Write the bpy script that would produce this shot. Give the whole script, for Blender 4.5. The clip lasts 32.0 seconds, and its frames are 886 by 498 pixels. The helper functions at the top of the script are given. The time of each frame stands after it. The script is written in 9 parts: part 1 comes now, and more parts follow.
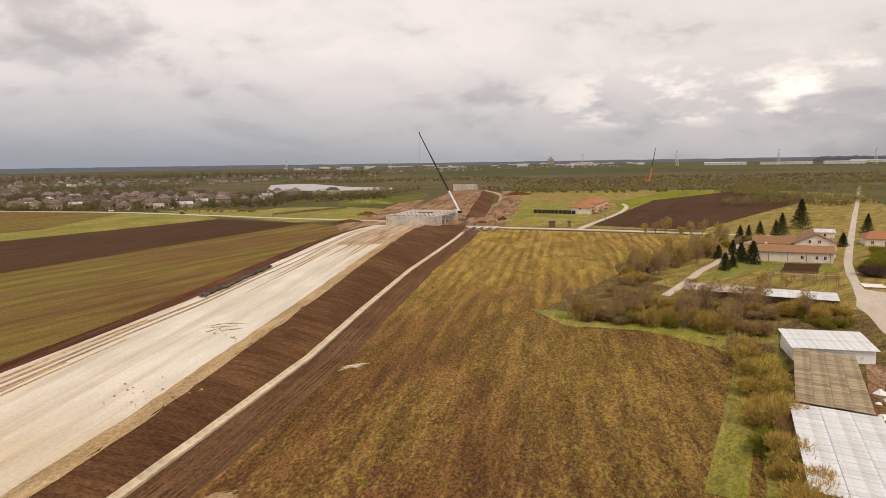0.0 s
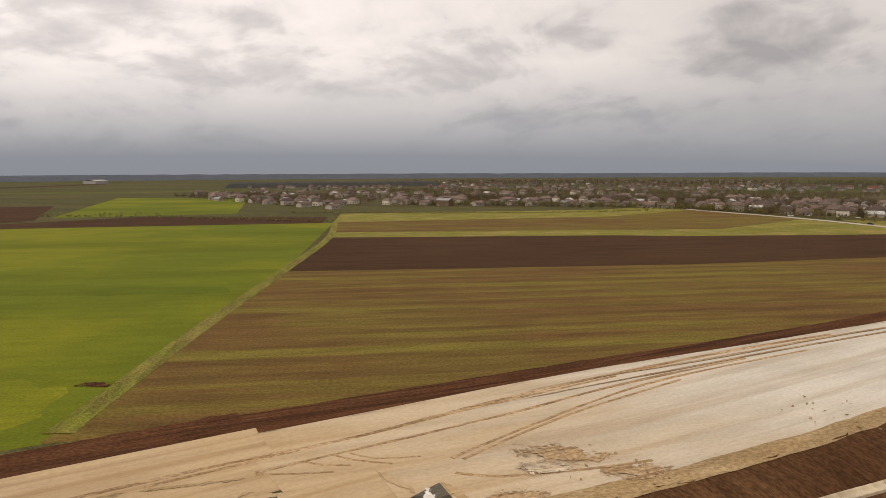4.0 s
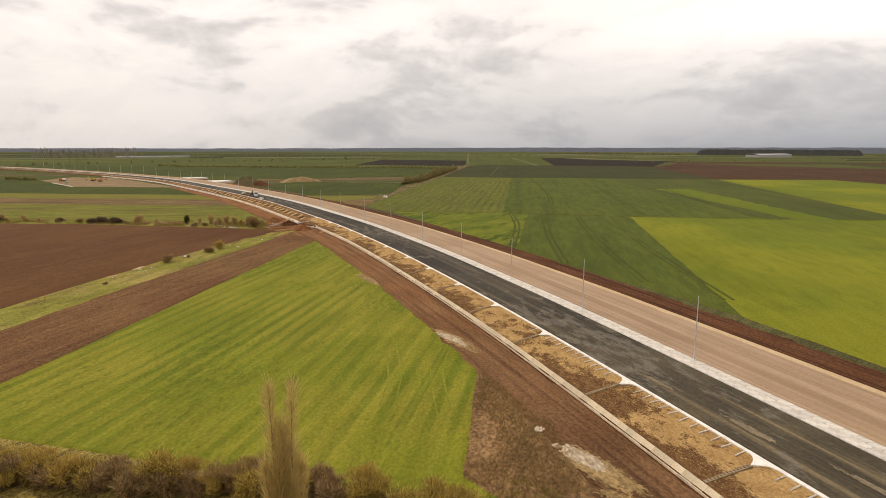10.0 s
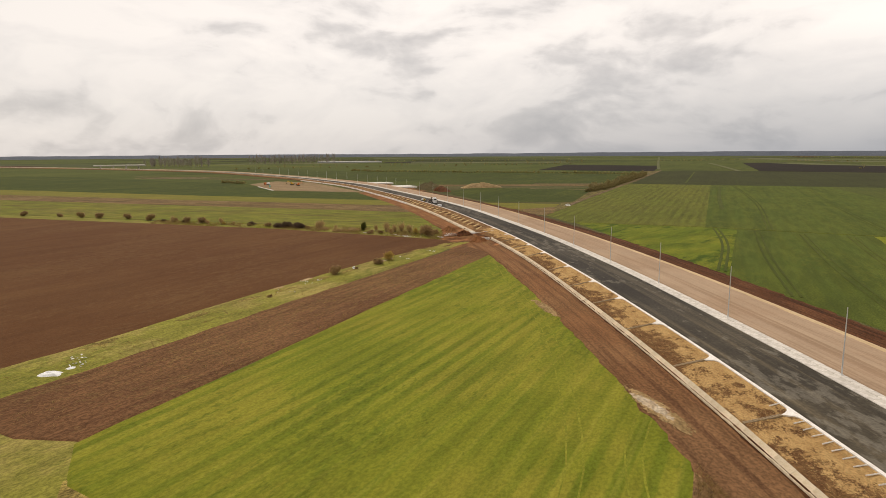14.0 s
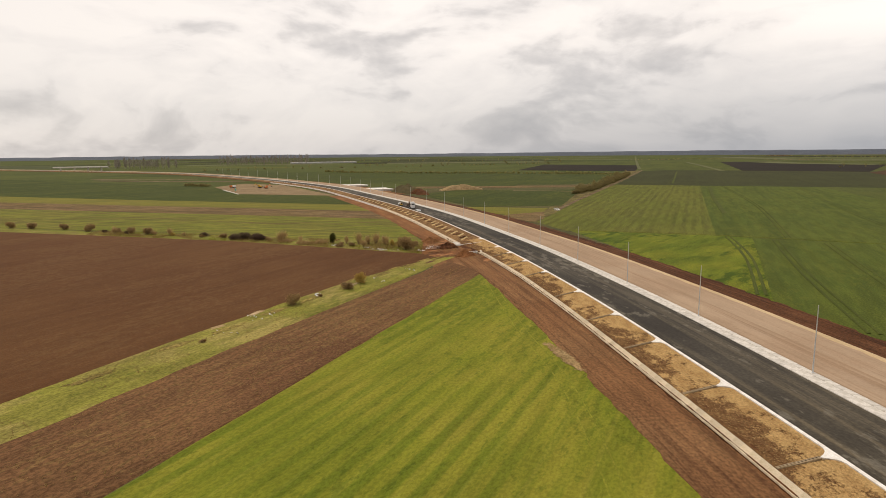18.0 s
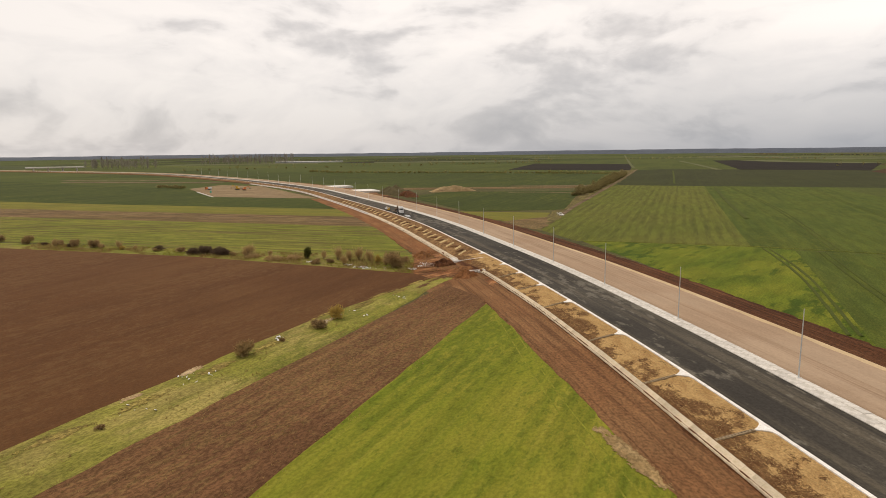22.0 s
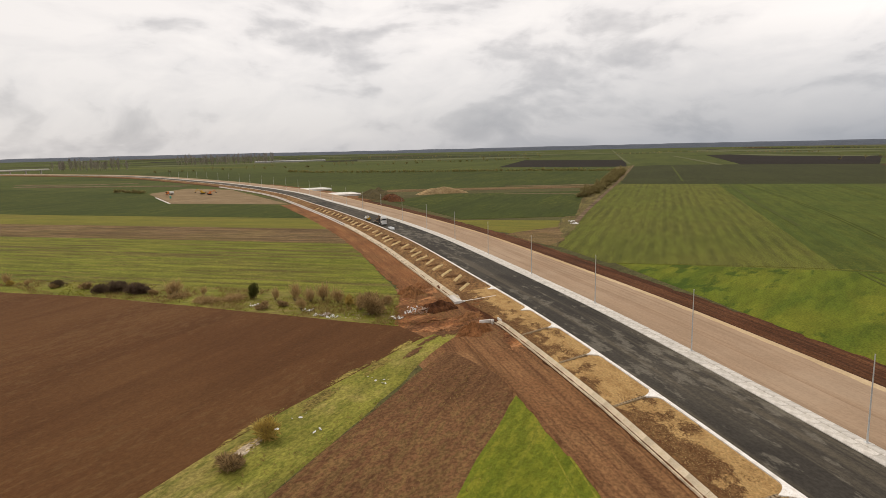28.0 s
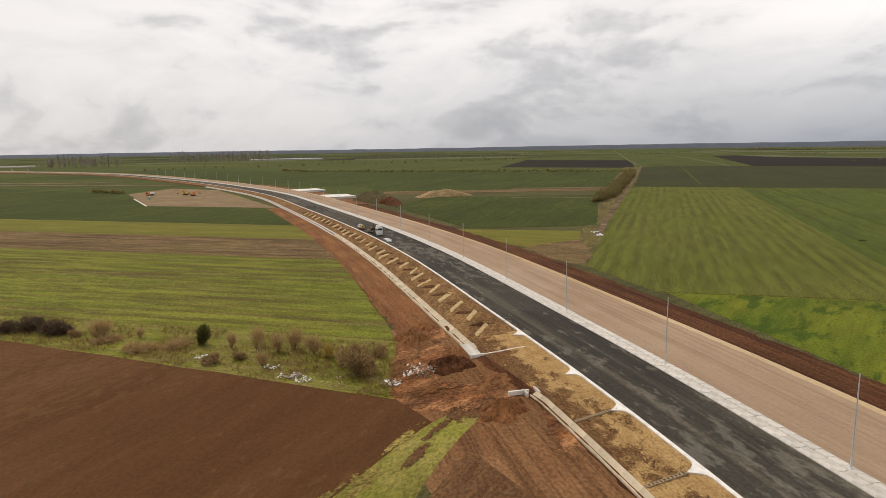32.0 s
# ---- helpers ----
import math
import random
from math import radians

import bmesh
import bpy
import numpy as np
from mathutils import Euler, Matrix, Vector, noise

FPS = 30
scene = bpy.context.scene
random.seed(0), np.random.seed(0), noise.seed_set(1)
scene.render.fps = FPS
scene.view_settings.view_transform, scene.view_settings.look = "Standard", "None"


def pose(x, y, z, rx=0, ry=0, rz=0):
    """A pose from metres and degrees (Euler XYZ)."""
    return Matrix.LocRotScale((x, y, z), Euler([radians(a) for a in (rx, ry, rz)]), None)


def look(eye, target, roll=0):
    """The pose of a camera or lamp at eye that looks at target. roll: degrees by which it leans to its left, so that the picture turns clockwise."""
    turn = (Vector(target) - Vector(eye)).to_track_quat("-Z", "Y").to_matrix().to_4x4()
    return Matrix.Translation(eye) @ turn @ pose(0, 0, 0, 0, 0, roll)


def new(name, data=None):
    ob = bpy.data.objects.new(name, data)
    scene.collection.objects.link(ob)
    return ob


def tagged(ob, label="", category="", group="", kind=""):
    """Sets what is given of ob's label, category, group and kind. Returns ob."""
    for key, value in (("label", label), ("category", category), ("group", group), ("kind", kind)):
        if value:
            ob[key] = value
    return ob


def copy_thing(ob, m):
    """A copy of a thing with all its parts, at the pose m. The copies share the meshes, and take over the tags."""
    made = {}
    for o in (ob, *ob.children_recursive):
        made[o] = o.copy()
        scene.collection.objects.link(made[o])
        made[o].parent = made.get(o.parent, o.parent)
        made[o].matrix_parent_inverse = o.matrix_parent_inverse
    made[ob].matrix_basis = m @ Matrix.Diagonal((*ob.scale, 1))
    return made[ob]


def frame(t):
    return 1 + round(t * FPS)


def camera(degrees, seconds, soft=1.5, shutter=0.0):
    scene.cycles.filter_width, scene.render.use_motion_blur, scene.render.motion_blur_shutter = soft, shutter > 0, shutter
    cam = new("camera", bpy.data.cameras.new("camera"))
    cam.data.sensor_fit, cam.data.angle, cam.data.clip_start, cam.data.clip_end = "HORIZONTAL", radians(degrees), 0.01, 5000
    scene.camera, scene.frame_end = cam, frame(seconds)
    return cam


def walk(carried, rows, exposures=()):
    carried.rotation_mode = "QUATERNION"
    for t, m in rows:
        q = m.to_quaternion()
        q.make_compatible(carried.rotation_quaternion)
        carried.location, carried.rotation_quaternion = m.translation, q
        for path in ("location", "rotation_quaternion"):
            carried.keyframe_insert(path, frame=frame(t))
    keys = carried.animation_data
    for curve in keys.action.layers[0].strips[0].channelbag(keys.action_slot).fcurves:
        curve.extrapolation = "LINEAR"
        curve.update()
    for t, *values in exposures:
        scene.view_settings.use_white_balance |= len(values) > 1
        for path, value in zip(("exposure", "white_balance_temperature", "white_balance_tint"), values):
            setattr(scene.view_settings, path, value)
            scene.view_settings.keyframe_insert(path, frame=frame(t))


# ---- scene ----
cam = camera(69.1, 32.0, soft=0.75)
METRES, EYE, TILT, LEAN, TURN = 220.0, 39.2, -7.9, 0.95, 0.0
SKY, SUN = 0.95, 1.5
EXPOSURES = [(0.0, 0.30, 7200, 17), (2.5, 0.12, 7200, 17), (5.0, -0.12, 7200, 16), (6.0, 0.25, 7200, 15), (8.0, 0.36, 7200, 15), (10.0, 0.26, 7250, 15), (14.0, 0.19, 7150, 14), (20.0, 0.18, 7100, 14), (32.0, 0.12, 6750, 13)]
ROWS = [
    (0.0, 0.0, 0.0, 0.0, 0.0, 0.0, -0.0),
    (0.5, -0.0046, -0.0009, -0.0002, 2.67, -0.12, -0.5),
    (1.0, -0.007, -0.0006, 0.0004, 8.09, -0.4, -1.35),
    (1.5, -0.0103, 0.0002, 0.0002, 14.5, -0.72, -2.28),
    (2.0, -0.0132, 0.0012, -0.0009, 21.33, -1.08, -3.18),
    (2.5, -0.0152, 0.0016, -0.0018, 28.83, -1.62, -4.15),
    (4.5, -0.0253, 0.0011, -0.0033, 64.76, -5.73, -7.44),
    (5.0, -0.0272, -0.0003, -0.0044, 74.77, -10.97, -7.81),
    (5.5, -0.029, -0.0019, -0.0052, 84.78, -18.01, -7.95),
    (6.0, -0.0303, -0.004, -0.0058, 94.91, -20.31, -7.84),
    (6.5, -0.0304, -0.0055, -0.0065, 105.3, -21.74, -7.49),
    (7.0, -0.0299, -0.0064, -0.0064, 115.68, -23.01, -6.89),
    (7.5, -0.0295, -0.0075, -0.0061, 125.8, -23.2, -6.14),
    (8.0, -0.0297, -0.0077, -0.0061, 135.86, -19.55, -5.12),
    (8.5, -0.0298, -0.0074, -0.0061, 145.44, -16.78, -3.93),
    (9.0, -0.0297, -0.0074, -0.0061, 153.39, -16.76, -2.94),
    (9.5, -0.0303, -0.0082, -0.0061, 157.89, -16.85, -2.26),
    (10.0, -0.0315, -0.0117, -0.0067, 159.41, -16.84, -2.0),
    (10.5, -0.0339, -0.0185, -0.0076, 159.23, -16.78, -1.97),
    (11.0, -0.0376, -0.0285, -0.0088, 159.01, -16.74, -1.95),
    (11.5, -0.0422, -0.0412, -0.0107, 158.83, -16.68, -1.94),
    (12.0, -0.0473, -0.0556, -0.0125, 160.12, -16.71, -1.74),
    (12.5, -0.053, -0.0719, -0.0152, 164.56, -16.77, -1.06),
    (13.0, -0.0572, -0.0896, -0.0175, 168.61, -16.76, -0.41),
    (13.5, -0.0603, -0.1087, -0.0201, 171.96, -16.69, 0.09),
    (14.0, -0.0619, -0.1287, -0.0228, 175.24, -16.62, 0.57),
    (14.5, -0.0626, -0.149, -0.0255, 175.04, -16.59, 0.6),
    (15.0, -0.063, -0.1699, -0.0284, 174.37, -16.59, 0.53),
    (15.5, -0.0636, -0.1911, -0.0313, 174.03, -16.6, 0.48),
    (17.5, -0.067, -0.2791, -0.0434, 173.26, -16.64, 0.45),
    (18.0, -0.0684, -0.3016, -0.0465, 173.1, -16.64, 0.45),
    (18.5, -0.0696, -0.3241, -0.0496, 172.92, -16.65, 0.44),
    (19.0, -0.0708, -0.3464, -0.0523, 172.76, -16.67, 0.42),
    (19.5, -0.0722, -0.3692, -0.0555, 172.63, -16.65, 0.38),
    (20.0, -0.0732, -0.3918, -0.0584, 172.5, -16.66, 0.36),
    (20.5, -0.0748, -0.4148, -0.0618, 172.37, -16.67, 0.36),
    (21.0, -0.0763, -0.4377, -0.065, 172.24, -16.69, 0.37),
    (21.5, -0.0778, -0.4605, -0.0679, 172.12, -16.72, 0.37),
    (22.0, -0.0795, -0.4836, -0.0713, 172.0, -16.75, 0.4),
    (22.5, -0.0811, -0.5063, -0.0744, 171.87, -16.78, 0.45),
    (23.0, -0.0831, -0.5295, -0.0777, 171.73, -16.8, 0.47),
    (23.5, -0.0852, -0.5528, -0.0811, 171.59, -16.82, 0.51),
    (24.0, -0.0872, -0.5759, -0.0843, 171.46, -16.85, 0.51),
    (24.5, -0.0894, -0.599, -0.0875, 171.33, -16.87, 0.5),
    (26.5, -0.0999, -0.6914, -0.0995, 170.93, -16.92, 0.81),
    (27.0, -0.1026, -0.715, -0.1026, 170.81, -16.94, 0.87),
    (27.5, -0.1053, -0.7392, -0.1058, 170.68, -16.99, 0.89),
    (28.0, -0.1079, -0.7628, -0.1093, 170.6, -17.02, 0.84),
    (28.5, -0.1108, -0.7863, -0.1128, 170.55, -17.06, 0.77),
    (29.0, -0.1136, -0.8099, -0.1161, 170.51, -17.09, 0.71),
    (29.5, -0.1162, -0.8334, -0.1192, 170.47, -17.11, 0.63),
    (30.0, -0.1184, -0.8567, -0.1225, 170.45, -17.11, 0.58),
    (30.5, -0.1205, -0.8797, -0.1256, 170.46, -17.11, 0.52),
    (31.0, -0.1225, -0.9032, -0.1291, 170.48, -17.11, 0.49),
    (31.5, -0.1247, -0.9269, -0.1324, 170.51, -17.11, 0.47),
    (32.0, -0.1264, -0.9502, -0.1353, 170.55, -17.12, 0.46),
]
walk(cam, [(t, pose(0, 0, EYE, TILT, LEAN, TURN) @ pose(METRES * x, METRES * y, METRES * z, 90 + pitch, roll, yaw)) for t, x, y, z, yaw, pitch, roll in ROWS],
     exposures=EXPOSURES)

# ---- sky and sun ----
SUN_ELEV, SUN_AZ = 52.0, 150.0      # degrees; azimuth clockwise from +y
world = bpy.data.worlds.new("sky")
scene.world = world
world.use_nodes = True
wn, wl = world.node_tree.nodes, world.node_tree.links
wn.clear()


def wnode(kind, **kw):
    n = wn.new(kind)
    for k, v in kw.items():
        n.inputs[k].default_value = v
    return n


sky = wn.new("ShaderNodeTexSky")
sky.sky_type, sky.sun_disc = "NISHITA", False
sky.sun_elevation, sky.sun_rotation = radians(SUN_ELEV), radians(SUN_AZ)
tc = wn.new("ShaderNodeTexCoord")
sep = wn.new("ShaderNodeSeparateXYZ")
wl.new(tc.outputs["Generated"], sep.inputs[0])


def wmath(op, a, b=None, clamp=False):
    n = wn.new("ShaderNodeMath")
    n.operation, n.use_clamp = op, clamp
    for i, v in enumerate((a, b)):
        if v is None:
            continue
        if isinstance(v, (int, float)):
            n.inputs[i].default_value = v
        else:
            wl.new(v, n.inputs[i])
    return n.outputs[0]


# the cloud deck: heaped masses with flat grey bases, wider than they are high
comb = wn.new("ShaderNodeCombineXYZ")
wl.new(sep.outputs["X"], comb.inputs[0]), wl.new(sep.outputs["Y"], comb.inputs[1])
wl.new(wmath("MULTIPLY", sep.outputs["Z"], 2.3), comb.inputs[2])


def wvec(op, a, b):
    n = wn.new("ShaderNodeVectorMath")
    n.operation = op
    for i, v in enumerate((a, b)):
        if isinstance(v, tuple):
            n.inputs[i].default_value = v
        else:
            wl.new(v, n.inputs[i])
    return n.outputs[0]


def cloud(vec, scale, detail, rough, bend=0.0):
    n = wnode("ShaderNodeTexNoise", Scale=scale, Detail=detail, Roughness=rough, Distortion=bend)
    wl.new(vec, n.inputs["Vector"])
    return n


# the masses drift and curl: the space is bent before its density is read
curl = wvec("MULTIPLY", wvec("SUBTRACT", cloud(comb.outputs[0], 2.6, 3.0, 0.5).outputs["Color"], (0.5, 0.5, 0.5)), (0.22, 0.22, 0.22))
deck = wvec("ADD", comb.outputs[0], curl)
billow = cloud(deck, 4.2, 9.0, 0.50).outputs["Fac"]
above = cloud(wvec("ADD", deck, (0.02, 0.0, 0.075)), 4.2, 4.0, 0.5).outputs["Fac"]
puffs = cloud(deck, 11.0, 8.0, 0.55).outputs["Fac"]
puffs_above = cloud(wvec("ADD", deck, (0.008, 0.0, 0.028)), 11.0, 4.0, 0.5).outputs["Fac"]
broad = cloud(comb.outputs[0], 1.6, 2.0, 0.5).outputs["Fac"]
dens = wmath("ADD", wmath("MULTIPLY", billow, 0.50), wmath("ADD", wmath("MULTIPLY", broad, 0.32), wmath("MULTIPLY", puffs, 0.18)))
# bases are greyer, tops brighter
dens = wmath("ADD", dens, wmath("MULTIPLY", wmath("SUBTRACT", billow, above), 0.34))
dens = wmath("ADD", dens, wmath("MULTIPLY", wmath("SUBTRACT", puffs, puffs_above), 0.20))
ramp = wn.new("ShaderNodeValToRGB")
ramp.color_ramp.interpolation = "LINEAR"
ramp.color_ramp.elements[0].position, ramp.color_ramp.elements[0].color = 0.31, (0.53, 0.535, 0.55, 1)
ramp.color_ramp.elements[1].position, ramp.color_ramp.elements[1].color = 0.58, (0.96, 0.95, 0.935, 1)
e = ramp.color_ramp.elements.new(0.41)
e.color = (0.69, 0.69, 0.695, 1)
e = ramp.color_ramp.elements.new(0.485)
e.color = (0.88, 0.875, 0.87, 1)
wl.new(dens, ramp.inputs[0])
# the heavy grey bank low over the horizon
low = wn.new("ShaderNodeMapRange")
low.inputs["From Min"].default_value, low.inputs["From Max"].default_value = 0.0, 0.16
low.inputs["To Min"].default_value, low.inputs["To Max"].default_value = 1.0, 0.0
wl.new(sep.outputs["Z"], low.inputs["Value"])
bank = wn.new("ShaderNodeMixRGB")
bank.inputs["Color2"].default_value = (0.265, 0.31, 0.375, 1)
# it is heaviest to the north-west
side = wmath("ADD", wmath("MULTIPLY", sep.outputs["X"], -0.50), wmath("MULTIPLY", sep.outputs["Y"], 0.20))
wl.new(wmath("MULTIPLY", low.outputs[0], wmath("ADD", side, 0.66), True), bank.inputs["Fac"])
shade = wn.new("ShaderNodeMixRGB")
shade.blend_type = "MULTIPLY"
shade.inputs["Fac"].default_value = 1.0
wl.new(ramp.outputs["Color"], shade.inputs["Color1"])
west = wmath("MAXIMUM", wmath("SUBTRACT", wmath("MULTIPLY", sep.outputs["X"], -1.0), 0.5), 0.0)
tone = wmath("ADD", wmath("MULTIPLY", west, 0.66), wmath("ADD", wmath("MULTIPLY", sep.outputs["Y"], -0.10), 0.89))
tone = wmath("SUBTRACT", tone, wmath("MULTIPLY", wmath("MAXIMUM", sep.outputs["X"], 0.0), 0.17))
wl.new(tone, shade.inputs["Color2"])
wl.new(shade.outputs["Color"], bank.inputs["Color1"])
mixs = wn.new("ShaderNodeMixRGB")
mixs.inputs["Fac"].default_value = 0.93
scl = wn.new("ShaderNodeMixRGB")
scl.blend_type = "MULTIPLY"
scl.inputs["Fac"].default_value, scl.inputs["Color2"].default_value = 1.0, (0.09, 0.09, 0.09, 1)
wl.new(sky.outputs[0], scl.inputs["Color1"])
# bright puffs low to the north-east
mp = wn.new("ShaderNodeMapping")
mp.inputs["Scale"].default_value = (7.0, 7.0, 17.0)
wl.new(tc.outputs["Generated"], mp.inputs["Vector"])
n_puff = wnode("ShaderNodeTexNoise", Scale=1.0, Detail=6.0, Roughness=0.55)
wl.new(mp.outputs[0], n_puff.inputs["Vector"])


def wstep(v, a, b):
    n = wn.new("ShaderNodeMapRange")
    n.interpolation_type = "SMOOTHSTEP"
    n.inputs["From Min"].default_value, n.inputs["From Max"].default_value = a, b
    wl.new(v, n.inputs["Value"])
    return n.outputs[0]


puff = wmath("MULTIPLY", wstep(n_puff.outputs["Fac"], 0.50, 0.62), wmath("MULTIPLY", wstep(sep.outputs["Z"], 0.035, 0.06), wmath("SUBTRACT", 1.0, wstep(sep.outputs["Z"], 0.09, 0.16))))
puff = wmath("MULTIPLY", puff, wstep(wmath("ADD", sep.outputs["X"], wmath("MULTIPLY", sep.outputs["Y"], 0.45)), 0.45, 0.80))
glow = wn.new("ShaderNodeMixRGB")
glow.inputs["Color2"].default_value = (0.95, 0.93, 0.89, 1)
wl.new(puff, glow.inputs["Fac"])
wl.new(bank.outputs[0], glow.inputs["Color1"])
wl.new(scl.outputs[0], mixs.inputs["Color1"]), wl.new(glow.outputs[0], mixs.inputs["Color2"])
bg = wn.new("ShaderNodeBackground")
bg.inputs["Strength"].default_value = SKY
out = wn.new("ShaderNodeOutputWorld")
wl.new(mixs.outputs[0], bg.inputs["Color"]), wl.new(bg.outputs[0], out.inputs["Surface"])

sun = new("sun", bpy.data.lights.new("sun", "SUN"))
sun.data.energy, sun.data.angle, sun.data.color = SUN, radians(14), (1.0, 0.95, 0.86)
sun.matrix_world = look((0, 0, 300), (-300 * math.cos(radians(SUN_ELEV)) * math.sin(radians(SUN_AZ)), -300 * math.cos(radians(SUN_ELEV)) * math.cos(radians(SUN_AZ)), 300 - 300 * math.sin(radians(SUN_ELEV))))

# ---- materials ----
def node_mat(name):
    m = bpy.data.materials.new(name)
    m.use_nodes = True
    nt = m.node_tree
    return m, nt, nt.nodes["Principled BSDF"]


def add_noise(nt, vec, scale, detail=4.0, rough=0.55):
    n = nt.nodes.new("ShaderNodeTexNoise")
    n.inputs["Scale"].default_value, n.inputs["Detail"].default_value, n.inputs["Roughness"].default_value = scale, detail, rough
    nt.links.new(vec, n.inputs["Vector"])
    return n.outputs["Fac"]


def add_mix(nt, fac, a, b, blend="MIX"):
    n = nt.nodes.new("ShaderNodeMixRGB")
    n.blend_type = blend
    for sock, v in zip(("Fac", "Color1", "Color2"), (fac, a, b)):
        if isinstance(v, (int, float)):
            n.inputs[sock].default_value = v
        elif isinstance(v, tuple):
            n.inputs[sock].default_value = (*v[:3], 1)
        else:
            nt.links.new(v, n.inputs[sock])
    return n.outputs["Color"]


def add_range(nt, v, a, b, c=0.0, d=1.0, smooth=True):
    n = nt.nodes.new("ShaderNodeMapRange")
    n.interpolation_type = "SMOOTHSTEP" if smooth else "LINEAR"
    for s, x in zip(("From Min", "From Max", "To Min", "To Max"), (a, b, c, d)):
        n.inputs[s].default_value = x
    nt.links.new(v, n.inputs["Value"])
    return n.outputs[0]


def add_bump(nt, bsdf, height, strength, dist):
    n = nt.nodes.new("ShaderNodeBump")
    n.inputs["Strength"].default_value, n.inputs["Distance"].default_value = strength, dist
    nt.links.new(height, n.inputs["Height"])
    nt.links.new(n.outputs[0], bsdf.inputs["Normal"])


def place(nt, turn=0.0, sx=1.0, sy=1.0, sz=1.0, run=False):
    """World position, turned so that its x runs along the given heading (degrees), then scaled; run: metres along and across the road instead."""
    g = nt.nodes.new("ShaderNodeNewGeometry")
    r = nt.nodes.new("ShaderNodeVectorRotate")
    r.rotation_type = "Z_AXIS"
    r.inputs["Angle"].default_value = radians(-turn)
    nt.links.new(nt.nodes.new("ShaderNodeUVMap").outputs[0] if run else g.outputs["Position"], r.inputs["Vector"])
    m = nt.nodes.new("ShaderNodeMapping")
    m.inputs["Scale"].default_value = (sx, sy, sz)
    nt.links.new(r.outputs[0], m.inputs["Vector"])
    return m.outputs[0]


def soil_mat(name, base, other, third, turn=0.0, streak=0.5, patch=0.5, fine=0.35, rough=0.95, bump=0.25,
             big=0.014, along=0.03, across=0.45, rows=0.0, row_pitch=4.0, row_col=None, north=None, reach=(30.0, 130.0), mid=0.5, tuft=0.0, tuft_col=None, tuft_size=2.4, lines=0.0, line_pitch=7.0, line_col=None, run=False):
    """Field, earth and gravel: wide patches, streaks along the way it is worked, rows, fine grain."""
    m, nt, b = node_mat(name)
    p = place(nt, turn, run=run)
    f1 = add_range(nt, add_noise(nt, p, big, 5.0, 0.6), 0.38, 0.64)
    if north:       # another load of stone was spread towards the north
        g = nt.nodes.new("ShaderNodeNewGeometry")
        sx = nt.nodes.new("ShaderNodeSeparateXYZ")
        nt.links.new(g.outputs["Position"], sx.inputs[0])
        ma = nt.nodes.new("ShaderNodeMath")
        ma.operation = "MULTIPLY_ADD"
        nt.links.new(add_noise(nt, place(nt, 0 if run else 85, 0.02, 0.16, run=run), 1.0, 5.0, 0.6), ma.inputs[0])
        ma.inputs[1].default_value = 90.0
        nt.links.new(sx.outputs[1], ma.inputs[2])
        fy = add_range(nt, ma.outputs[0], *reach)
        base, other, third = (add_mix(nt, fy, a, b) for a, b in zip((base, other, third), north))
    c = add_mix(nt, add_range(nt, f1, 0, 1, 0, patch), base, other)
    ps = place(nt, turn, along, across, run=run)
    f2 = add_range(nt, add_noise(nt, ps, 1.0, 4.0, 0.6), 0.42, 0.68)
    c = add_mix(nt, add_range(nt, f2, 0, 1, 0, streak), c, third)
    if rows:
        pr = place(nt, turn, 0.004, 1.0 / row_pitch, run=run)
        w = nt.nodes.new("ShaderNodeTexWave")
        w.wave_type, w.bands_direction = "BANDS", "Y"
        w.inputs["Scale"].default_value, w.inputs["Distortion"].default_value, w.inputs["Detail"].default_value = 0.314, 1.5, 3.0
        nt.links.new(pr, w.inputs["Vector"])
        gap = add_range(nt, add_noise(nt, place(nt, turn, 0.02, 0.05, run=run), 1.0, 4.0, 0.6), 0.36, 0.60, 0.15, 1.0)
        fr = nt.nodes.new("ShaderNodeMath")
        fr.operation = "MULTIPLY"
        nt.links.new(add_range(nt, w.outputs["Fac"], 0.35, 0.85, 0, rows), fr.inputs[0]), nt.links.new(gap, fr.inputs[1])
        c = add_mix(nt, fr.outputs[0], c, row_col or third)
    if lines:       # thin wheel lines at the sprayer's width
        wv = nt.nodes.new("ShaderNodeTexWave")
        wv.wave_type, wv.bands_direction = "BANDS", "Y"
        wv.inputs["Scale"].default_value, wv.inputs["Distortion"].default_value, wv.inputs["Detail"].default_value = 0.314, 0.25, 1.0
        nt.links.new(place(nt, turn, 0.002, 1.0 / line_pitch, run=run), wv.inputs["Vector"])
        c = add_mix(nt, add_range(nt, wv.outputs["Fac"], 0.955, 0.995, 0, lines), c, line_col or other)
    if tuft:        # clumps that stand apart, thicker in some places than in others
        much = add_range(nt, add_noise(nt, place(nt, turn, 0.012, 0.03, run=run), 1.0, 3.0, 0.5), 0.36, 0.64, 0.0, 0.16)
        ft = nt.nodes.new("ShaderNodeMath")
        ft.operation = "ADD"
        nt.links.new(add_noise(nt, place(nt, turn, 0.5 / tuft_size, 1.3 / tuft_size, run=run), 1.0, 6.0, 0.65), ft.inputs[0]), nt.links.new(much, ft.inputs[1])
        c = add_mix(nt, add_range(nt, ft.outputs[0], 0.60, 0.70, 0, tuft), c, tuft_col or third)
    fn = add_noise(nt, place(nt, turn, 1.4, 2.1, run=run), 1.0, 8.0, 0.7)
    fm = add_noise(nt, place(nt, turn, 0.05, 0.30, run=run), 1.0, 5.0, 0.65)
    c = add_mix(nt, 1.0, c, add_mix(nt, add_range(nt, fn, 0.38, 0.62), (1 - fine,) * 3, (1 + fine,) * 3), "MULTIPLY")
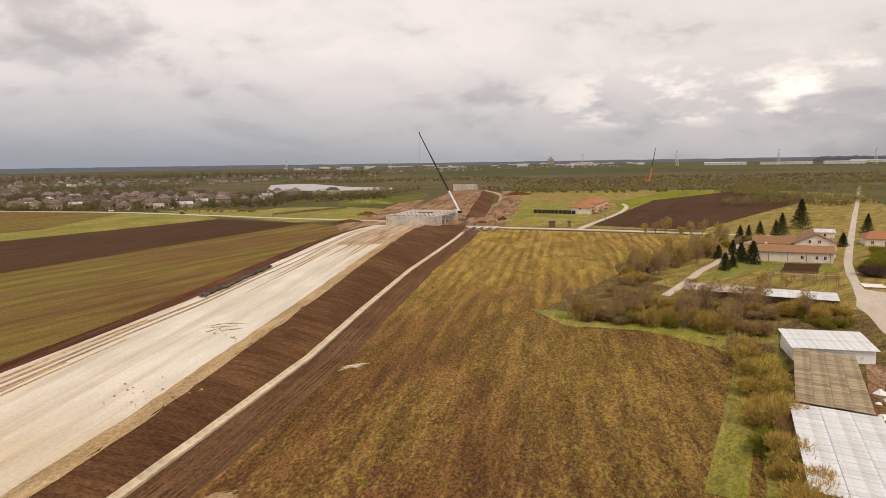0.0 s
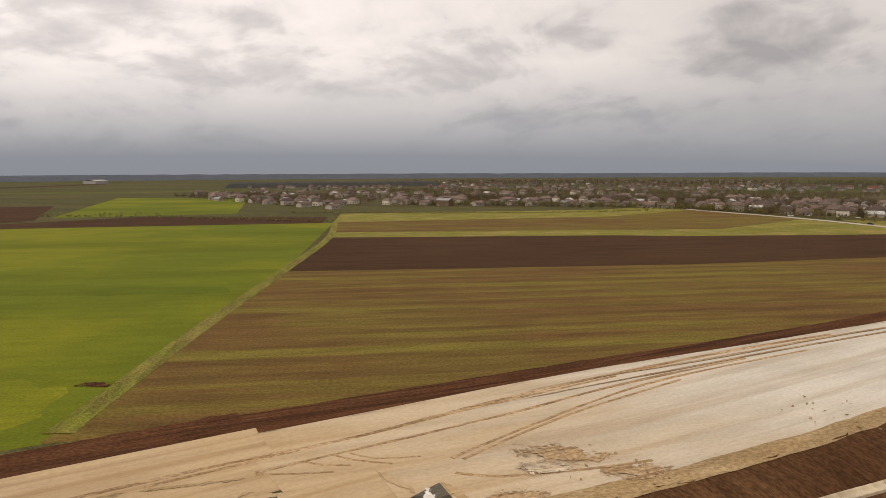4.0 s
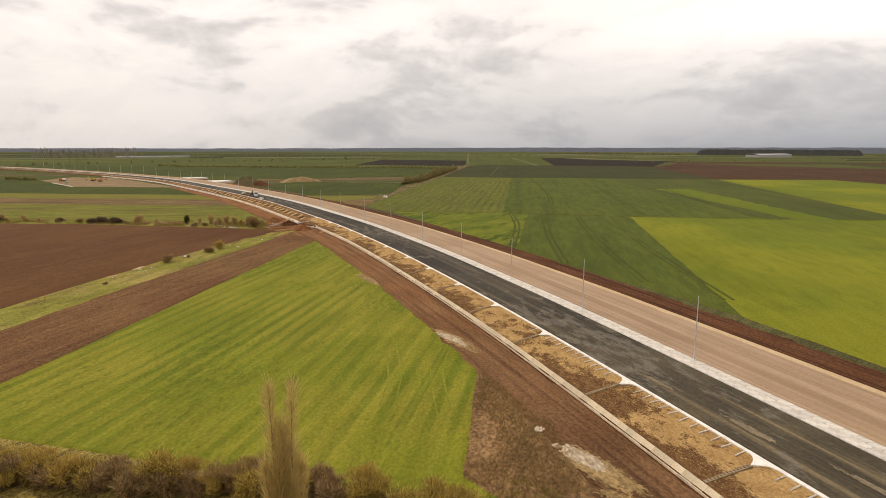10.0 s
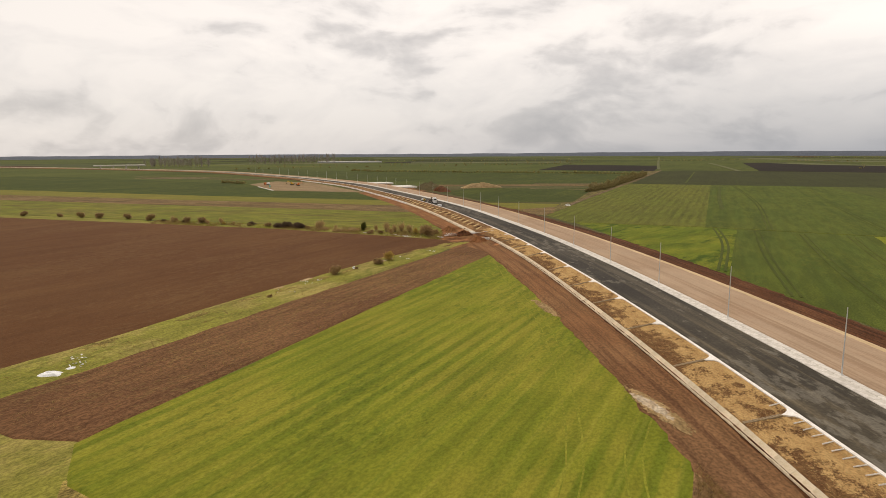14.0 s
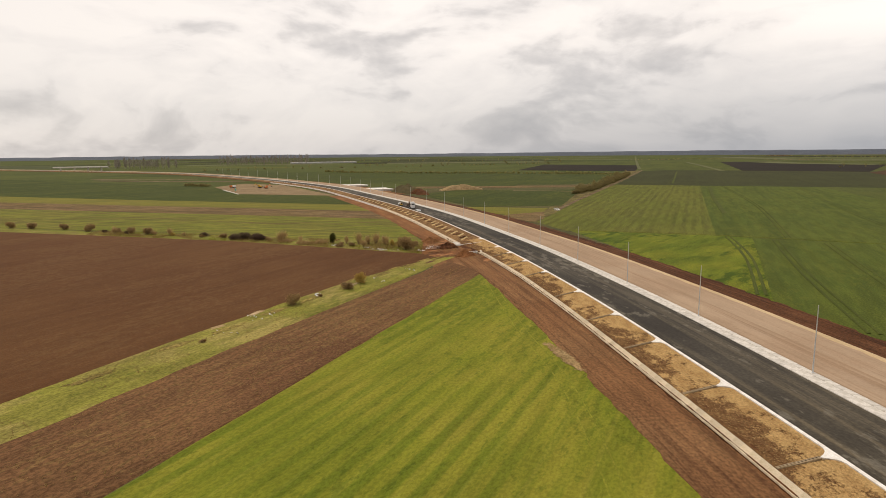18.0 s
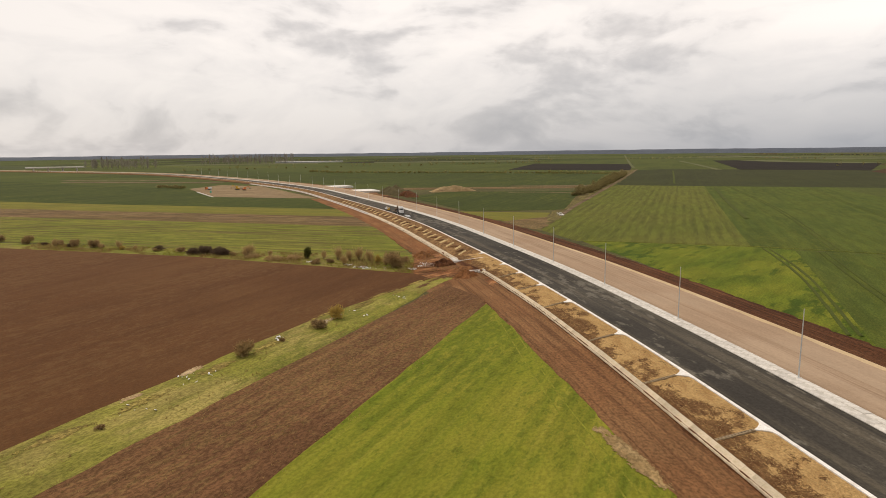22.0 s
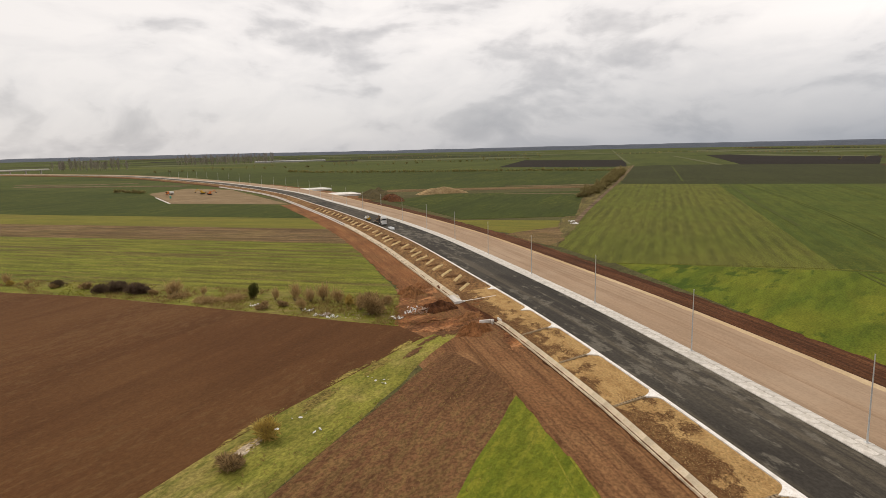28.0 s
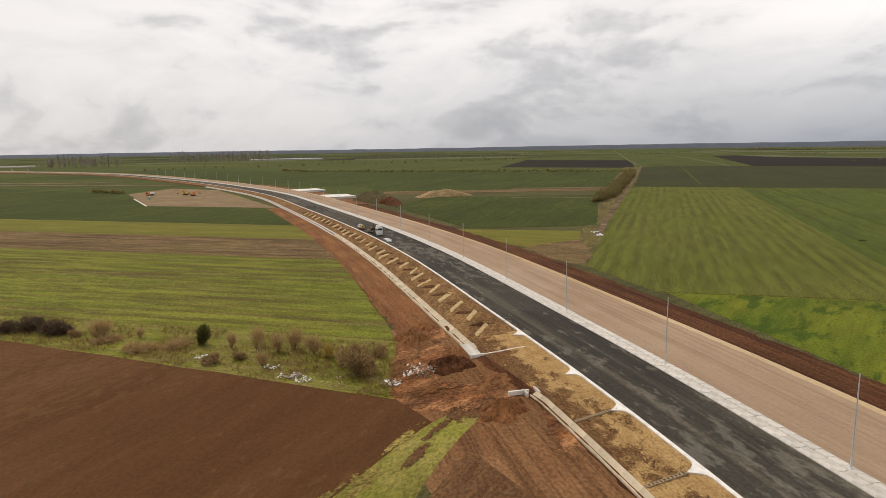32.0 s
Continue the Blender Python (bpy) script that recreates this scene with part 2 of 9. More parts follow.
    c = add_mix(nt, 1.0, c, add_mix(nt, add_range(nt, fm, 0.38, 0.62), (1 - fine * mid,) * 3, (1 + fine * mid,) * 3), "MULTIPLY")
    nt.links.new(c, b.inputs["Base Color"])
    b.inputs["Roughness"].default_value = rough
    b.inputs["Specular IOR Level"].default_value = 0.07
    add_bump(nt, b, fn, bump, 0.25)
    return m


def soil_pair(key, name, base, other, third, turn, *args, cross=False, **kw):
    """The same stuff twice: lying anywhere, and drawn out along the road's line (cross: down its banks)."""
    M[key] = soil_mat(name, base, other, third, turn, *args, **kw)
    M[key + "_run"] = soil_mat(name + "_along_road", base, other, third, 90.0 if cross else 0.0, *args, run=True, **kw)


def plain_mat(name, base, other=None, scale=1.5, rough=0.7, metal=0.0, fine=0.12, vary=0.0, bump=0.1, spec=0.4, stretch=(1, 1, 1)):
    """Painted, cast or rolled stuff with mottling, grain and a tint of its own for each object."""
    m, nt, b = node_mat(name)
    t = nt.nodes.new("ShaderNodeTexCoord")
    mp = nt.nodes.new("ShaderNodeMapping")
    mp.inputs["Scale"].default_value = stretch
    nt.links.new(t.outputs["Object"], mp.inputs["Vector"])
    p = mp.outputs[0]
    other = other or tuple(v * 0.75 for v in base)
    c = add_mix(nt, add_range(nt, add_noise(nt, p, scale, 5.0, 0.6), 0.4, 0.66), base, other)
    fn = add_noise(nt, p, scale * 9, 5.0, 0.65)
    c = add_mix(nt, 1.0, c, add_mix(nt, add_range(nt, fn, 0.3, 0.7), (1 - fine,) * 3, (1 + fine,) * 3), "MULTIPLY")
    if vary:
        oi = nt.nodes.new("ShaderNodeObjectInfo")
        c = add_mix(nt, 1.0, c, add_mix(nt, oi.outputs["Random"], (1 - vary,) * 3, (1 + vary,) * 3), "MULTIPLY")
    nt.links.new(c, b.inputs["Base Color"])
    b.inputs["Roughness"].default_value, b.inputs["Metallic"].default_value = rough, metal
    b.inputs["Specular IOR Level"].default_value = spec
    if bump:
        add_bump(nt, b, fn, bump, 0.03)
    return m


def leaf_mat(name, a, b2, c3):
    """Twigs and leaves: a tint for each island and each object."""
    m, nt, b = node_mat(name)
    g = nt.nodes.new("ShaderNodeNewGeometry")
    oi = nt.nodes.new("ShaderNodeObjectInfo")
    c = add_mix(nt, g.outputs["Random Per Island"], a, b2)
    c = add_mix(nt, add_range(nt, oi.outputs["Random"], 0.2, 1.0, 0.0, 0.55), c, c3)
    nt.links.new(c, b.inputs["Base Color"])
    b.inputs["Roughness"].default_value = 0.9
    b.inputs["Specular IOR Level"].default_value = 0.0
    tr = nt.nodes.new("ShaderNodeBsdfTranslucent")
    mx = nt.nodes.new("ShaderNodeMixShader")
    mx.inputs["Fac"].default_value = 0.35
    nt.links.new(c, tr.inputs["Color"])
    nt.links.new(b.outputs[0], mx.inputs[1]), nt.links.new(tr.outputs[0], mx.inputs[2])
    nt.links.new(mx.outputs[0], nt.nodes["Material Output"].inputs["Surface"])
    return m


GREEN, YGREEN, DGREEN = (0.122, 0.148, 0.012), (0.205, 0.202, 0.015), (0.056, 0.072, 0.010)
SOIL, SOIL2, SOIL3 = (0.092, 0.0405, 0.0142), (0.140, 0.070, 0.029), (0.070, 0.031, 0.0125)
M = {}
M["ground"] = soil_mat("mixed_grassland", (0.078, 0.074, 0.026), (0.096, 0.084, 0.032), (0.056, 0.050, 0.020), 25, 0.6, 0.9, big=0.0035, along=0.002, across=0.02, fine=0.35)
M["wheat"] = soil_mat("young_wheat", GREEN, YGREEN, (0.082, 0.104, 0.006), 62, 0.55, 0.75, big=0.007, along=0.0025, across=0.018, rows=0.10, row_pitch=40, row_col=DGREEN, fine=0.14, mid=0.4, tuft=0.25, tuft_col=(0.085, 0.112, 0.007), tuft_size=5.0)
M["wheat_near"] = soil_mat("young_wheat_rows", (0.166, 0.174, 0.017), (0.240, 0.206, 0.029), (0.128, 0.146, 0.013), 59, 0.6, 0.55, big=0.025, along=0.02, across=0.22, rows=0.65, row_pitch=3.6, row_col=(0.088, 0.120, 0.010), fine=0.16, bump=0.6, tuft=0.45, tuft_col=(0.062, 0.092, 0.009), tuft_size=1.6, lines=0.22, line_pitch=6.4, line_col=(0.250, 0.232, 0.036))
M["wheat_dark"] = soil_mat("dark_wheat", (0.0413, 0.0532, 0.01), (0.0571, 0.0665, 0.0127), (0.0306, 0.0385, 0.0081), 62, 0.5, 0.55, big=0.010, along=0.005, across=0.08, rows=0.22, row_pitch=18, row_col=(0.062, 0.074, 0.010), fine=0.22, tuft=0.42, tuft_col=(0.088, 0.096, 0.014), tuft_size=3.4)
M["wheat_west"] = soil_mat("streaked_dark_wheat", (0.0638, 0.0847, 0.0128), (0.0862, 0.1023, 0.016), (0.0464, 0.0607, 0.0095), 62, 0.6, 0.55, big=0.012, along=0.006, across=0.10, rows=0.4, row_pitch=9, row_col=(0.078, 0.090, 0.011), fine=0.22, tuft=0.42, tuft_col=(0.092, 0.100, 0.014), tuft_size=2.4)
M["wheat_deep"] = soil_mat("deep_green_far_wheat", (0.0382, 0.0408, 0.0125), (0.0474, 0.0501, 0.0151), (0.0303, 0.0329, 0.0106), 62, 0.4, 0.55, big=0.008, along=0.004, across=0.05, fine=0.14, lines=0.12, line_pitch=30, line_col=(0.06, 0.066, 0.014))
M["dull_grass"] = soil_mat("yellowish_fallow_grass", (0.1503, 0.1379, 0.0222), (0.1749, 0.1503, 0.0271), (0.1158, 0.1133, 0.0197), -24, 0.6, 0.6, big=0.02, along=0.006, across=0.10, fine=0.2, tuft=0.3, tuft_col=(0.120, 0.084, 0.028), tuft_size=4.0)
M["ditch"] = soil_mat("bare_ditch_bank", (0.155, 0.105, 0.060), (0.205, 0.150, 0.088), (0.080, 0.045, 0.028), -24, 0.8, 0.8, big=0.03, along=0.01, across=0.2, fine=0.35, tuft=0.5, tuft_col=(0.060, 0.046, 0.026), tuft_size=5.0)
M["scrub_edge"] = soil_mat("trodden_scrubby_edge", (0.120, 0.098, 0.032), (0.150, 0.118, 0.045), (0.085, 0.058, 0.026), 62, 0.7, 0.8, big=0.05, along=0.03, across=0.25, fine=0.4, bump=0.8, tuft=0.5, tuft_col=(0.075, 0.074, 0.020), tuft_size=3.0)
M["far_pale"] = soil_mat("pale_far_strip", (0.100, 0.104, 0.045), (0.130, 0.124, 0.060), (0.080, 0.084, 0.038), 62, 0.5, 0.6, big=0.006, along=0.004, across=0.04, fine=0.15)
M["wheat_light"] = soil_mat("light_wheat", (0.1019, 0.111, 0.0177), (0.1306, 0.1228, 0.0235), (0.0732, 0.0732, 0.0169), 62, 0.45, 0.45, big=0.018, along=0.012, across=0.30, rows=0.40, row_pitch=5, row_col=(0.050, 0.054, 0.011), fine=0.30, bump=0.6, mid=0.4, tuft=0.38, tuft_col=(0.116, 0.114, 0.022), tuft_size=1.1)
M["wheat_yellow"] = soil_mat("patchy_wheat", (0.110, 0.132, 0.012), (0.155, 0.155, 0.016), (0.060, 0.088, 0.008), 45, 0.75, 0.7, big=0.03, along=0.03, across=0.09, fine=0.22, tuft=0.85, tuft_col=(0.040, 0.068, 0.007), tuft_size=8.0)
M["wheat_mid"] = soil_mat("mid_green_wheat", (0.0616, 0.0739, 0.0148), (0.0825, 0.0899, 0.0185), (0.0444, 0.0542, 0.0111), 62, 0.55, 0.6, big=0.006, along=0.003, across=0.03, rows=0.2, row_pitch=26, row_col=DGREEN, fine=0.16)
M["plough_dark"] = soil_mat("dark_ploughed_earth", (0.0598, 0.029, 0.0132), (0.0774, 0.0396, 0.0176), (0.0422, 0.0211, 0.0097), 62, 0.5, 0.6, big=0.008, along=0.006, across=0.10, fine=0.2, bump=0.4)
M["dry_strip"] = soil_mat("strip_of_dry_stalks", (0.165, 0.1034, 0.0484), (0.1298, 0.0902, 0.033), (0.0858, 0.0506, 0.0242), -24, 0.85, 0.8, big=0.03, along=0.012, across=0.14, fine=0.42, bump=0.8, tuft=0.6, tuft_col=(0.180, 0.122, 0.062), tuft_size=3.0)
M["plough"] = soil_mat("ploughed_earth", (0.0978, 0.0432, 0.0162), (0.1184, 0.0564, 0.0216), (0.0771, 0.0329, 0.0127), 59, 0.4, 0.7, big=0.009, along=0.010, across=0.12, fine=0.11, bump=0.5, mid=0.5, tuft=0.3, tuft_col=(0.150, 0.082, 0.034), tuft_size=1.6)
M["plough_strip"] = soil_mat("weedy_ploughed_strip", (0.1422, 0.0693, 0.0315), (0.171, 0.09, 0.0387), (0.1026, 0.0486, 0.0225), 59, 0.6, 0.55, big=0.02, along=0.02, across=0.35, rows=0.25, row_pitch=2.2, row_col=(0.070, 0.034, 0.015), fine=0.30, bump=0.9, mid=0.35, tuft=0.35, tuft_col=(0.190, 0.128, 0.046), tuft_size=1.2)
M["stubble"] = soil_mat("striped_stubble", (0.138, 0.078, 0.026), (0.155, 0.118, 0.027), (0.178, 0.152, 0.028), 62, 0.65, 0.7, big=0.010, along=0.006, across=0.11, rows=0.5, row_pitch=11, row_col=(0.092, 0.050, 0.019), fine=0.22)
M["weeds"] = soil_mat("weedy_stubble", (0.1299, 0.0592, 0.0226), (0.1856, 0.1021, 0.0313), (0.0905, 0.0406, 0.0157), 80, 0.6, 0.75, big=0.016, along=0.05, across=0.45, rows=0.5, row_pitch=4.2, row_col=(0.076, 0.037, 0.014), fine=0.44, bump=0.9, mid=0.5, tuft=0.62, tuft_col=(0.215, 0.152, 0.036), tuft_size=1.15, north=((0.300, 0.190, 0.048), (0.370, 0.255, 0.054), (0.205, 0.118, 0.034)), reach=(120.0, 330.0))
M["verge"] = soil_mat("grass_verge", (0.200, 0.188, 0.034), (0.295, 0.228, 0.076), (0.155, 0.142, 0.030), 59, 0.6, 0.75, big=0.05, along=0.06, across=0.28, fine=0.26, bump=0.7, tuft=0.5, tuft_col=(0.105, 0.118, 0.018), tuft_size=2.0)
M["dry_patch"] = soil_mat("dry_brown_stalks", (0.205, 0.118, 0.055), (0.245, 0.150, 0.070), (0.145, 0.082, 0.038), 59, 0.6, 0.7, big=0.08, along=0.4, across=0.9, fine=0.45, bump=1.0)
soil_pair("track", "earth_track", (0.180, 0.086, 0.037), (0.228, 0.120, 0.054), (0.120, 0.055, 0.025), 92, 0.8, 0.7, big=0.05, along=0.010, across=0.9, fine=0.28, bump=0.7, north=((0.116, 0.061, 0.029), (0.152, 0.083, 0.042), (0.076, 0.039, 0.020)), reach=(-150.0, 60.0))
soil_pair("mud", "turned_red_mud", (0.100, 0.040, 0.017), (0.132, 0.058, 0.025), (0.052, 0.021, 0.010), 92, 0.9, 0.6, big=0.05, along=0.012, across=0.60, rows=0.35, row_pitch=1.6, fine=0.34, bump=1.0)
soil_pair("redmud", "red_clay", (0.200, 0.086, 0.034), (0.240, 0.116, 0.048), (0.135, 0.056, 0.023), 75, 0.6, 0.8, big=0.06, along=0.03, across=0.4, fine=0.30, bump=1.0)
soil_pair("bank", "dark_cut_bank", (0.094, 0.044, 0.0195), (0.150, 0.076, 0.034), (0.046, 0.021, 0.010), -6, 0.5, 0.7, big=0.03, along=0.12, across=0.9, fine=0.30, bump=1.0, tuft=0.25, tuft_col=(0.125, 0.068, 0.032), tuft_size=1.2, cross=True)
soil_pair("asphalt", "dusty_asphalt", (0.040, 0.035, 0.029), (0.058, 0.051, 0.041), (0.110, 0.092, 0.066), 92, 0.7, 0.8, big=0.03, along=0.006, across=0.30, fine=0.16, rough=0.85, bump=0.2, tuft=0.60, tuft_col=(0.165, 0.146, 0.114), tuft_size=3.2,
                        north=((0.064, 0.053, 0.035), (0.135, 0.106, 0.062), (0.320, 0.240, 0.130)), reach=(-150.0, 50.0))
soil_pair("gravel", "compacted_gravel", (0.335, 0.232, 0.152), (0.395, 0.290, 0.198), (0.255, 0.165, 0.102), 86, 0.75, 0.6, big=0.03, along=0.003, across=0.34, fine=0.06, mid=0.9, bump=0.2, north=((0.480, 0.348, 0.200), (0.540, 0.410, 0.255), (0.390, 0.260, 0.132)), reach=(-30.0, 80.0))
soil_pair("sand", "pale_crushed_stone", (0.480, 0.348, 0.200), (0.540, 0.410, 0.255), (0.390, 0.260, 0.132), 86, 0.6, 0.7, big=0.03, along=0.006, across=0.22, fine=0.07, mid=0.8, bump=0.2, north=((0.545, 0.500, 0.415), (0.620, 0.580, 0.500), (0.450, 0.375, 0.280)), reach=(62.0, 170.0))
soil_pair("sandy_edge", "sandy_shoulder", (0.350, 0.242, 0.122), (0.425, 0.315, 0.180), (0.260, 0.165, 0.078), 80, 0.4, 0.7, big=0.08, along=0.08, across=0.5, fine=0.24, bump=0.8)
M["rut"] = soil_mat("wet_brown_rut", (0.360, 0.240, 0.128), (0.440, 0.315, 0.190), (0.260, 0.160, 0.080), 76, 0.8, 0.7, big=0.08, along=0.05, across=1.2, fine=0.3)
M["concrete"] = plain_mat("cast_concrete", (0.60, 0.56, 0.50), (0.46, 0.42, 0.36), 0.9, 0.85, vary=0.10, bump=0.2)
M["concrete_moss"] = plain_mat("mossy_concrete", (0.30, 0.225, 0.135), (0.20, 0.14, 0.08), 0.9, 0.95, vary=0.1, bump=0.4)
M["concrete_old"] = plain_mat("dusty_concrete", (0.54, 0.45, 0.32), (0.42, 0.33, 0.21), 0.7, 0.9, vary=0.14, bump=0.2)
M["white_kerb"] = plain_mat("new_white_concrete", (0.78, 0.75, 0.70), (0.66, 0.61, 0.54), 0.8, 0.8, vary=0.06)
M["steel"] = plain_mat("galvanised_steel", (0.60, 0.60, 0.58), (0.50, 0.50, 0.49), 2.0, 0.5, metal=0.25, vary=0.05)
M["lane"] = soil_mat("pale_country_lane", (0.44, 0.38, 0.31), (0.50, 0.44, 0.37), (0.38, 0.32, 0.26), 58, 0.25, 0.6, big=0.05, along=0.02, across=0.5, fine=0.08)
M["water"] = plain_mat("lake_water", (0.24, 0.215, 0.185), (0.27, 0.245, 0.215), 0.02, 0.22, fine=0.03, bump=0.02, spec=0.6)
# distance haze is mixed into this woodland's grey-blue colour
M["hazy_forest"] = soil_mat("haze_tinted_woodland", (0.086, 0.097, 0.118), (0.104, 0.115, 0.135), (0.072, 0.084, 0.106), 0, 0.5, 0.6, big=0.01, along=0.02, across=0.02, fine=0.2)

M["plough_black"] = soil_mat("black_ploughed_earth", (0.018, 0.0135, 0.0085), (0.024, 0.018, 0.011), (0.014, 0.0105, 0.007), 62, 0.5, 0.6, big=0.008, along=0.006, across=0.08, fine=0.12)
M["far_green"] = soil_mat("hazy_green_field", (0.058, 0.066, 0.024), (0.074, 0.078, 0.030), (0.044, 0.052, 0.022), 62, 0.5, 0.6, big=0.006, along=0.004, across=0.04, fine=0.15)
M["wood_block"] = soil_mat("bare_woodland", (0.062, 0.062, 0.058), (0.078, 0.076, 0.066), (0.048, 0.050, 0.048), 0, 0.5, 0.6, big=0.02, along=0.05, across=0.05, fine=0.3)
M["litter_floor"] = soil_mat("dead_leaves_and_shade_weeds", (0.120, 0.084, 0.030), (0.150, 0.112, 0.036), (0.072, 0.050, 0.020), 30, 0.6, 0.7, big=0.08, along=0.2, across=0.5, fine=0.5, bump=1.0)
M["lawn"] = soil_mat("mown_lawn", (0.165, 0.165, 0.034), (0.140, 0.148, 0.028), (0.210, 0.185, 0.050), 60, 0.4, 0.6, big=0.12, along=0.3, across=0.5, fine=0.25)
M["churn"] = soil_mat("churned_pinkish_earth", (0.215, 0.126, 0.068), (0.310, 0.200, 0.122), (0.110, 0.056, 0.028), 80, 0.75, 0.8, big=0.03, along=0.025, across=0.22, fine=0.4, bump=1.0)
M["crossing_clay"] = soil_mat("churned_red_clay", (0.215, 0.088, 0.034), (0.310, 0.148, 0.064), (0.098, 0.040, 0.018), 40, 0.8, 0.9, big=0.09, along=0.10, across=0.30, fine=0.42, bump=1.0, mid=0.8, tuft=0.4, tuft_col=(0.330, 0.170, 0.082), tuft_size=1.8)
M["scrubland"] = soil_mat("brown_scrubland", (0.092, 0.074, 0.036), (0.115, 0.096, 0.044), (0.062, 0.050, 0.026), 20, 0.6, 0.8, big=0.006, along=0.004, across=0.02, fine=0.3)
M["dry_grass"] = soil_mat("rough_dry_grass", (0.225, 0.172, 0.046), (0.255, 0.195, 0.056), (0.160, 0.112, 0.036), 40, 0.6, 0.8, big=0.03, along=0.1, across=0.3, fine=0.5, bump=0.8)
M["wheat_rows"] = soil_mat("gappy_drilled_wheat", (0.128, 0.140, 0.018), (0.172, 0.164, 0.026), (0.112, 0.082, 0.030), -24, 0.8, 0.6, big=0.02, along=0.012, across=0.20, rows=0.55, row_pitch=6.5, row_col=(0.104, 0.068, 0.026), fine=0.30, bump=0.7, mid=0.7, tuft=0.6, tuft_col=(0.172, 0.172, 0.026), tuft_size=1.8)
M["yard"] = soil_mat("trodden_pale_earth", (0.215, 0.148, 0.080), (0.250, 0.182, 0.105), (0.165, 0.105, 0.052), 30, 0.5, 0.7, big=0.03, along=0.05, across=0.2, fine=0.3)
M["village_ground"] = soil_mat("gardens_and_yards", (0.092, 0.070, 0.032), (0.078, 0.080, 0.024), (0.060, 0.046, 0.024), 20, 0.7, 0.9, big=0.03, along=0.03, across=0.08, fine=0.4)
M["ochre"] = soil_mat("dry_ochre_soil", (0.260, 0.172, 0.076), (0.310, 0.215, 0.105), (0.200, 0.125, 0.055), 80, 0.5, 0.7, big=0.2, along=0.3, across=0.7, fine=0.3)
M["tram"] = soil_mat("flattened_pale_wheat", (0.176, 0.182, 0.020), (0.198, 0.190, 0.026), (0.145, 0.158, 0.017), 60, 0.5, 0.7, big=0.2, along=0.2, across=0.7, fine=0.2)
M["strip_ground"] = soil_mat("rank_grass_and_dry_stalks", (0.165, 0.170, 0.026), (0.215, 0.180, 0.048), (0.120, 0.110, 0.026), -24, 0.6, 0.8, big=0.07, along=0.08, across=0.35, fine=0.28, bump=0.9, tuft=0.5, tuft_col=(0.185, 0.130, 0.058), tuft_size=2.4)

# ---- mesh helpers ----
def part(name, bm, material, parent=None, label=""):
    me = bpy.data.meshes.new(name)
    bm.to_mesh(me)
    bm.free()
    me.materials.append(material)
    ob = new(name, me)
    if parent is not None:
        ob.parent = parent
    return tagged(ob, label=label)


def thing(name, label, category, group="", kind=""):
    return tagged(new(name), label, category, group, kind)


def mesh_of(name, verts, faces, material):
    me = bpy.data.meshes.new(name)
    me.from_pydata(verts, [], faces)
    me.materials.append(material)
    return me


def run_uv(me, uv):
    """Metres along and across the road for each corner, from one pair a vertex."""
    lay_ = me.uv_layers.new(name="run")
    for lp in me.loops:
        lay_.data[lp.index].uv = uv[lp.vertex_index]


def put(name, me, parent=None, m=None):
    ob = new(name, me)
    ob.parent = parent
    if m is not None:
        ob.matrix_basis = m
    return ob


def box_bm(sx, sy, sz, at=(0, 0, 0), turn=0.0, bevel=0.0, bm=None):
    """A block whose base centre is at `at`."""
    bm = bm or bmesh.new()
    made = bmesh.ops.create_cube(bm, size=1.0, matrix=Matrix.Translation(at) @ pose(0, 0, 0, 0, 0, turn) @ Matrix.Diagonal((sx, sy, sz, 1)) @ Matrix.Translation((0, 0, 0.5)))
    if bevel:
        edges = list({e for v in made["verts"] for e in v.link_edges})
        bmesh.ops.bevel(bm, geom=edges, offset=bevel, segments=1, affect="EDGES")
    return bm


def tube_bm(a, b, r0, r1=None, sides=8, bm=None):
    """A tapered rod from a to b."""
    bm = bm or bmesh.new()
    a, b = Vector(a), Vector(b)
    d = b - a
    q = d.to_track_quat("Z", "Y").to_matrix().to_4x4()
    bmesh.ops.create_cone(bm, cap_ends=True, segments=sides, radius1=r0, radius2=r0 if r1 is None else r1, depth=d.length, matrix=Matrix.Translation((a + b) / 2) @ q)
    return bm


def ragged(poly, step=7.0, amp=0.5, seed=0.0):
    """A field's outline with small wanders along its straight sides."""
    outl = []
    n = len(poly)
    for i in range(n):
        a, b = Vector(poly[i]), Vector(poly[(i + 1) % n])
        k = max(1, min(60, int((b - a).length / step)))
        for j in range(k):
            p = a.lerp(b, j / k)
            w = noise.noise_vector(Vector((p.x * 0.11, p.y * 0.11, seed))) * amp
            outl.append((p.x + w.x, p.y + w.y))
    return outl


ground_bm = bmesh.new()
bmesh.ops.create_circle(ground_bm, cap_ends=True, segments=96, radius=4950)
ground = part("ground", ground_bm, M["ground"])
tagged(ground, "flat open farmland with rough grass reaching the horizon", "ground", kind="structure")

FIELD_COUNT, FAR_FIELDS = [0], [0]


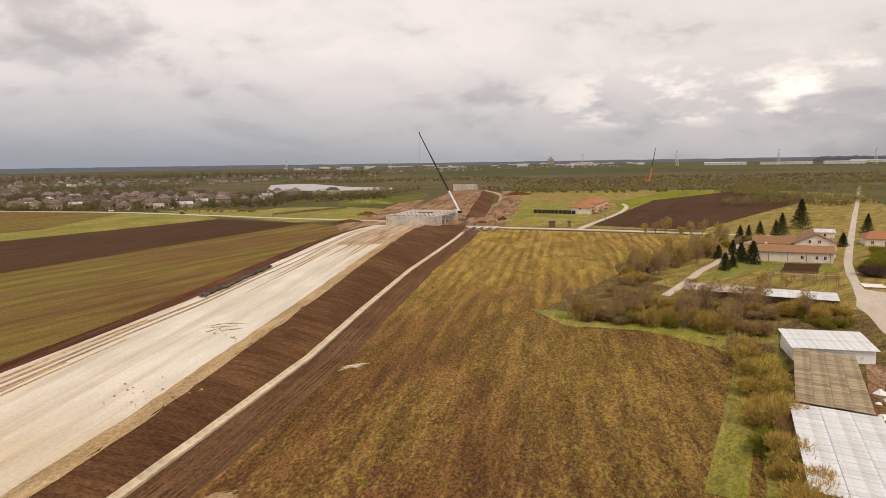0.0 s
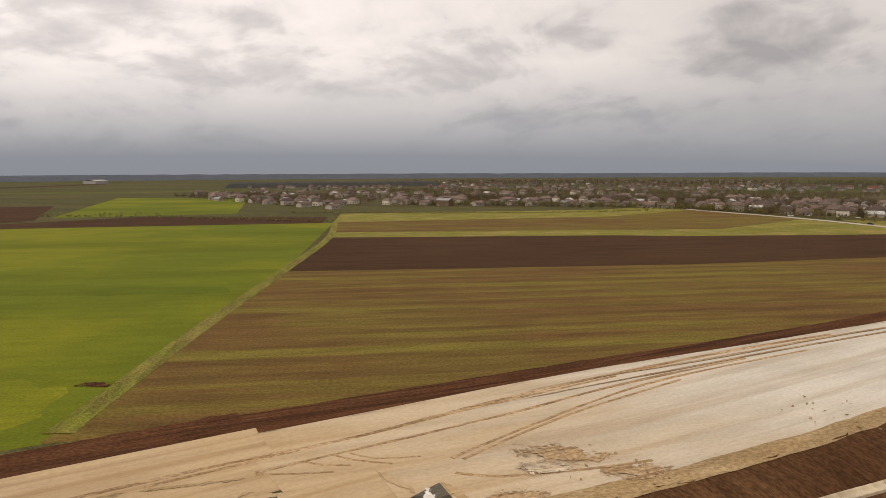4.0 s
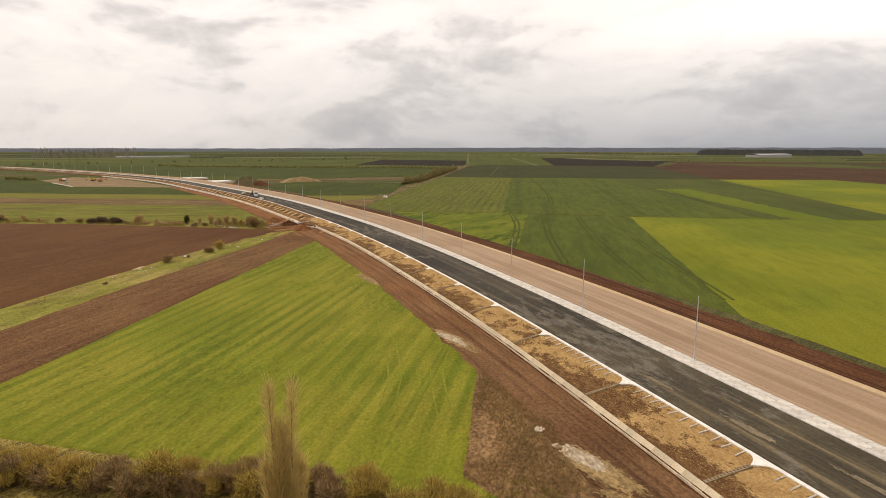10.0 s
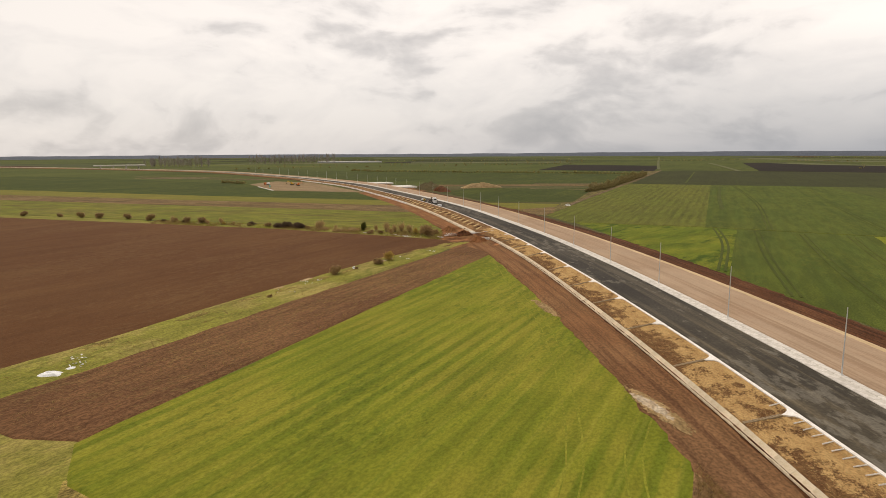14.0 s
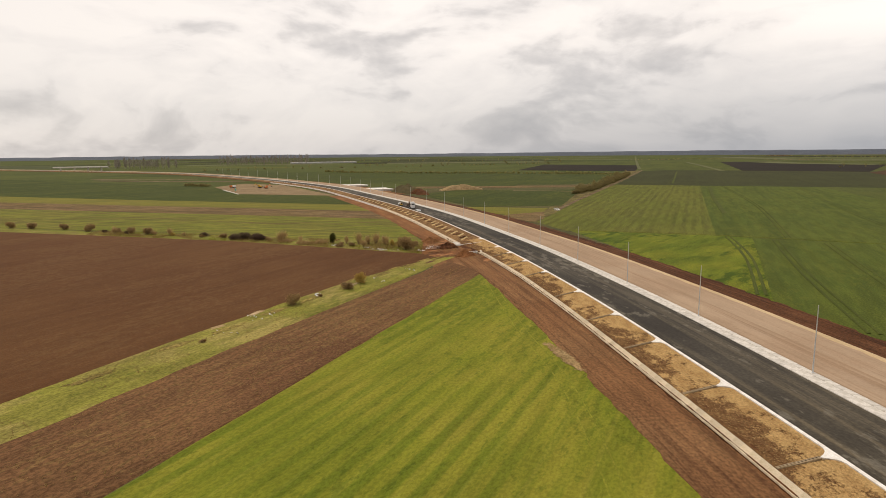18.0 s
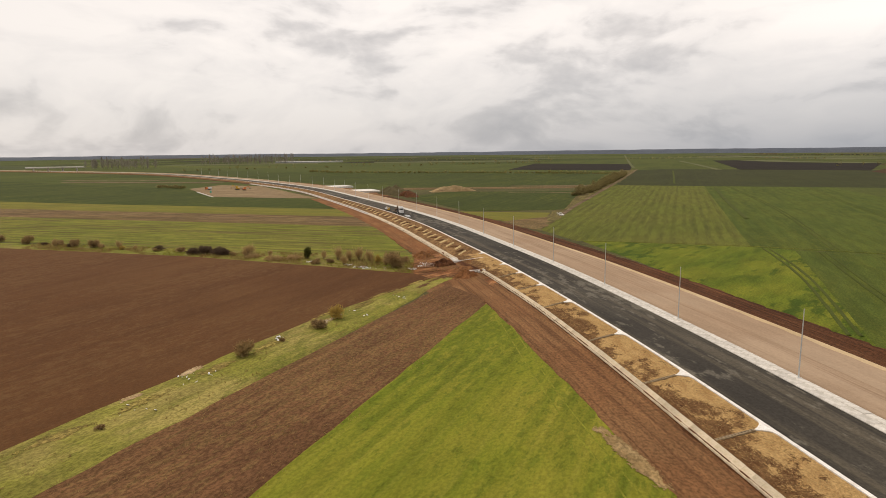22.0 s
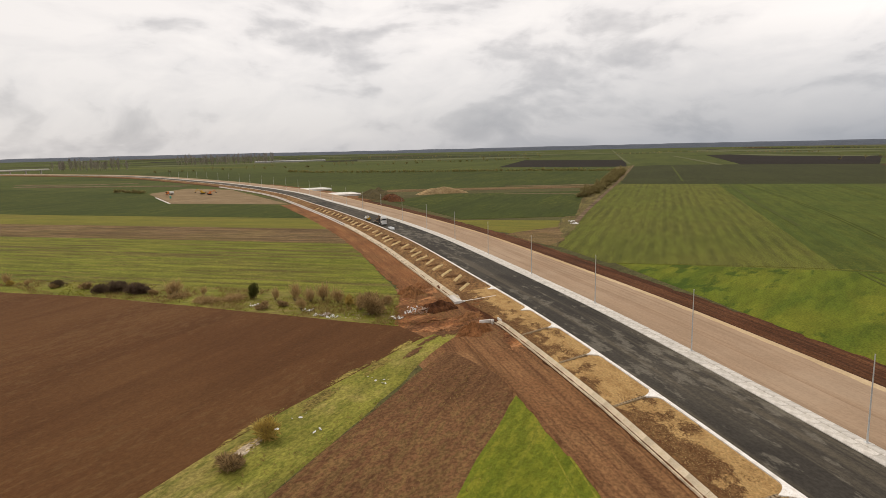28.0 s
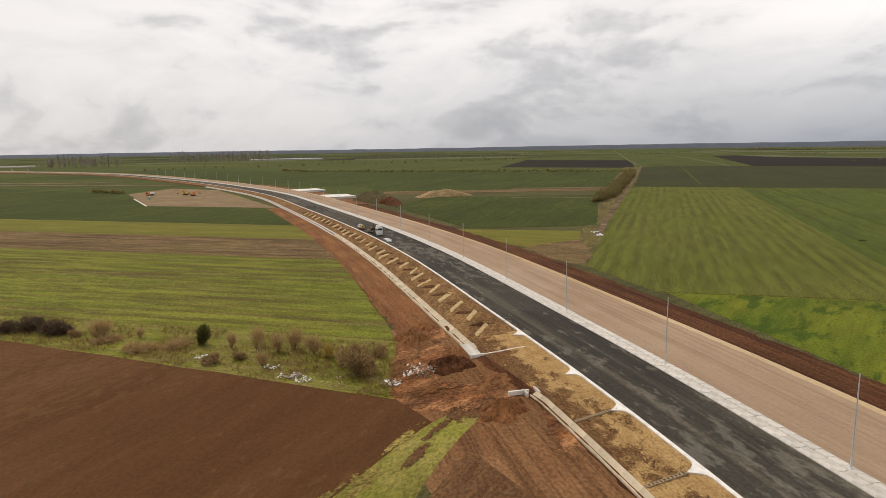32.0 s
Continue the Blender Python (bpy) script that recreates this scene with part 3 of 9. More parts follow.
def field(poly, material, label, z=None, amp=0.6, step=7.0, skirt=0.7):
    FIELD_COUNT[0] += 1
    n = FIELD_COUNT[0]
    z = 0.05 + 0.0035 * (n - FAR_FIELDS[0]) if z is None else z
    bm = bmesh.new()
    outl = ragged(poly, step, amp, n)
    if sum(a[0] * b[1] - b[0] * a[1] for a, b in zip(outl, outl[1:] + outl[:1])) < 0:
        outl = outl[::-1]
    top = [bm.verts.new((x, y, z)) for x, y in outl]
    low = []        # the edge runs out into the ground in a short slope
    for i, (x, y) in enumerate(outl):
        dx, dy = outl[(i + 1) % len(outl)][0] - outl[i - 1][0], outl[(i + 1) % len(outl)][1] - outl[i - 1][1]
        k = skirt / (math.hypot(dx, dy) + 1e-6)
        low.append(bm.verts.new((x + dy * k, y - dx * k, z - min(0.45, z + 0.04) if z < 1 else z - 0.3)))
    bm.faces.new(top)
    for i in range(len(top)):
        j = (i + 1) % len(top)
        bm.faces.new((top[j], top[i], low[i], low[j]))
    bm.normal_update()
    bmesh.ops.triangulate(bm, faces=list(bm.faces))
    ob = part(f"field_{n}", bm, material)
    return tagged(ob, label, "field", kind="structure")


# ---- far fields ----
FAR = random.Random(5)
north_mats = ["far_green", "scrubland", "village_ground", "scrubland", "far_green"]
far_mats = ["wheat_mid", "wheat_dark", "plough_dark", "far_green", "wheat_deep", "wheat_dark", "wheat_light"]
for i in range(150):
    a, r = FAR.uniform(0, 2 * math.pi), 1000 + 3600 * FAR.random() ** 0.8
    cx0, cy0 = r * math.sin(a), r * math.cos(a)
    if (cy0 < -200 and abs(cx0) < 700 and r < 1800) or (cx0 < 0 and cy0 > -900 and r < 1300):
        continue
    ln, wd, th = FAR.uniform(250, 900), FAR.uniform(60, 260), radians(FAR.choice((62, 150, 35)))
    ux, uy = math.cos(th), math.sin(th)
    quad = [(cx0 + ux * p * ln / 2 - uy * q * wd / 2, cy0 + uy * p * ln / 2 + ux * q * wd / 2) for p, q in ((-1, -1), (1, -1), (1, 1), (-1, 1))]
    if max(math.hypot(*p) for p in quad) < 4900:
        field(quad, M[FAR.choice(north_mats if cy0 > 500 else far_mats)], "distant cultivated field in the plain", amp=3.0, step=40, z=0.01 + 0.0004 * i * 4)
FAR_FIELDS[0] = FIELD_COUNT[0]

# long strips of crops far off to the south-west
strip_mats = ["wheat_dark", "wheat_deep", "far_green", "far_pale", "plough_black", "wheat_mid", "wheat_deep", "far_pale"]
for i in range(64):
    a, r = radians(FAR.uniform(158, 262)), FAR.uniform(2150, 3900)
    cx0, cy0 = r * math.sin(a), r * math.cos(a)
    th = -a + radians(FAR.uniform(-14, 14))
    ln, wd = FAR.uniform(260, 760), FAR.uniform(50, 190)
    ux, uy = math.cos(th), math.sin(th)
    quad = [(cx0 + ux * p * ln / 2 - uy * q * wd / 2, cy0 + uy * p * ln / 2 + ux * q * wd / 2) for p, q in ((-1, -1), (1, -1), (1, 1), (-1, 1))]
    field(quad, M[FAR.choice(strip_mats)], "distant strip of crops in the plain", amp=3.0, step=40, z=0.29 + 0.005 * i)
FAR_FIELDS[0] = FIELD_COUNT[0]

# ---- green plain to the south ----
field([(-2600, -1000), (-700, -700), (-60, -760), (30, -720), (400, -700), (900, -900), (2600, -2200), (2100, -4300), (-450, -4600), (-2400, -3900)], M["wheat_mid"], "wide green plain of young crops", 0.012, 5.0, 60)
field([(441, -1209), (187, -1094), (60, -900), (-7, -860), (-270, -757), (-401, -1005), (-148, -1182), (4, -1220), (294, -1540)], M["wheat_dark"], "deep green wheat field", 0.022, 2.0, 20)
field([(323, -1662), (11, -1469), (-295, -1280), (-529, -1901), (-224, -2407), (183, -2834)], M["wheat_mid"], "mid-green wheat field in the plain", 0.026, 3.0, 30)
field([(183, -2834), (-224, -2407), (-529, -1901), (-900, -2300), (-450, -3900), (400, -4300), (1039, -3566)], M["wheat_dark"], "deep green wheat field in the plain", 0.024, 3.0, 30)
field([(-668, -1128), (-813, -1014), (-1156, -1375), (-1159, -1834), (-1028, -1829)], M["plough_black"], "black ploughed field in the plain", 0.25, 3.0, 30)
field([(323, -1662), (1039, -3566), (1500, -3900), (900, -1900), (600, -1500)], M["wheat_mid"], "mid-green field in the plain", 0.028, 3.0, 30)
field([(505, -1348), (350, -1014), (276, -855), (600, -860), (1100, -1400)], M["wheat_mid"], "green field beyond the yard", 0.032, 3.0, 20)

# ---- fields west of the new road ----
field([(-112, 3), (-121, -112), (-225, -294), (-356, -228), (-570, -592), (-690, -545), (-561, -117), (-563, 11), (-466, 214), (-250, 92)], M["wheat"], "bright green field of young wheat")
field([(-121, -112), (-116, -216), (-180, -325), (-226, -294)], M["wheat_west"], "dark green wheat field with tramlines")
field([(-116, -214), (-112, -366), (-170, -334), (-180, -325)], M["wheat_yellow"], "patchy yellow-green field with wet hollows")
field([(-110, -366), (-169, -335), (-362, -708), (-290, -748), (-204, -629), (-105, -415)], M["wheat_light"], "light green field in drilled rows")
field([(-169, -335), (-225, -296), (-290, -262), (-460, -656), (-362, -708)], M["wheat_west"], "dark green wheat field beside a farm track")
field([(-290, -262), (-356, -229), (-570, -594), (-460, -656)], M["wheat_mid"], "mid-green wheat field beside a farm track")
field([(-290, -748), (-362, -709), (-570, -597), (-783, -979), (-830, -1020), (-668, -1135), (-560, -1200), (-495, -1156), (-390, -999)], M["wheat_deep"], "deep green wheat field")
field([(-570, -593), (-690, -546), (-562, -117), (-652, 24), (-933, 57), (-1064, -295), (-1103, -769), (-1003, -1166), (-783, -979)], M["plough_dark"], "dark brown ploughed field")
field([(-601, -74), (-470, 207), (-533, 240), (-644, 113)], M["plough_dark"], "narrow dark ploughed strip")
field([(-680, 39), (-1185, 165), (-996, 319), (-636, 191)], M["wheat"], "green wheat field by the village")
field([(-305, -1292), (-484, -1740), (-668, -1557), (-486, -1164)], M["plough_black"], "black fallow field", 0.25)
field([(-112, 3), (-249, 90), (-165, 235), (-88, 412), (-50, 380), (-50, 310), (-60, 165), (-80, 105), (-95, 50)], M["stubble"], "brown and green striped stubble field")
field([(-249, 90), (-362, 163), (-267, 307), (-236, 339), (-161, 455), (-88, 413), (-165, 235)], M["plough_dark"], "dark brown ploughed field")
field([(-362, 163), (-392, 180), (-284, 345), (-252, 400), (-262, 524), (-180, 486), (-161, 456), (-236, 339), (-267, 307)], M["verge"], "pale green strip of grass")
field([(-392, 180), (-470, 217), (-380, 438), (-394, 568), (-262, 526), (-252, 400), (-284, 345)], M["stubble"], "brownish fallow strip")
field([(-470, 217), (-566, 270), (-455, 500), (-450, 640), (-394, 570), (-380, 438)], M["verge"], "rough grass fallow with bushes")
field([(-100, 424), (-240, 540), (-210, 560), (-90, 560), (-40, 520), (-42, 432)], M["verge"], "yellowish meadow by the lane")

M["wheat_bright"] = soil_mat("yellowish_young_wheat", (0.148, 0.168, 0.013), (0.205, 0.202, 0.015), (0.124, 0.146, 0.012), 62, 0.5, 0.7, big=0.03, along=0.01, across=0.08, fine=0.16)
M["wheat_band"] = soil_mat("deep_green_wheat", (0.100, 0.128, 0.010), (0.126, 0.146, 0.011), (0.080, 0.104, 0.008), 62, 0.5, 0.7, big=0.01, along=0.004, across=0.03, fine=0.14)
field([(-420, -470), (-300, -205), (-254, -98), (-205, -18), (-190, -14), (-238, -100), (-281, -205), (-392, -480)], M["wheat_band"], "deeper green band in the wheat", None, 3.0, 6, 2.0)
field([(-330, -60), (-262, 20), (-228, 62), (-214, 60), (-246, 10), (-310, -70)], M["wheat_band"], "deeper green band in the wheat", None, 3.0, 6, 2.0)
field([(-146, -38), (-124, -52), (-117, -30), (-120, 0), (-138, 9), (-152, -8), (-155, -22)], M["wheat_bright"], "brighter yellow-green corner of the wheat", None, 5.0, 4, 2.0)

# ---- fields east of the new road ----
field([(-62, -340), (-62, -240), (-56, -120), (-50, -60), (-44, 20), (-30, 60), (0, 60), (-10, -40), (-30, -100), (-46, -240), (-30, -310), (-34, -345)], M["track"], "worn earth between the gutter and the fields", z=0.03)
field([(-46, -46), (-42, 10), (-34, 66), (10, 66), (40, 40), (100, -40), (60, -90), (-20, -80)], M["dry_grass"], "rough dry grass below the hedge", z=0.036)
field([(-36, 70), (-28, 110), (-14, 200), (6, 300), (20, 362), (126, 316), (100, 255), (60, 210), (29, 146), (57, 135), (58, 118), (35, 66), (30, 10), (0, -55), (-36, -48), (-42, -10)], M["weeds"], "weedy stubble field with brown furrows")
field([(24, 405), (40, 560), (125, 520), (80, 385)], M["verge"], "yellowish meadow around the villa")
field([(86, 372), (188, 577), (305, 692), (330, 600), (293, 527), (134, 338)], M["plough_dark"], "dark ploughed field beyond the lane")
field([(128, 470), (150, 560), (257, 730), (303, 694), (187, 579)], M["wheat"], "green wheat strip")
field([(-49.5, -262), (28.5, -113), (24, -102), (12, -93), (2, -86), (-16, -73), (-30, -58), (-36, -60), (-34, -68), (-51, -102), (-52, -170)], M["wheat_near"], "green wheat field narrowing to a point at the road")
field([(24, -98), (29, -114), (50, -127), (75, -108), (104, -72), (110, -50), (60, -66), (30, -84)], M["verge"], "yellowish grass at the end of the ploughed strip", z=0.06)
field([(-48.5, -261.5), (-50, -268), (-43, -287), (14, -191), (42, -141), (51, -125), (38, -116), (29, -114)], M["plough_strip"], "brown ploughed strip with thin weeds")
field([(-38.5, -286), (-46.5, -297.5), (-44.5, -300), (-38, -295), (-27, -281), (-15, -266), (-5, -252), (27, -199), (49, -157), (104, -72), (92, -60), (42, -141), (14, -191), (-18, -248), (-30, -268)], M["verge"], "narrow grass verge with dry tufts and litter", amp=0.9, step=3)
field([(-39, -297), (-27, -280), (-15, -265), (-5, -251), (27, -198), (49, -157), (104, -72), (330, -140), (300, -470), (153, -403), (118, -388), (43, -354), (-35, -306)], M["plough"], "smooth dark brown ploughed field")
field([(-35, -306), (43, -354), (118, -388), (300, -470), (300, -486), (120, -402), (48, -374), (-38, -336)], M["strip_ground"], "grassy strip with bare bushes and rubbish")
field([(-38, -336), (48, -374), (300, -486), (600, -620), (600, -720), (300, -582), (109, -495), (-27, -435)], M["wheat_rows"], "light green field in drilled rows")
field([(-27, -435), (109, -495), (600, -720), (600, -775), (137, -557), (-17, -486)], M["dry_strip"], "brown strip of dry stalks")
field([(-17, -486), (137, -557), (600, -775), (600, -850), (168, -621), (-9, -538)], M["dull_grass"], "yellowish strip of fallow grass")
field([(-9, -538), (168, -621), (600, -850), (600, -1200), (330, -960), (154, -815), (104, -683), (12, -640)], M["wheat_dark"], "deep green wheat field")
field([(12, -640), (104, -683), (154, -813), (135, -885), (83, -842)], M["yard"], "bare earth yard beside the road", amp=1.5)
field([(-48, -66), (-50.5, -76), (-51, -101), (-34, -67), (-38, -54), (-42, -50)], M["dry_patch"], "patch of dry brown stalks beside the track")
field([(-46, -100), (20, -104), (40, -100), (60, -85), (92, -60), (110, -50), (95, -30), (30, 0), (0, -45), (-36, -36), (-43, -45)], M["dry_grass"], "rough dry grass along the hedge", z=0.045)
field([(-60, -302), (-54, -295), (-48.5, -299), (-44, -301), (-38, -301), (-34, -308), (-36, -322), (-42, -345), (-50, -345), (-52, -318), (-62, -330), (-64, -312)], M["crossing_clay"], "churned red clay where the track crosses", amp=1.6, step=3)
field([(-104, -404), (-112, -418)] + [(-131.7, -453.9), (-160.0, -515.1), (-216.0, -621.1), (-330.3, -834.1), (-514.8, -1196.3)] + [(-483.2, -1191.2), (-280.8, -787.9), (-195.0, -608.3), (-149.3, -512.7), (-123.3, -456.3)] + [(-100, -440)], M["scrub_edge"], "trodden scrubby edge between the fields", amp=2.2, step=5)
field([(-88, -507), (-149, -500), (-223, -675), (-100, -690), (-60, -640)], M["wheat_dark"], "dark green field with tramlines")
field([(-106, -412), (-134, -483), (-77, -505), (-72, -490), (-98, -448)], M["dull_grass"], "yellowish strip of fallow grass by the road")
field([(-96, -444), (-126, -460), (-112, -417), (-103, -407)], M["dry_strip"], "rough bare earth and dead weeds at the field corner", amp=2.0, step=3)
field([(-70, -760), (-264, -741), (-332, -859), (-20, -1020)], M["wheat_dark"], "deep green wheat field")
field([(-62, -735), (-255, -715), (-264, -741), (-68, -765)], M["dry_strip"], "dry brown ditch bank")

# ---- the line of the new road: its eastern kerb ----
def spline(ctrl, step):
    pts = [Vector(c) for c in ctrl]
    outp = []
    for i in range(len(pts) - 1):
        p0, p1, p2, p3 = pts[max(i - 1, 0)], pts[i], pts[i + 1], pts[min(i + 2, len(pts) - 1)]
        k = max(2, int((p2 - p1).length / step))
        for j in range(k):
            t = j / k
            outp.append(0.5 * ((2 * p1) + (p2 - p0) * t + (2 * p0 - 5 * p1 + 4 * p2 - p3) * t * t + (3 * p1 - p0 - 3 * p2 + p3) * t ** 3))
    return outp + [pts[-1]]


KERB = spline([(-60.6, 26), (-65.6, -40), (-69.0, -110), (-70.2, -160), (-69.8, -220), (-66.3, -290), (-60.0, -350), (-49.5, -430), (-32, -515), (-5, -620),
               (27, -735), (75, -850), (155, -1005), (330, -1275), (575, -1497), (900, -1730), (1500, -2050)], 3.0)
RUN = [0.0]
for p, q in zip(KERB, KERB[1:]):
    RUN.append(RUN[-1] + (q - p).length)


def on_road(s, d=0.0, z=2.0):
    """A point s metres along the kerb from its northern end, d metres west of it; and the heading there."""
    i = min(max(int(np.searchsorted(RUN, s)) - 1, 0), len(KERB) - 2)
    u = (s - RUN[i]) / (RUN[i + 1] - RUN[i])
    p = KERB[i].lerp(KERB[i + 1], u)
    a = KERB[min(i + 2, len(KERB) - 1)] - KERB[max(i - 1, 0)]
    a.normalize()
    return Vector((p.x + a.y * d, p.y - a.x * d, z)), math.degrees(math.atan2(a.y, a.x))


def s_at(y):
    return float(np.interp(-y, [-p.y for p in KERB], RUN))


def ribbon(name, profile, s0, s1, material, label, step=3.0, wob=0.0, category="road"):
    """A strip along the road. profile: (d, z) pairs from east to west, or a function of s that gives them."""
    n = max(2, int((s1 - s0) / step))
    verts, faces, uv, w = [], [], [], 0
    for k in [0, *range(n + 1), n]:
        s = s0 + (s1 - s0) * k / n
        prof = list(profile(s) if callable(profile) else profile)
        prof = [(prof[0][0] - 0.35, prof[0][1] - 0.4)] + prof + [(prof[-1][0] + 0.35, prof[-1][1] - 0.4)]
        w = len(prof)
        drop = 0.5 if len(verts) == 0 or len(verts) == w * (n + 2) else 0.0
        for j, (d, z) in enumerate(prof):
            if wob and j in (0, 1, w - 2, w - 1):
                d += wob * noise.noise(Vector((s * 0.15, 3.0 * (j > 1), 1.0))) + wob * noise.noise(Vector((s * 0.6, 3.0 * (j > 1), 5.0)))
            verts.append(on_road(s, d, z - drop)[0])
            uv.append((s, d))
    for k in range(n + 2):
        for j in range(w - 1):
            a = k * w + j
            faces.append((a, a + 1, a + w + 1, a + w))
    ob = new(name, mesh_of(name, verts, faces, material))
    run_uv(ob.data, uv)
    return tagged(ob, label, category, kind="structure")


END = RUN[-1]
S_GAP0, S_GAP1 = s_at(-303), s_at(-326)     # where the track crosses


def gut(s):
    """How far east of the kerb the gutter's middle runs."""
    return float(np.interp(s, GUT_S, GUT_D))


GUT_S = [s_at(y) for y in (26, -9, -50, -80, -110, -190, -255, -300, -325, -390, -441, -544, -625, -800)]
GUT_D = [11.2, 10.0, 9.2, 8.6, 8.2, 8.2, 7.6, 8.4, 11.2, 11.8, 11.6, 9.5, 8.0, 7.0]


def slope_prof(s):
    g = gut(s) - 1.0
    return [(-g, 0.80)] + [(-g * f, 0.80 + 1.18 * (1 - f) + 0.16 * noise.noise(Vector((s * 0.3, f * 9, 0))) + 0.08 * noise.noise(Vector((s * 1.1, f * 22, 3)))) for f in (0.92, 0.84, 0.76, 0.68, 0.6, 0.52, 0.44, 0.36, 0.28, 0.2, 0.1)] + [(-0.05, 1.97)]


road_bed = ribbon("road_bed", lambda s: [(-gut(s) - 1.6, 0.05), (-gut(s) + 0.3, 0.62), (0.0, 1.8), (33.0, 1.8), (36.5, 0.0)], 0, END, M["mud_run"], "earth embankment carrying the new road", 6.0)


def slope_z(s, f):
    """Height of the lumpy slope at a share f of its width below the kerb."""
    return 0.80 + 1.18 * (1 - f) + 0.16 * noise.noise(Vector((s * 0.3, f * 9, 0))) + 0.08 * noise.noise(Vector((s * 1.1, f * 22, 3)))


def bank_mat(name):
    """Straw and sand strewn over dug brown earth: thick along the kerb, torn and thin towards the gutter."""
    m, nt, b = node_mat(name)

    def math2(op, a, c):
        n = nt.nodes.new("ShaderNodeMath")
        n.operation = op
        for k, v in enumerate((a, c)):
            if isinstance(v, (int, float)):
                n.inputs[k].default_value = v
            else:
                nt.links.new(v, n.inputs[k])
        return n.outputs[0]

    def grain(sx, sy, detail=6.0, rough=0.65):
        return add_noise(nt, place(nt, 0, sx, sy, run=True), 1.0, detail, rough)

    fibre, lump, wide = grain(2.2, 3.4, 8.0, 0.8), grain(0.34, 0.42), grain(0.045, 0.10, 3.0)
    straw = add_mix(nt, add_range(nt, grain(0.25, 0.5), 0.38, 0.64), (0.460, 0.295, 0.125), (0.350, 0.208, 0.084))
    straw = add_mix(nt, 1.0, straw, add_mix(nt, add_range(nt, fibre, 0.36, 0.64), (0.70,) * 3, (1.32,) * 3), "MULTIPLY")
    soil = add_mix(nt, add_range(nt, grain(0.6, 0.9), 0.4, 0.64), (0.125, 0.062, 0.027), (0.195, 0.108, 0.046))
    soil = add_mix(nt, 1.0, soil, add_mix(nt, add_range(nt, fibre, 0.36, 0.64), (0.6,) * 3, (1.4,) * 3), "MULTIPLY")
    sp = nt.nodes.new("ShaderNodeSeparateXYZ")
    nt.links.new(nt.nodes.new("ShaderNodeUVMap").outputs[0], sp.inputs[0])
    cover = math2("ADD", math2("MULTIPLY", wide, 0.62), math2("ADD", math2("MULTIPLY", lump, 0.50), math2("MULTIPLY", fibre, 0.26)))
    cover = math2("ADD", cover, math2("MULTIPLY", sp.outputs[1], 0.020))
    nt.links.new(add_mix(nt, add_range(nt, cover, 0.575, 0.640), soil, straw), b.inputs["Base Color"])
    b.inputs["Roughness"].default_value, b.inputs["Specular IOR Level"].default_value = 0.95, 0.05
    add_bump(nt, b, math2("ADD", lump, math2("MULTIPLY", fibre, 0.4)), 1.0, 0.35)
    return m


M["straw_bank"] = bank_mat("straw_over_dug_earth")
ribbon("road_verge_east", slope_prof, 0, s_at(-332), M["straw_bank"], "embankment slope of brown earth strewn with pale straw", 0.5)
M["dug_slope"] = soil_mat("dark_dug_slope", (0.195, 0.106, 0.044), (0.250, 0.145, 0.062), (0.120, 0.060, 0.026), 75, 0.6, 0.8, big=0.12, along=0.25, across=0.5, fine=0.4, bump=1.0)
M["straw_pad"] = soil_mat("pale_straw_pad", (0.480, 0.345, 0.165), (0.540, 0.405, 0.215), (0.380, 0.255, 0.115), 0, 0.5, 0.7, big=0.3, along=0.5, across=1.5, fine=0.22, bump=0.8)
ribbon("road_verge_east_far", slope_prof, s_at(-332), END, M["dug_slope"], "bare brown embankment slope", 2.0)
asphalt = ribbon("road_asphalt", [(0.55, 1.96), (4, 2.0), (9, 2.03), (13.75, 2.0)], 0, END, M["asphalt_run"], "dark asphalt carriageway dusty with dried mud")
gravel = ribbon("road_gravel", [(13.7, 1.93), (17.0, 1.97), (22, 2.0), (28, 1.98), (33.0, 1.92)], 0, END, M["gravel_run"], "unpaved carriageway of compacted beige gravel", wob=0.25)
ribbon("road_shoulder_west", [(32.6, 1.95), (33.2, 2.08), (33.9, 2.02), (34.6, 1.6), (36.5, 0.5)], 0, END, M["sand_run"], "low sandy windrow along the gravel edge", 2.0, 0.35)
ribbon("road_mud_west", [(35.2, 1.0), (37.5, 0.55), (41, 0.32), (43.5, 0.27), (46.6, 0.215)], 0, s_at(-640), M["mud_run"], "strip of turned reddish mud", 2.0, 1.0)
ribbon("track_east", lambda s: [(-gut(s) - 10.5, 0.215), (-gut(s) - 6, 0.24), (-gut(s) - 0.75, 0.30)], 0, s_at(-338), M["track_run"], "rutted earth track along the gutter", 2.0, 0.7)
ribbon("track_east_far", lambda s: [(-gut(s) - 10.5, 0.21), (-gut(s) - 6, 0.235), (-gut(s) - 0.75, 0.30)], s_at(-335), s_at(-640), M["redmud_run"], "red clay track along the embankment", 2.0, 1.2)
ribbon("road_asphalt_far_verge", [(33.5, 0.5), (40, 0.25), (52, 0.21)], s_at(-640), s_at(-900), M["track_run"], "bare trodden earth beside the road", 4.0, 1.5)

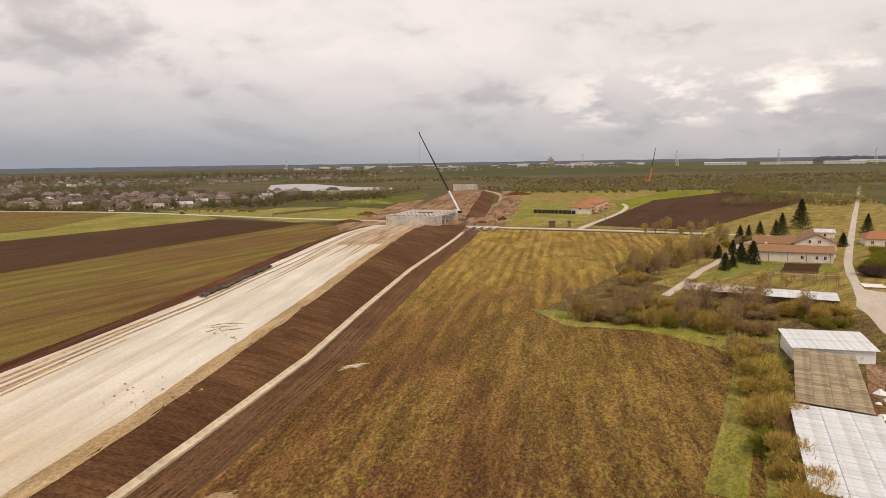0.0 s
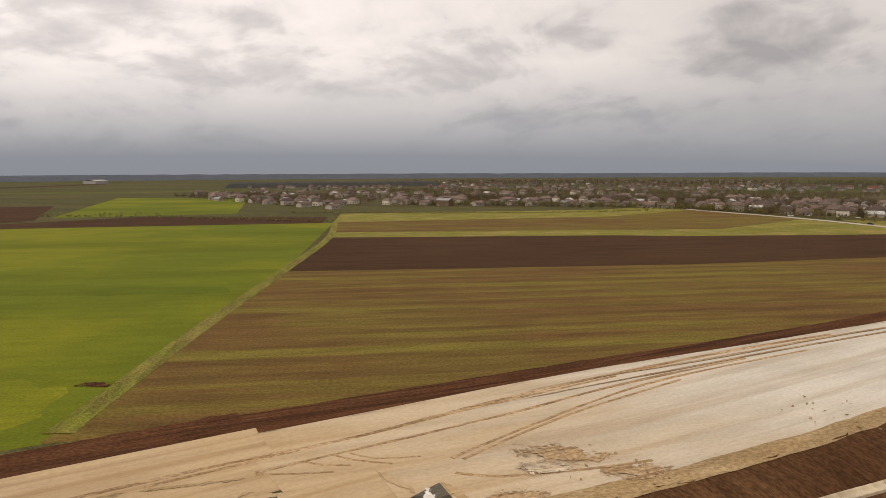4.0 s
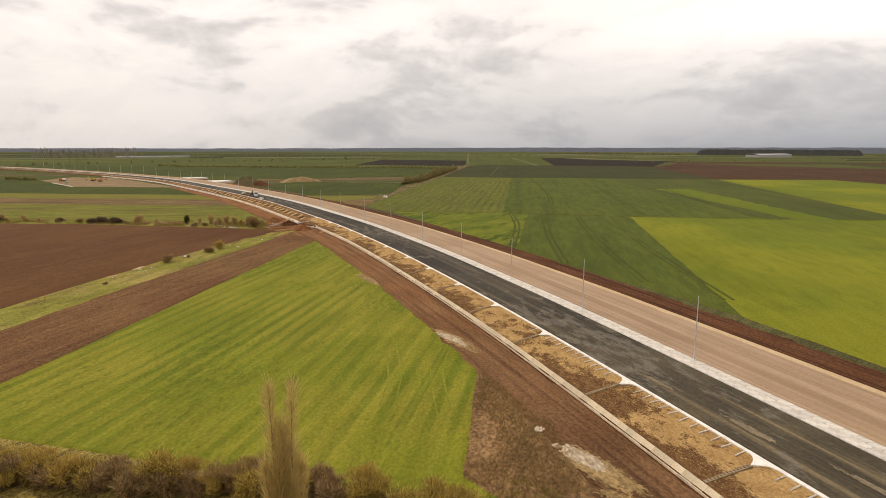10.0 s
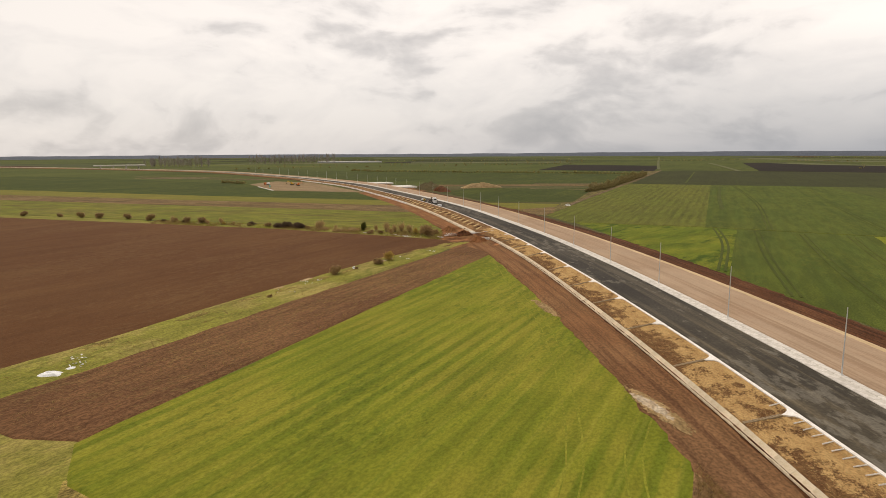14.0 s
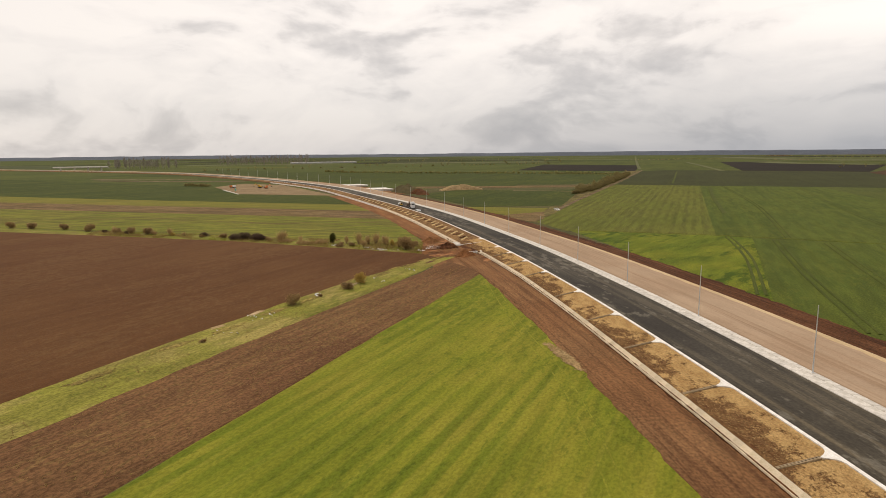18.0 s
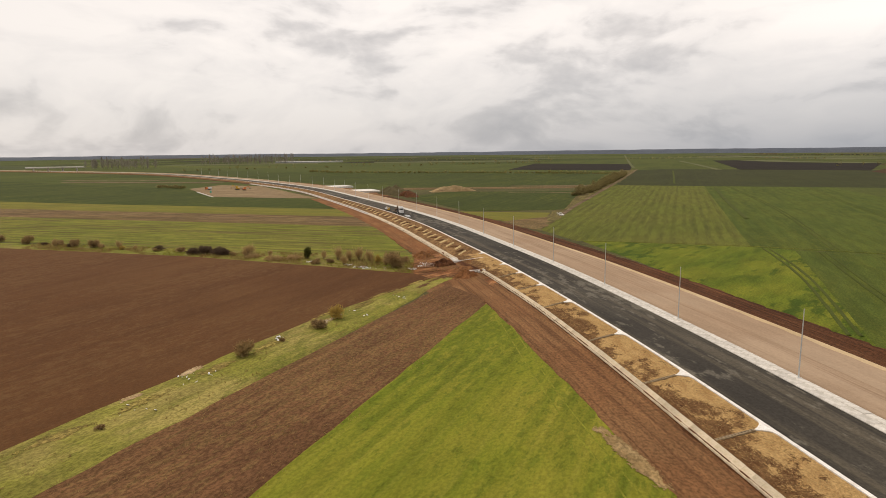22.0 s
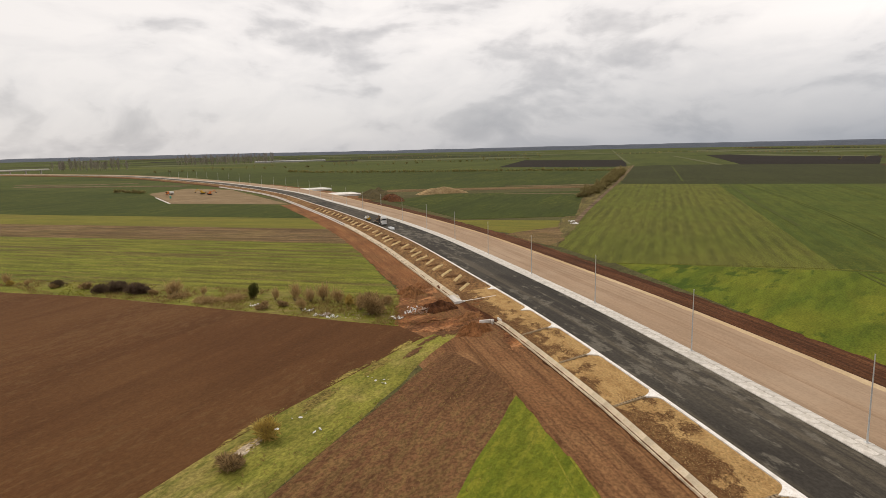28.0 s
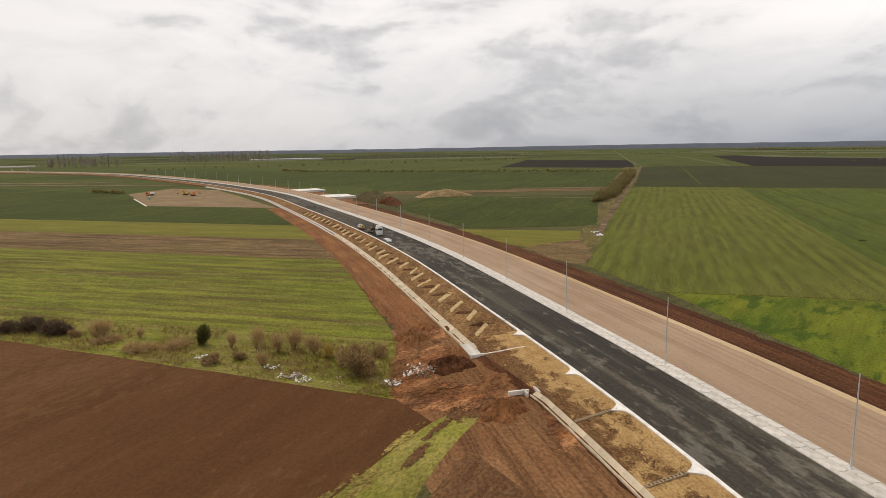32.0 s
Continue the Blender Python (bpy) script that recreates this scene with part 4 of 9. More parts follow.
# ---- gravel platform on to the bridge ----
PLAT = [(-14, -97.3, 2.0, -63.4, 2.0, -53.0), (20, -93.5, 2.0, -58.5, 2.0, -49.0), (45, -90.5, 2.1, -52.5, 2.1, -44.5), (68, -87.5, 2.4, -47.0, 2.4, -39.8), (90, -83.5, 2.8, -43.2, 2.8, -35.0),
        (125, -75.5, 3.4, -38.6, 3.4, -27.5), (165, -67.3, 4.0, -33.5, 4.0, -22.0), (226, -58.0, 5.0, -26.6, 5.0, -12.5), (270, -53.0, 5.3, -21.5, 5.3, -3.5), (310, -49.5, 4.6, -18.0, 4.6, 4.5), (345, -47, 3.0, -15, 3.0, 10.5), (385, -42, 1.0, -10, 1.0, 15)]


def plat(y, k):
    return float(np.interp(y, [r[0] for r in PLAT], [r[k] for r in PLAT]))


def plat_strip(name, cols, material, label, y0=-14.0, y1=385.0, step=3.0, wob=0.0):
    """cols: functions of y that give (x, z), from west to east."""
    n = int((y1 - y0) / step)
    w = len(cols)
    verts, faces, uv = [], [], []
    for k in [0, *range(n + 1), n]:
        y = y0 + (y1 - y0) * k / n
        end = len(verts) in (0, w * (n + 2))
        for j, c in enumerate(cols):
            x, z = c(y)
            if wob:
                x += wob * noise.noise(Vector((y * 0.13, j * 3.1, 2.0))) + wob * 0.6 * noise.noise(Vector((y * 0.5, j * 3.1, 7.0)))
                z += 0.15 * wob * noise.noise(Vector((y * 0.3, j * 2.1, 9.0)))
            verts.append((x, y, z - (0.35 if end else 0.0)))
            uv.append((y, x - plat(y, 3)))
    for k in range(n + 2):
        for j in range(w - 1):
            a = k * w + j
            faces.append((a, a + 1, a + w + 1, a + w))
    ob = new(name, mesh_of(name, verts, faces, material))
    run_uv(ob.data, uv)
    return tagged(ob, label, "embankment", kind="structure")


plat_strip("road_platform", [lambda y: (plat(y, 1), plat(y, 2) - 0.1), lambda y: ((2 * plat(y, 1) + plat(y, 3)) / 3, plat(y, 2)), lambda y: ((plat(y, 1) + 2 * plat(y, 3)) / 3, plat(y, 4)), lambda y: (plat(y, 3) - 2.5, plat(y, 4))],
           M["sand_run"], "wide pale gravel platform of the road to come", 25.0)
plat_strip("road_platform_edge", [lambda y: (plat(y, 3) - 3.5, plat(y, 4) + 0.03), lambda y: (plat(y, 3) - 1.8, plat(y, 4) + 0.08), lambda y: (plat(y, 3), plat(y, 4) - 0.1)], M["sandy_edge_run"], "loose sandy shoulder of the platform", 27.0, wob=0.5)
plat_strip("road_platform_bank", [lambda y: (plat(y, 3) - 0.6, plat(y, 4) - 0.05), lambda y: ((2 * plat(y, 3) + plat(y, 5)) / 3, plat(y, 4) * 0.7 + 0.1), lambda y: ((plat(y, 3) + 2 * plat(y, 5)) / 3, plat(y, 4) * 0.36 + 0.1), lambda y: (plat(y, 5) - 0.6, 0.2)],
           M["bank_run"], "dark bare earth side of the platform", 19.0, wob=0.8, step=2.0)
plat_strip("road_platform_base", [lambda y: (plat(y, 3) - 3.0, plat(y, 4) - 0.25), lambda y: (plat(y, 3) + 1.0, plat(y, 4) * 0.75), lambda y: (plat(y, 5) - 0.8, 0.1)], M["bank_run"], "earth core under the platform end", 6.0, 48.0)
plat_strip("road_platform_west_bank", [lambda y: (plat(y, 1) - 5.5 - 2.4 * plat(y, 2) - 3.6 * max(0.0, min(1.0, (75 - y) / 60)), 0.215), lambda y: (plat(y, 1) - 3.0 - plat(y, 2) - 2.0 * max(0.0, min(1.0, (75 - y) / 60)), 0.4), lambda y: (plat(y, 1) - 2.2, plat(y, 2) * 0.4 + 0.2), lambda y: (plat(y, 1) + 0.5, plat(y, 2) - 0.08)], M["mud_run"], "reddish mud along the platform", -12.0, wob=0.6)
plat_strip("track_north", [lambda y: (plat(y, 5) + 0.6, 0.30), lambda y: (plat(y, 5) + 4, 0.25), lambda y: (plat(y, 5) + 8.5, 0.212), lambda y: (plat(y, 5) + 9.2, -0.05)], M["track_run"], "dark rutted track along the gutter", -10.0, 350.0, wob=0.8)

M["churn_run"] = soil_mat("churned_pale_clay", (0.400, 0.290, 0.205), (0.510, 0.410, 0.315), (0.235, 0.140, 0.080), 0, 0.9, 0.8, big=0.03, along=0.02, across=0.5, fine=0.25, bump=0.8, run=True)
plat_strip("road_platform_end", [lambda y: (plat(y, 1) - 0.5, plat(y, 2) - 0.3), lambda y: ((2 * plat(y, 1) + plat(y, 3)) / 3, plat(y, 2) + 0.025), lambda y: ((plat(y, 1) + 2 * plat(y, 3)) / 3, plat(y, 4) + 0.025), lambda y: (plat(y, 3) - 3.0, plat(y, 4) + 0.02)],
           M["churn_run"], "pinkish clay churned by wheels before the bridge", 262.0, wob=0.4)

# wheel ruts and stains along the platform
for k, (f, wd, y0, y1) in enumerate(((0.12, 0.40, 70, 370), (0.19, 0.34, 60, 375), (0.30, 0.5, 190, 380), (0.36, 0.4, 170, 375), (0.50, 0.6, 215, 375), (0.56, 0.4, 225, 360), (0.66, 0.7, 225, 335), (0.72, 0.5, 210, 378))):
    def mid(y, f=f, k=k):
        u = f + 0.035 * noise.noise(Vector((y * 0.02, k * 5.0, 0))) + 0.010 * math.sin(y * 0.03 + k)
        return plat(y, 1) + u * (plat(y, 3) - plat(y, 1))
    plat_strip(f"rut_{k}", [lambda y, m=mid, w=wd, a=y0, b=y1: (m(y) - w * min(1.0, (y - a) / 40, (b - y) / 40), plat(y, 2) + 0.06), lambda y, m=mid, w=wd, a=y0, b=y1: (m(y) + w * min(1.0, (y - a) / 40, (b - y) / 40), plat(y, 2) + 0.06)], M["rut"], "brown wheel rut pressed into the gravel", y0, y1, 2.0, 0.16)

# country lane under the bridge
LANE = spline([(-900, 760), (-560, 640), (-394, 574), (-260, 531), (-124, 459), (-35, 416), (15, 376), (78, 349), (131, 322), (175, 300)], 12.0)


def path_strip(name, line, half, z, material, label, category="road"):
    verts, faces = [], []
    for i, p in enumerate(line):
        a = (line[min(i + 1, len(line) - 1)] - line[max(i - 1, 0)]).normalized()
        for sgn in (1, -1):
            o = half + min(0.25, half * 0.8) * noise.noise(Vector((p.x * 0.1, p.y * 0.1, sgn)))
            zz = z(p) if callable(z) else z
            verts.append((p.x - a.y * o * sgn, p.y + a.x * o * sgn, zz))
            verts.append((p.x - a.y * (o + 0.3) * sgn, p.y + a.x * (o + 0.3) * sgn, zz - 0.25))
        if i:
            k = 4 * i
            faces += [(k - 4, k - 2, k + 2, k), (k - 3, k - 4, k, k + 1), (k - 2, k - 1, k + 3, k + 2)]
    ob = new(name, mesh_of(name, verts, faces, material))
    return tagged(ob, label, category, kind="structure")



def ground_at(p):
    """Just over the gravel of the platform."""
    return plat(p.y, 2) + 0.075


for k, (line, half, mt) in enumerate((([(-86.5, 2), (-85.1, 21), (-83.0, 39), (-82.0, 66), (-79.2, 91), (-74.5, 120), (-69, 145)], .26, "rut"), ([(-80.5, 24), (-78.9, 40), (-76.8, 61), (-75.0, 86), (-70.5, 115)], .22, "rut"),
                                      ([(-69.5, 46), (-70.4, 52), (-72.4, 74), (-72.0, 95), (-66, 130)], .2, "rut"), ([(-68.4, 47), (-69.5, 54), (-71.0, 70), (-70.4, 95)], .2, "rut"), ([(-84.4, 12), (-83.4, 32), (-81.6, 60), (-78.6, 88)], .16, "rut"),
                                      ([(-80.0, 24), (-77.5, 27.5), (-75.0, 32)], .12, "rut"), ([(-80.0, 30), (-77.6, 31.6), (-75.4, 34.5)], .12, "rut"), ([(-79.4, 34), (-76.5, 35.5), (-72.7, 39)], .14, "rut"), ([(-78.6, 36), (-75.2, 38), (-72.4, 43)], .10, "rut"),
                                      ([(-66, 44), (-62, 48), (-57, 58), (-54, 66)], .18, "rut"))):
    path_strip(f"wheel_mark_{k}", spline(line, 2.0), half, ground_at, M[mt], "brown wheel mark pressed into the gravel", "track")


for k, (off, half, mt) in enumerate(((1.5, .10, "bank"), (2.5, .07, "bank"), (3.3, .14, "bank"), (5.0, .16, "bank"), (6.0, .07, "bank"), (6.9, .10, "bank"))):
    path_strip(f"track_rut_{k}", [Vector((plat(y, 5) + off + 0.35 * noise.noise(Vector((y * 0.03, k, 0))), y, 0)) for y in range(-2, 346, 4)], half, 0.315, M[mt], "wheel rut along the earth track", "track")
path_strip("lane", LANE, 2.7, 0.26, M["lane"], "pale narrow country lane crossing under the bridge")

# ---- kerb, median, gutters ----
def seg_mesh(name, section, length, material):
    """A straight precast piece: a closed section (d, z) drawn out along x."""
    n = len(section)
    verts = [(x, d, z) for x in (-length / 2, length / 2) for d, z in section]
    faces = [tuple(range(n))[::-1], tuple(range(n, 2 * n))] + [(j, (j + 1) % n, n + (j + 1) % n, n + j) for j in range(n)]
    return mesh_of(name, verts, faces, material)


def lay(name, me, s0, s1, step, d, z, parent, jitter=0.02):
    """Pieces end to end along the road."""
    s = s0 + step / 2
    rnd = random.Random(int(s0) + len(name))
    while s < s1:
        dd = d(s) if callable(d) else d
        p, h = on_road(s, dd, z + rnd.uniform(-jitter, jitter))
        q = on_road(s + 1.0, d(s + 1.0) if callable(d) else d)[0] - on_road(s - 1.0, d(s - 1.0) if callable(d) else d)[0]
        put(name, me, parent, pose(p.x, p.y, p.z, 0, 0, math.degrees(math.atan2(q.y, q.x)) + rnd.uniform(-0.3, 0.3)))
        s += step


S0 = s_at(-340)
S_MED = s_at(6)
kerb = thing("kerb", "white concrete kerb along the asphalt edge", "kerb", kind="structure")
kerb_me = seg_mesh("kerb_stone", [(0.05, 1.5), (0.62, 1.5), (0.62, 2.05), (0.57, 2.09), (0.10, 2.09), (0.05, 2.05)], 2.97, M["white_kerb"])
for v in kerb_me.vertices:      # the piece lies west (to the right of its heading) of the kerb line
    v.co.y = -v.co.y
kerb_me.flip_normals()
lay("kerb_stone", kerb_me, 0, S0, 3.0, 0.0, 0.0, kerb, 0.006)
ribbon("kerb_far", [(0.05, 1.9), (0.05, 2.07), (0.62, 2.07), (0.62, 1.9)], S0, END, M["white_kerb"], "white concrete kerb running on into the distance", category="kerb")

median = thing("median_strip", "concrete channel and blocks between the carriageways", "median", kind="structure")
slab_me = seg_mesh("slab", [(-0.95, -0.5), (0.95, -0.5), (0.95, 0.06), (0.88, 0.10), (0.2, 0.03), (-0.88, 0.08), (-0.95, 0.04)], 2.985, M["concrete"])
block_me = seg_mesh("block", [(-0.66, -0.5), (0.66, -0.5), (0.66, 0.05), (0.5, 0.15), (-0.5, 0.15), (-0.66, 0.05)], 1.975, M["concrete"])
lay("slab", slab_me, S_MED, S0, 3.0, 14.75, 2.0, median, 0.012)
lay("block", block_me, S_MED + 1, S0, 2.0, 16.45, 1.97, median, 0.02)
ribbon("median_far", [(13.8, 1.9), (13.8, 2.08), (15.6, 2.05), (15.7, 2.14), (17.1, 2.14), (17.1, 1.9)], S0, END, M["concrete"], "pale concrete median running on into the distance", category="median")

GUT_SEC = [(-0.80, 0.30), (-0.72, 0.60), (-0.55, 0.60), (-0.42, 0.47), (-0.15, 0.47), (0.78, 0.95), (0.95, 0.96), (0.95, 0.30), (0.3, -0.1), (-0.5, -0.1)]
gutter = thing("gutter", "precast concrete gutter at the foot of the slope", "gutter", kind="structure")
gut_me = seg_mesh("gutter_piece", [(-d * 0.74, z) for d, z in GUT_SEC], 1.96, M["concrete_old"])
lay("gutter_piece", gut_me, s_at(14), s_at(-303), 2.0, lambda s: -gut(s), 0.0, gutter, 0.02)
gutter_far = thing("gutter_south", "grey precast concrete gutter beyond the crossing", "gutter", kind="structure")
gut2_me = seg_mesh("gutter_piece", [(-d * 1.15, z) for d, z in GUT_SEC], 1.96, M["concrete_old"])
lay("gutter_piece", gut2_me, s_at(-327), s_at(-500), 2.0, lambda s: -gut(s), 0.0, gutter_far, 0.02)
ribbon("gutter_far", lambda s: [(-gut(s) - 0.8, 0.5), (-gut(s) - 0.5, 0.6), (-gut(s), 0.45), (-gut(s) + 0.7, 0.9), (-gut(s) + 0.9, 0.9)], s_at(-500), s_at(-900), M["concrete"], "concrete gutter running on into the distance", category="gutter")
gut3_me = seg_mesh("gutter_piece", [(0.85, 0.25), (0.85, 0.66), (0.62, 0.66), (0.40, 0.40), (-0.40, 0.40), (-0.62, 0.66), (-0.85, 0.66), (-0.85, 0.25)], 1.96, M["concrete_old"])
gutter_n = thing("gutter_north", "pale concrete gutter below the platform", "gutter", kind="structure")


def plat_gut(y):
    return Vector((plat(y, 5), y, 0))


y = 14.0
gn = 0
while y < 342:
    a, b = plat_gut(y), plat_gut(y + 2.0)
    mid, dirn = (a + b) / 2, b - a
    # heading runs north, so the sloped side, to the west, is on the left of it
    put("gutter_piece", gut3_me, gutter_n, pose(mid.x, mid.y, 0.02 * math.sin(gn), 0, 0, math.degrees(math.atan2(dirn.y, dirn.x)) + 180))
    y += 1.98
    gn += 1

# ---- outlets in the kerb and the stepped chutes below them ----
OUTLETS = [8, -23.5, -55, -82, -109.5, -133.5, -157.5, -181, -202, -226, -254, -274, -292, -307, -330]
flare_bm = bmesh.new()
top, n = [], 9
edge = []
for k in range(n):
    u = -1 + 2 * k / (n - 1)
    edge.append((2.0 * u, 1.75 * (1 - abs(u)) ** 2.0 + 0.05))
pts2 = [(-2.0, -0.1), *edge, (2.0, -0.1)]
lo = [flare_bm.verts.new((x, yy, -0.5 - 0.1 * max(yy, 0))) for x, yy in pts2]
hi = [flare_bm.verts.new((x, yy, 0.09 - 0.10 * max(yy, 0))) for x, yy in pts2]
flare_bm.faces.new(hi), flare_bm.faces.new(lo[::-1])
for k in range(len(pts2)):
    flare_bm.faces.new((lo[k], lo[(k + 1) % len(pts2)], hi[(k + 1) % len(pts2)], hi[k]))
bmesh.ops.recalc_face_normals(flare_bm, faces=flare_bm.faces)
flare0 = None
step_bm = box_bm(0.42, 0.32, 0.35)
step_me = bpy.data.meshes.new("step")
step_bm.to_mesh(step_me), step_bm.free()
step_me.materials.append(M["concrete_moss"])
for yo in OUTLETS:
    s = s_at(yo)
    p, h = on_road(s, 0.0, 2.0)
    m = pose(p.x, p.y, p.z, 0, 0, h)
    if flare0 is None:
        flare0 = thing("drain_outlet", "white flared concrete outlet in the kerb", "drain", "kerb outlets")
        part("apron", flare_bm, M["white_kerb"], flare0)
        flare0.matrix_basis = m
    else:
        copy_thing(flare0, m)
    if yo < -300:
        continue
    g = gut(s) - 1.0
    chute = thing("drain_chute", "narrow stepped concrete chute down the straw slope", "drain", "drain chutes")
    chute.matrix_basis = m
    ln = g - 1.7
    bm = bmesh.new()
    for sx in (-0.24, 0.24):
        a = bm.verts.new
        v = [a((sx + w, yy, zz)) for w in (-0.04, 0.04) for yy, zz in ((1.7, -0.35), (1.7, -0.06), (1.7 + ln, -1.12), (1.7 + ln, -1.4))]
        for f in ((0, 1, 2, 3), (7, 6, 5, 4), (0, 4, 5, 1), (1, 5, 6, 2), (2, 6, 7, 3), (3, 7, 4, 0)):
            bm.faces.new([v[k] for k in f])
    part("side_wall", bm, M["concrete_moss"], chute)
    ns = int(ln / 0.45)
    for k in range(ns):
        f = (k + 0.5) / ns
        put("step", step_me, chute, pose(0, 1.7 + ln * f, -0.42 - 1.04 * f))

# ---- loose straw strewn over the slope ----
rng = np.random.default_rng(77)
ns = 26000
ss = rng.uniform(0, s_at(-330), ns) ** 1.0
ff = rng.random(ns) ** 1.3 * 0.9 + 0.06
cen = []
for a, f in zip(ss, ff):
    g = gut(a) - 1.0
    cen.append(on_road(a, -g * f, 0.86 + 1.18 * (1 - f) + 0.14 * noise.noise(Vector((a * 0.3, f * 9, 0))) + 0.06)[0])
cen = np.array(cen)
hd = rng.uniform(0, 6.283, ns)
dr = np.c_[np.cos(hd), np.sin(hd), rng.uniform(-.1, .35, ns)] * rng.uniform(.12, .34, ns)[:, None]
sd = np.c_[-np.sin(hd), np.cos(hd), np.zeros(ns)] * rng.uniform(.02, .05, ns)[:, None]
sv = np.stack([cen - sd, cen + sd, cen + dr], 1).reshape(-1, 3)
M["straw_bits"] = leaf_mat("bleached_straw", (0.560, 0.420, 0.200), (0.190, 0.115, 0.052), (0.430, 0.310, 0.140))
tagged(new("loose_straw", mesh_of("loose_straw", sv.tolist(), np.arange(3 * ns).reshape(ns, 3).tolist(), M["straw_bits"])), "bleached loose straw strewn over the slope", "straw", kind="stuff")

# ---- guard rail posts laid out on the slope ----
post0 = thing("guardrail_post", "galvanised guard rail post lying on the slope", "post", "laid out posts")
bm = bmesh.new()
for w, hh, off in ((0.13, 0.02, 0.0), (0.02, 0.11, -0.06), (0.02, 0.11, 0.06)):
    box_bm(w, 1.55, hh, (off, 0.95, 0.0), bm=bm)
part("profile", bm, M["white_kerb"], post0)
rp = random.Random(3)
s, first = s_at(22), True
while s < s_at(-112):
    s += 2.05
    p, h = on_road(s, 0.0, 2.02)
    if min(abs(p.y - yo) for yo in OUTLETS) < 2.4:
        continue
    m = pose(p.x, p.y, p.z + 0.03, -8.5, 0, h + rp.uniform(-9, 9))
    if first:
        post0.matrix_basis, first = m, False
    else:
        copy_thing(post0, m)

# ---- street lamps without heads, on the median ----
lamp0 = thing("lamp_post", "tall slender galvanised lamp post on the concrete median", "lamp post", "lamp posts on the median")
part("pole", tube_bm((0, 0, 0.03), (0, 0, 11.1), 0.125, 0.06, 10), M["steel"], lamp0)
part("base_plate", box_bm(0.5, 0.5, 0.05, bevel=0.012), M["steel"], lamp0)
part("hatch", box_bm(0.10, 0.02, 0.45, (0, -0.115, 0.8)), M["steel"], lamp0, "small service door")
part("footing", box_bm(0.9, 0.9, 0.30, (0, 0, -0.30), bevel=0.03), M["concrete"], lamp0, "concrete footing")
part("cap", tube_bm((0, 0, 11.1), (0, 0, 11.22), 0.075, 0.04, 10), M["steel"], lamp0)
s = s_at(-50.6)
for k in range(32):
    p, h = on_road(s, 16.45, 2.15)
    if k == 0:
        lamp0.matrix_basis = pose(p.x, p.y, p.z, 0, 0, h)
    else:
        copy_thing(lamp0, pose(p.x, p.y, p.z, rp.uniform(-0.6, 0.6), rp.uniform(-0.6, 0.6), h))
    s += 36.6


# ---- heaps and bare patches ----
def heap(name, at, rx, ry, h, material, label, turn=0.0, lump=0.25, seed=0, category="heap", rings=13, segs=40, kind=""):
    """A tipped heap with a lumpy outline and sides."""
    verts, faces = [], []
    for i in range(rings + 1):
        f = i / rings
        for j in range(segs):
            a = 2 * math.pi * j / segs
            w = 1 + lump * noise.noise(Vector((math.cos(a) * 1.7, math.sin(a) * 1.7, seed))) * 1.4
            r = (1 - f) * w
            z = h * (1 - (1 - f) ** 1.7) * (1 + 0 * w)
            nn = noise.noise(Vector((r * math.cos(a) * 3, r * math.sin(a) * 3, seed + 5))) * lump * h * 1.2 * (0.15 + f)
            nn += noise.noise(Vector((r * rx * math.cos(a) * 1.1, r * ry * math.sin(a) * 1.1, seed + 9))) * lump * 0.35 * min(h, 2.0)
            z = max(z + nn, 0.0) if i else 0.0
            verts.append((r * rx * math.cos(a), r * ry * math.sin(a), z - 0.05))
    for i in range(rings):
        for j in range(segs):
            a, b = i * segs + j, i * segs + (j + 1) % segs
            faces.append((a, b, b + segs, a + segs))
    ob = new(name, mesh_of(name, verts, faces, material))
    ob.matrix_basis = pose(*at, 0, 0, turn)
    return tagged(ob, label, category, kind=kind)


def patch(poly, material, label, z, amp=0.5, step=1.2):
    return tagged(field(poly, material, label, z, amp, step, 0.25), label, "ground patch")


M["asphalt_dust"] = soil_mat("tan_dust_on_asphalt", (0.190, 0.152, 0.098), (0.240, 0.190, 0.122), (0.130, 0.106, 0.072), 92, 0.6, 0.8, big=0.2, along=0.1, across=0.8, fine=0.2)
M["lime"] = soil_mat("pale_spilt_lime", (0.50, 0.42, 0.31), (0.42, 0.33, 0.22), (0.32, 0.22, 0.13), 70, 0.5, 0.8, big=0.25, along=0.3, across=0.9, fine=0.3)


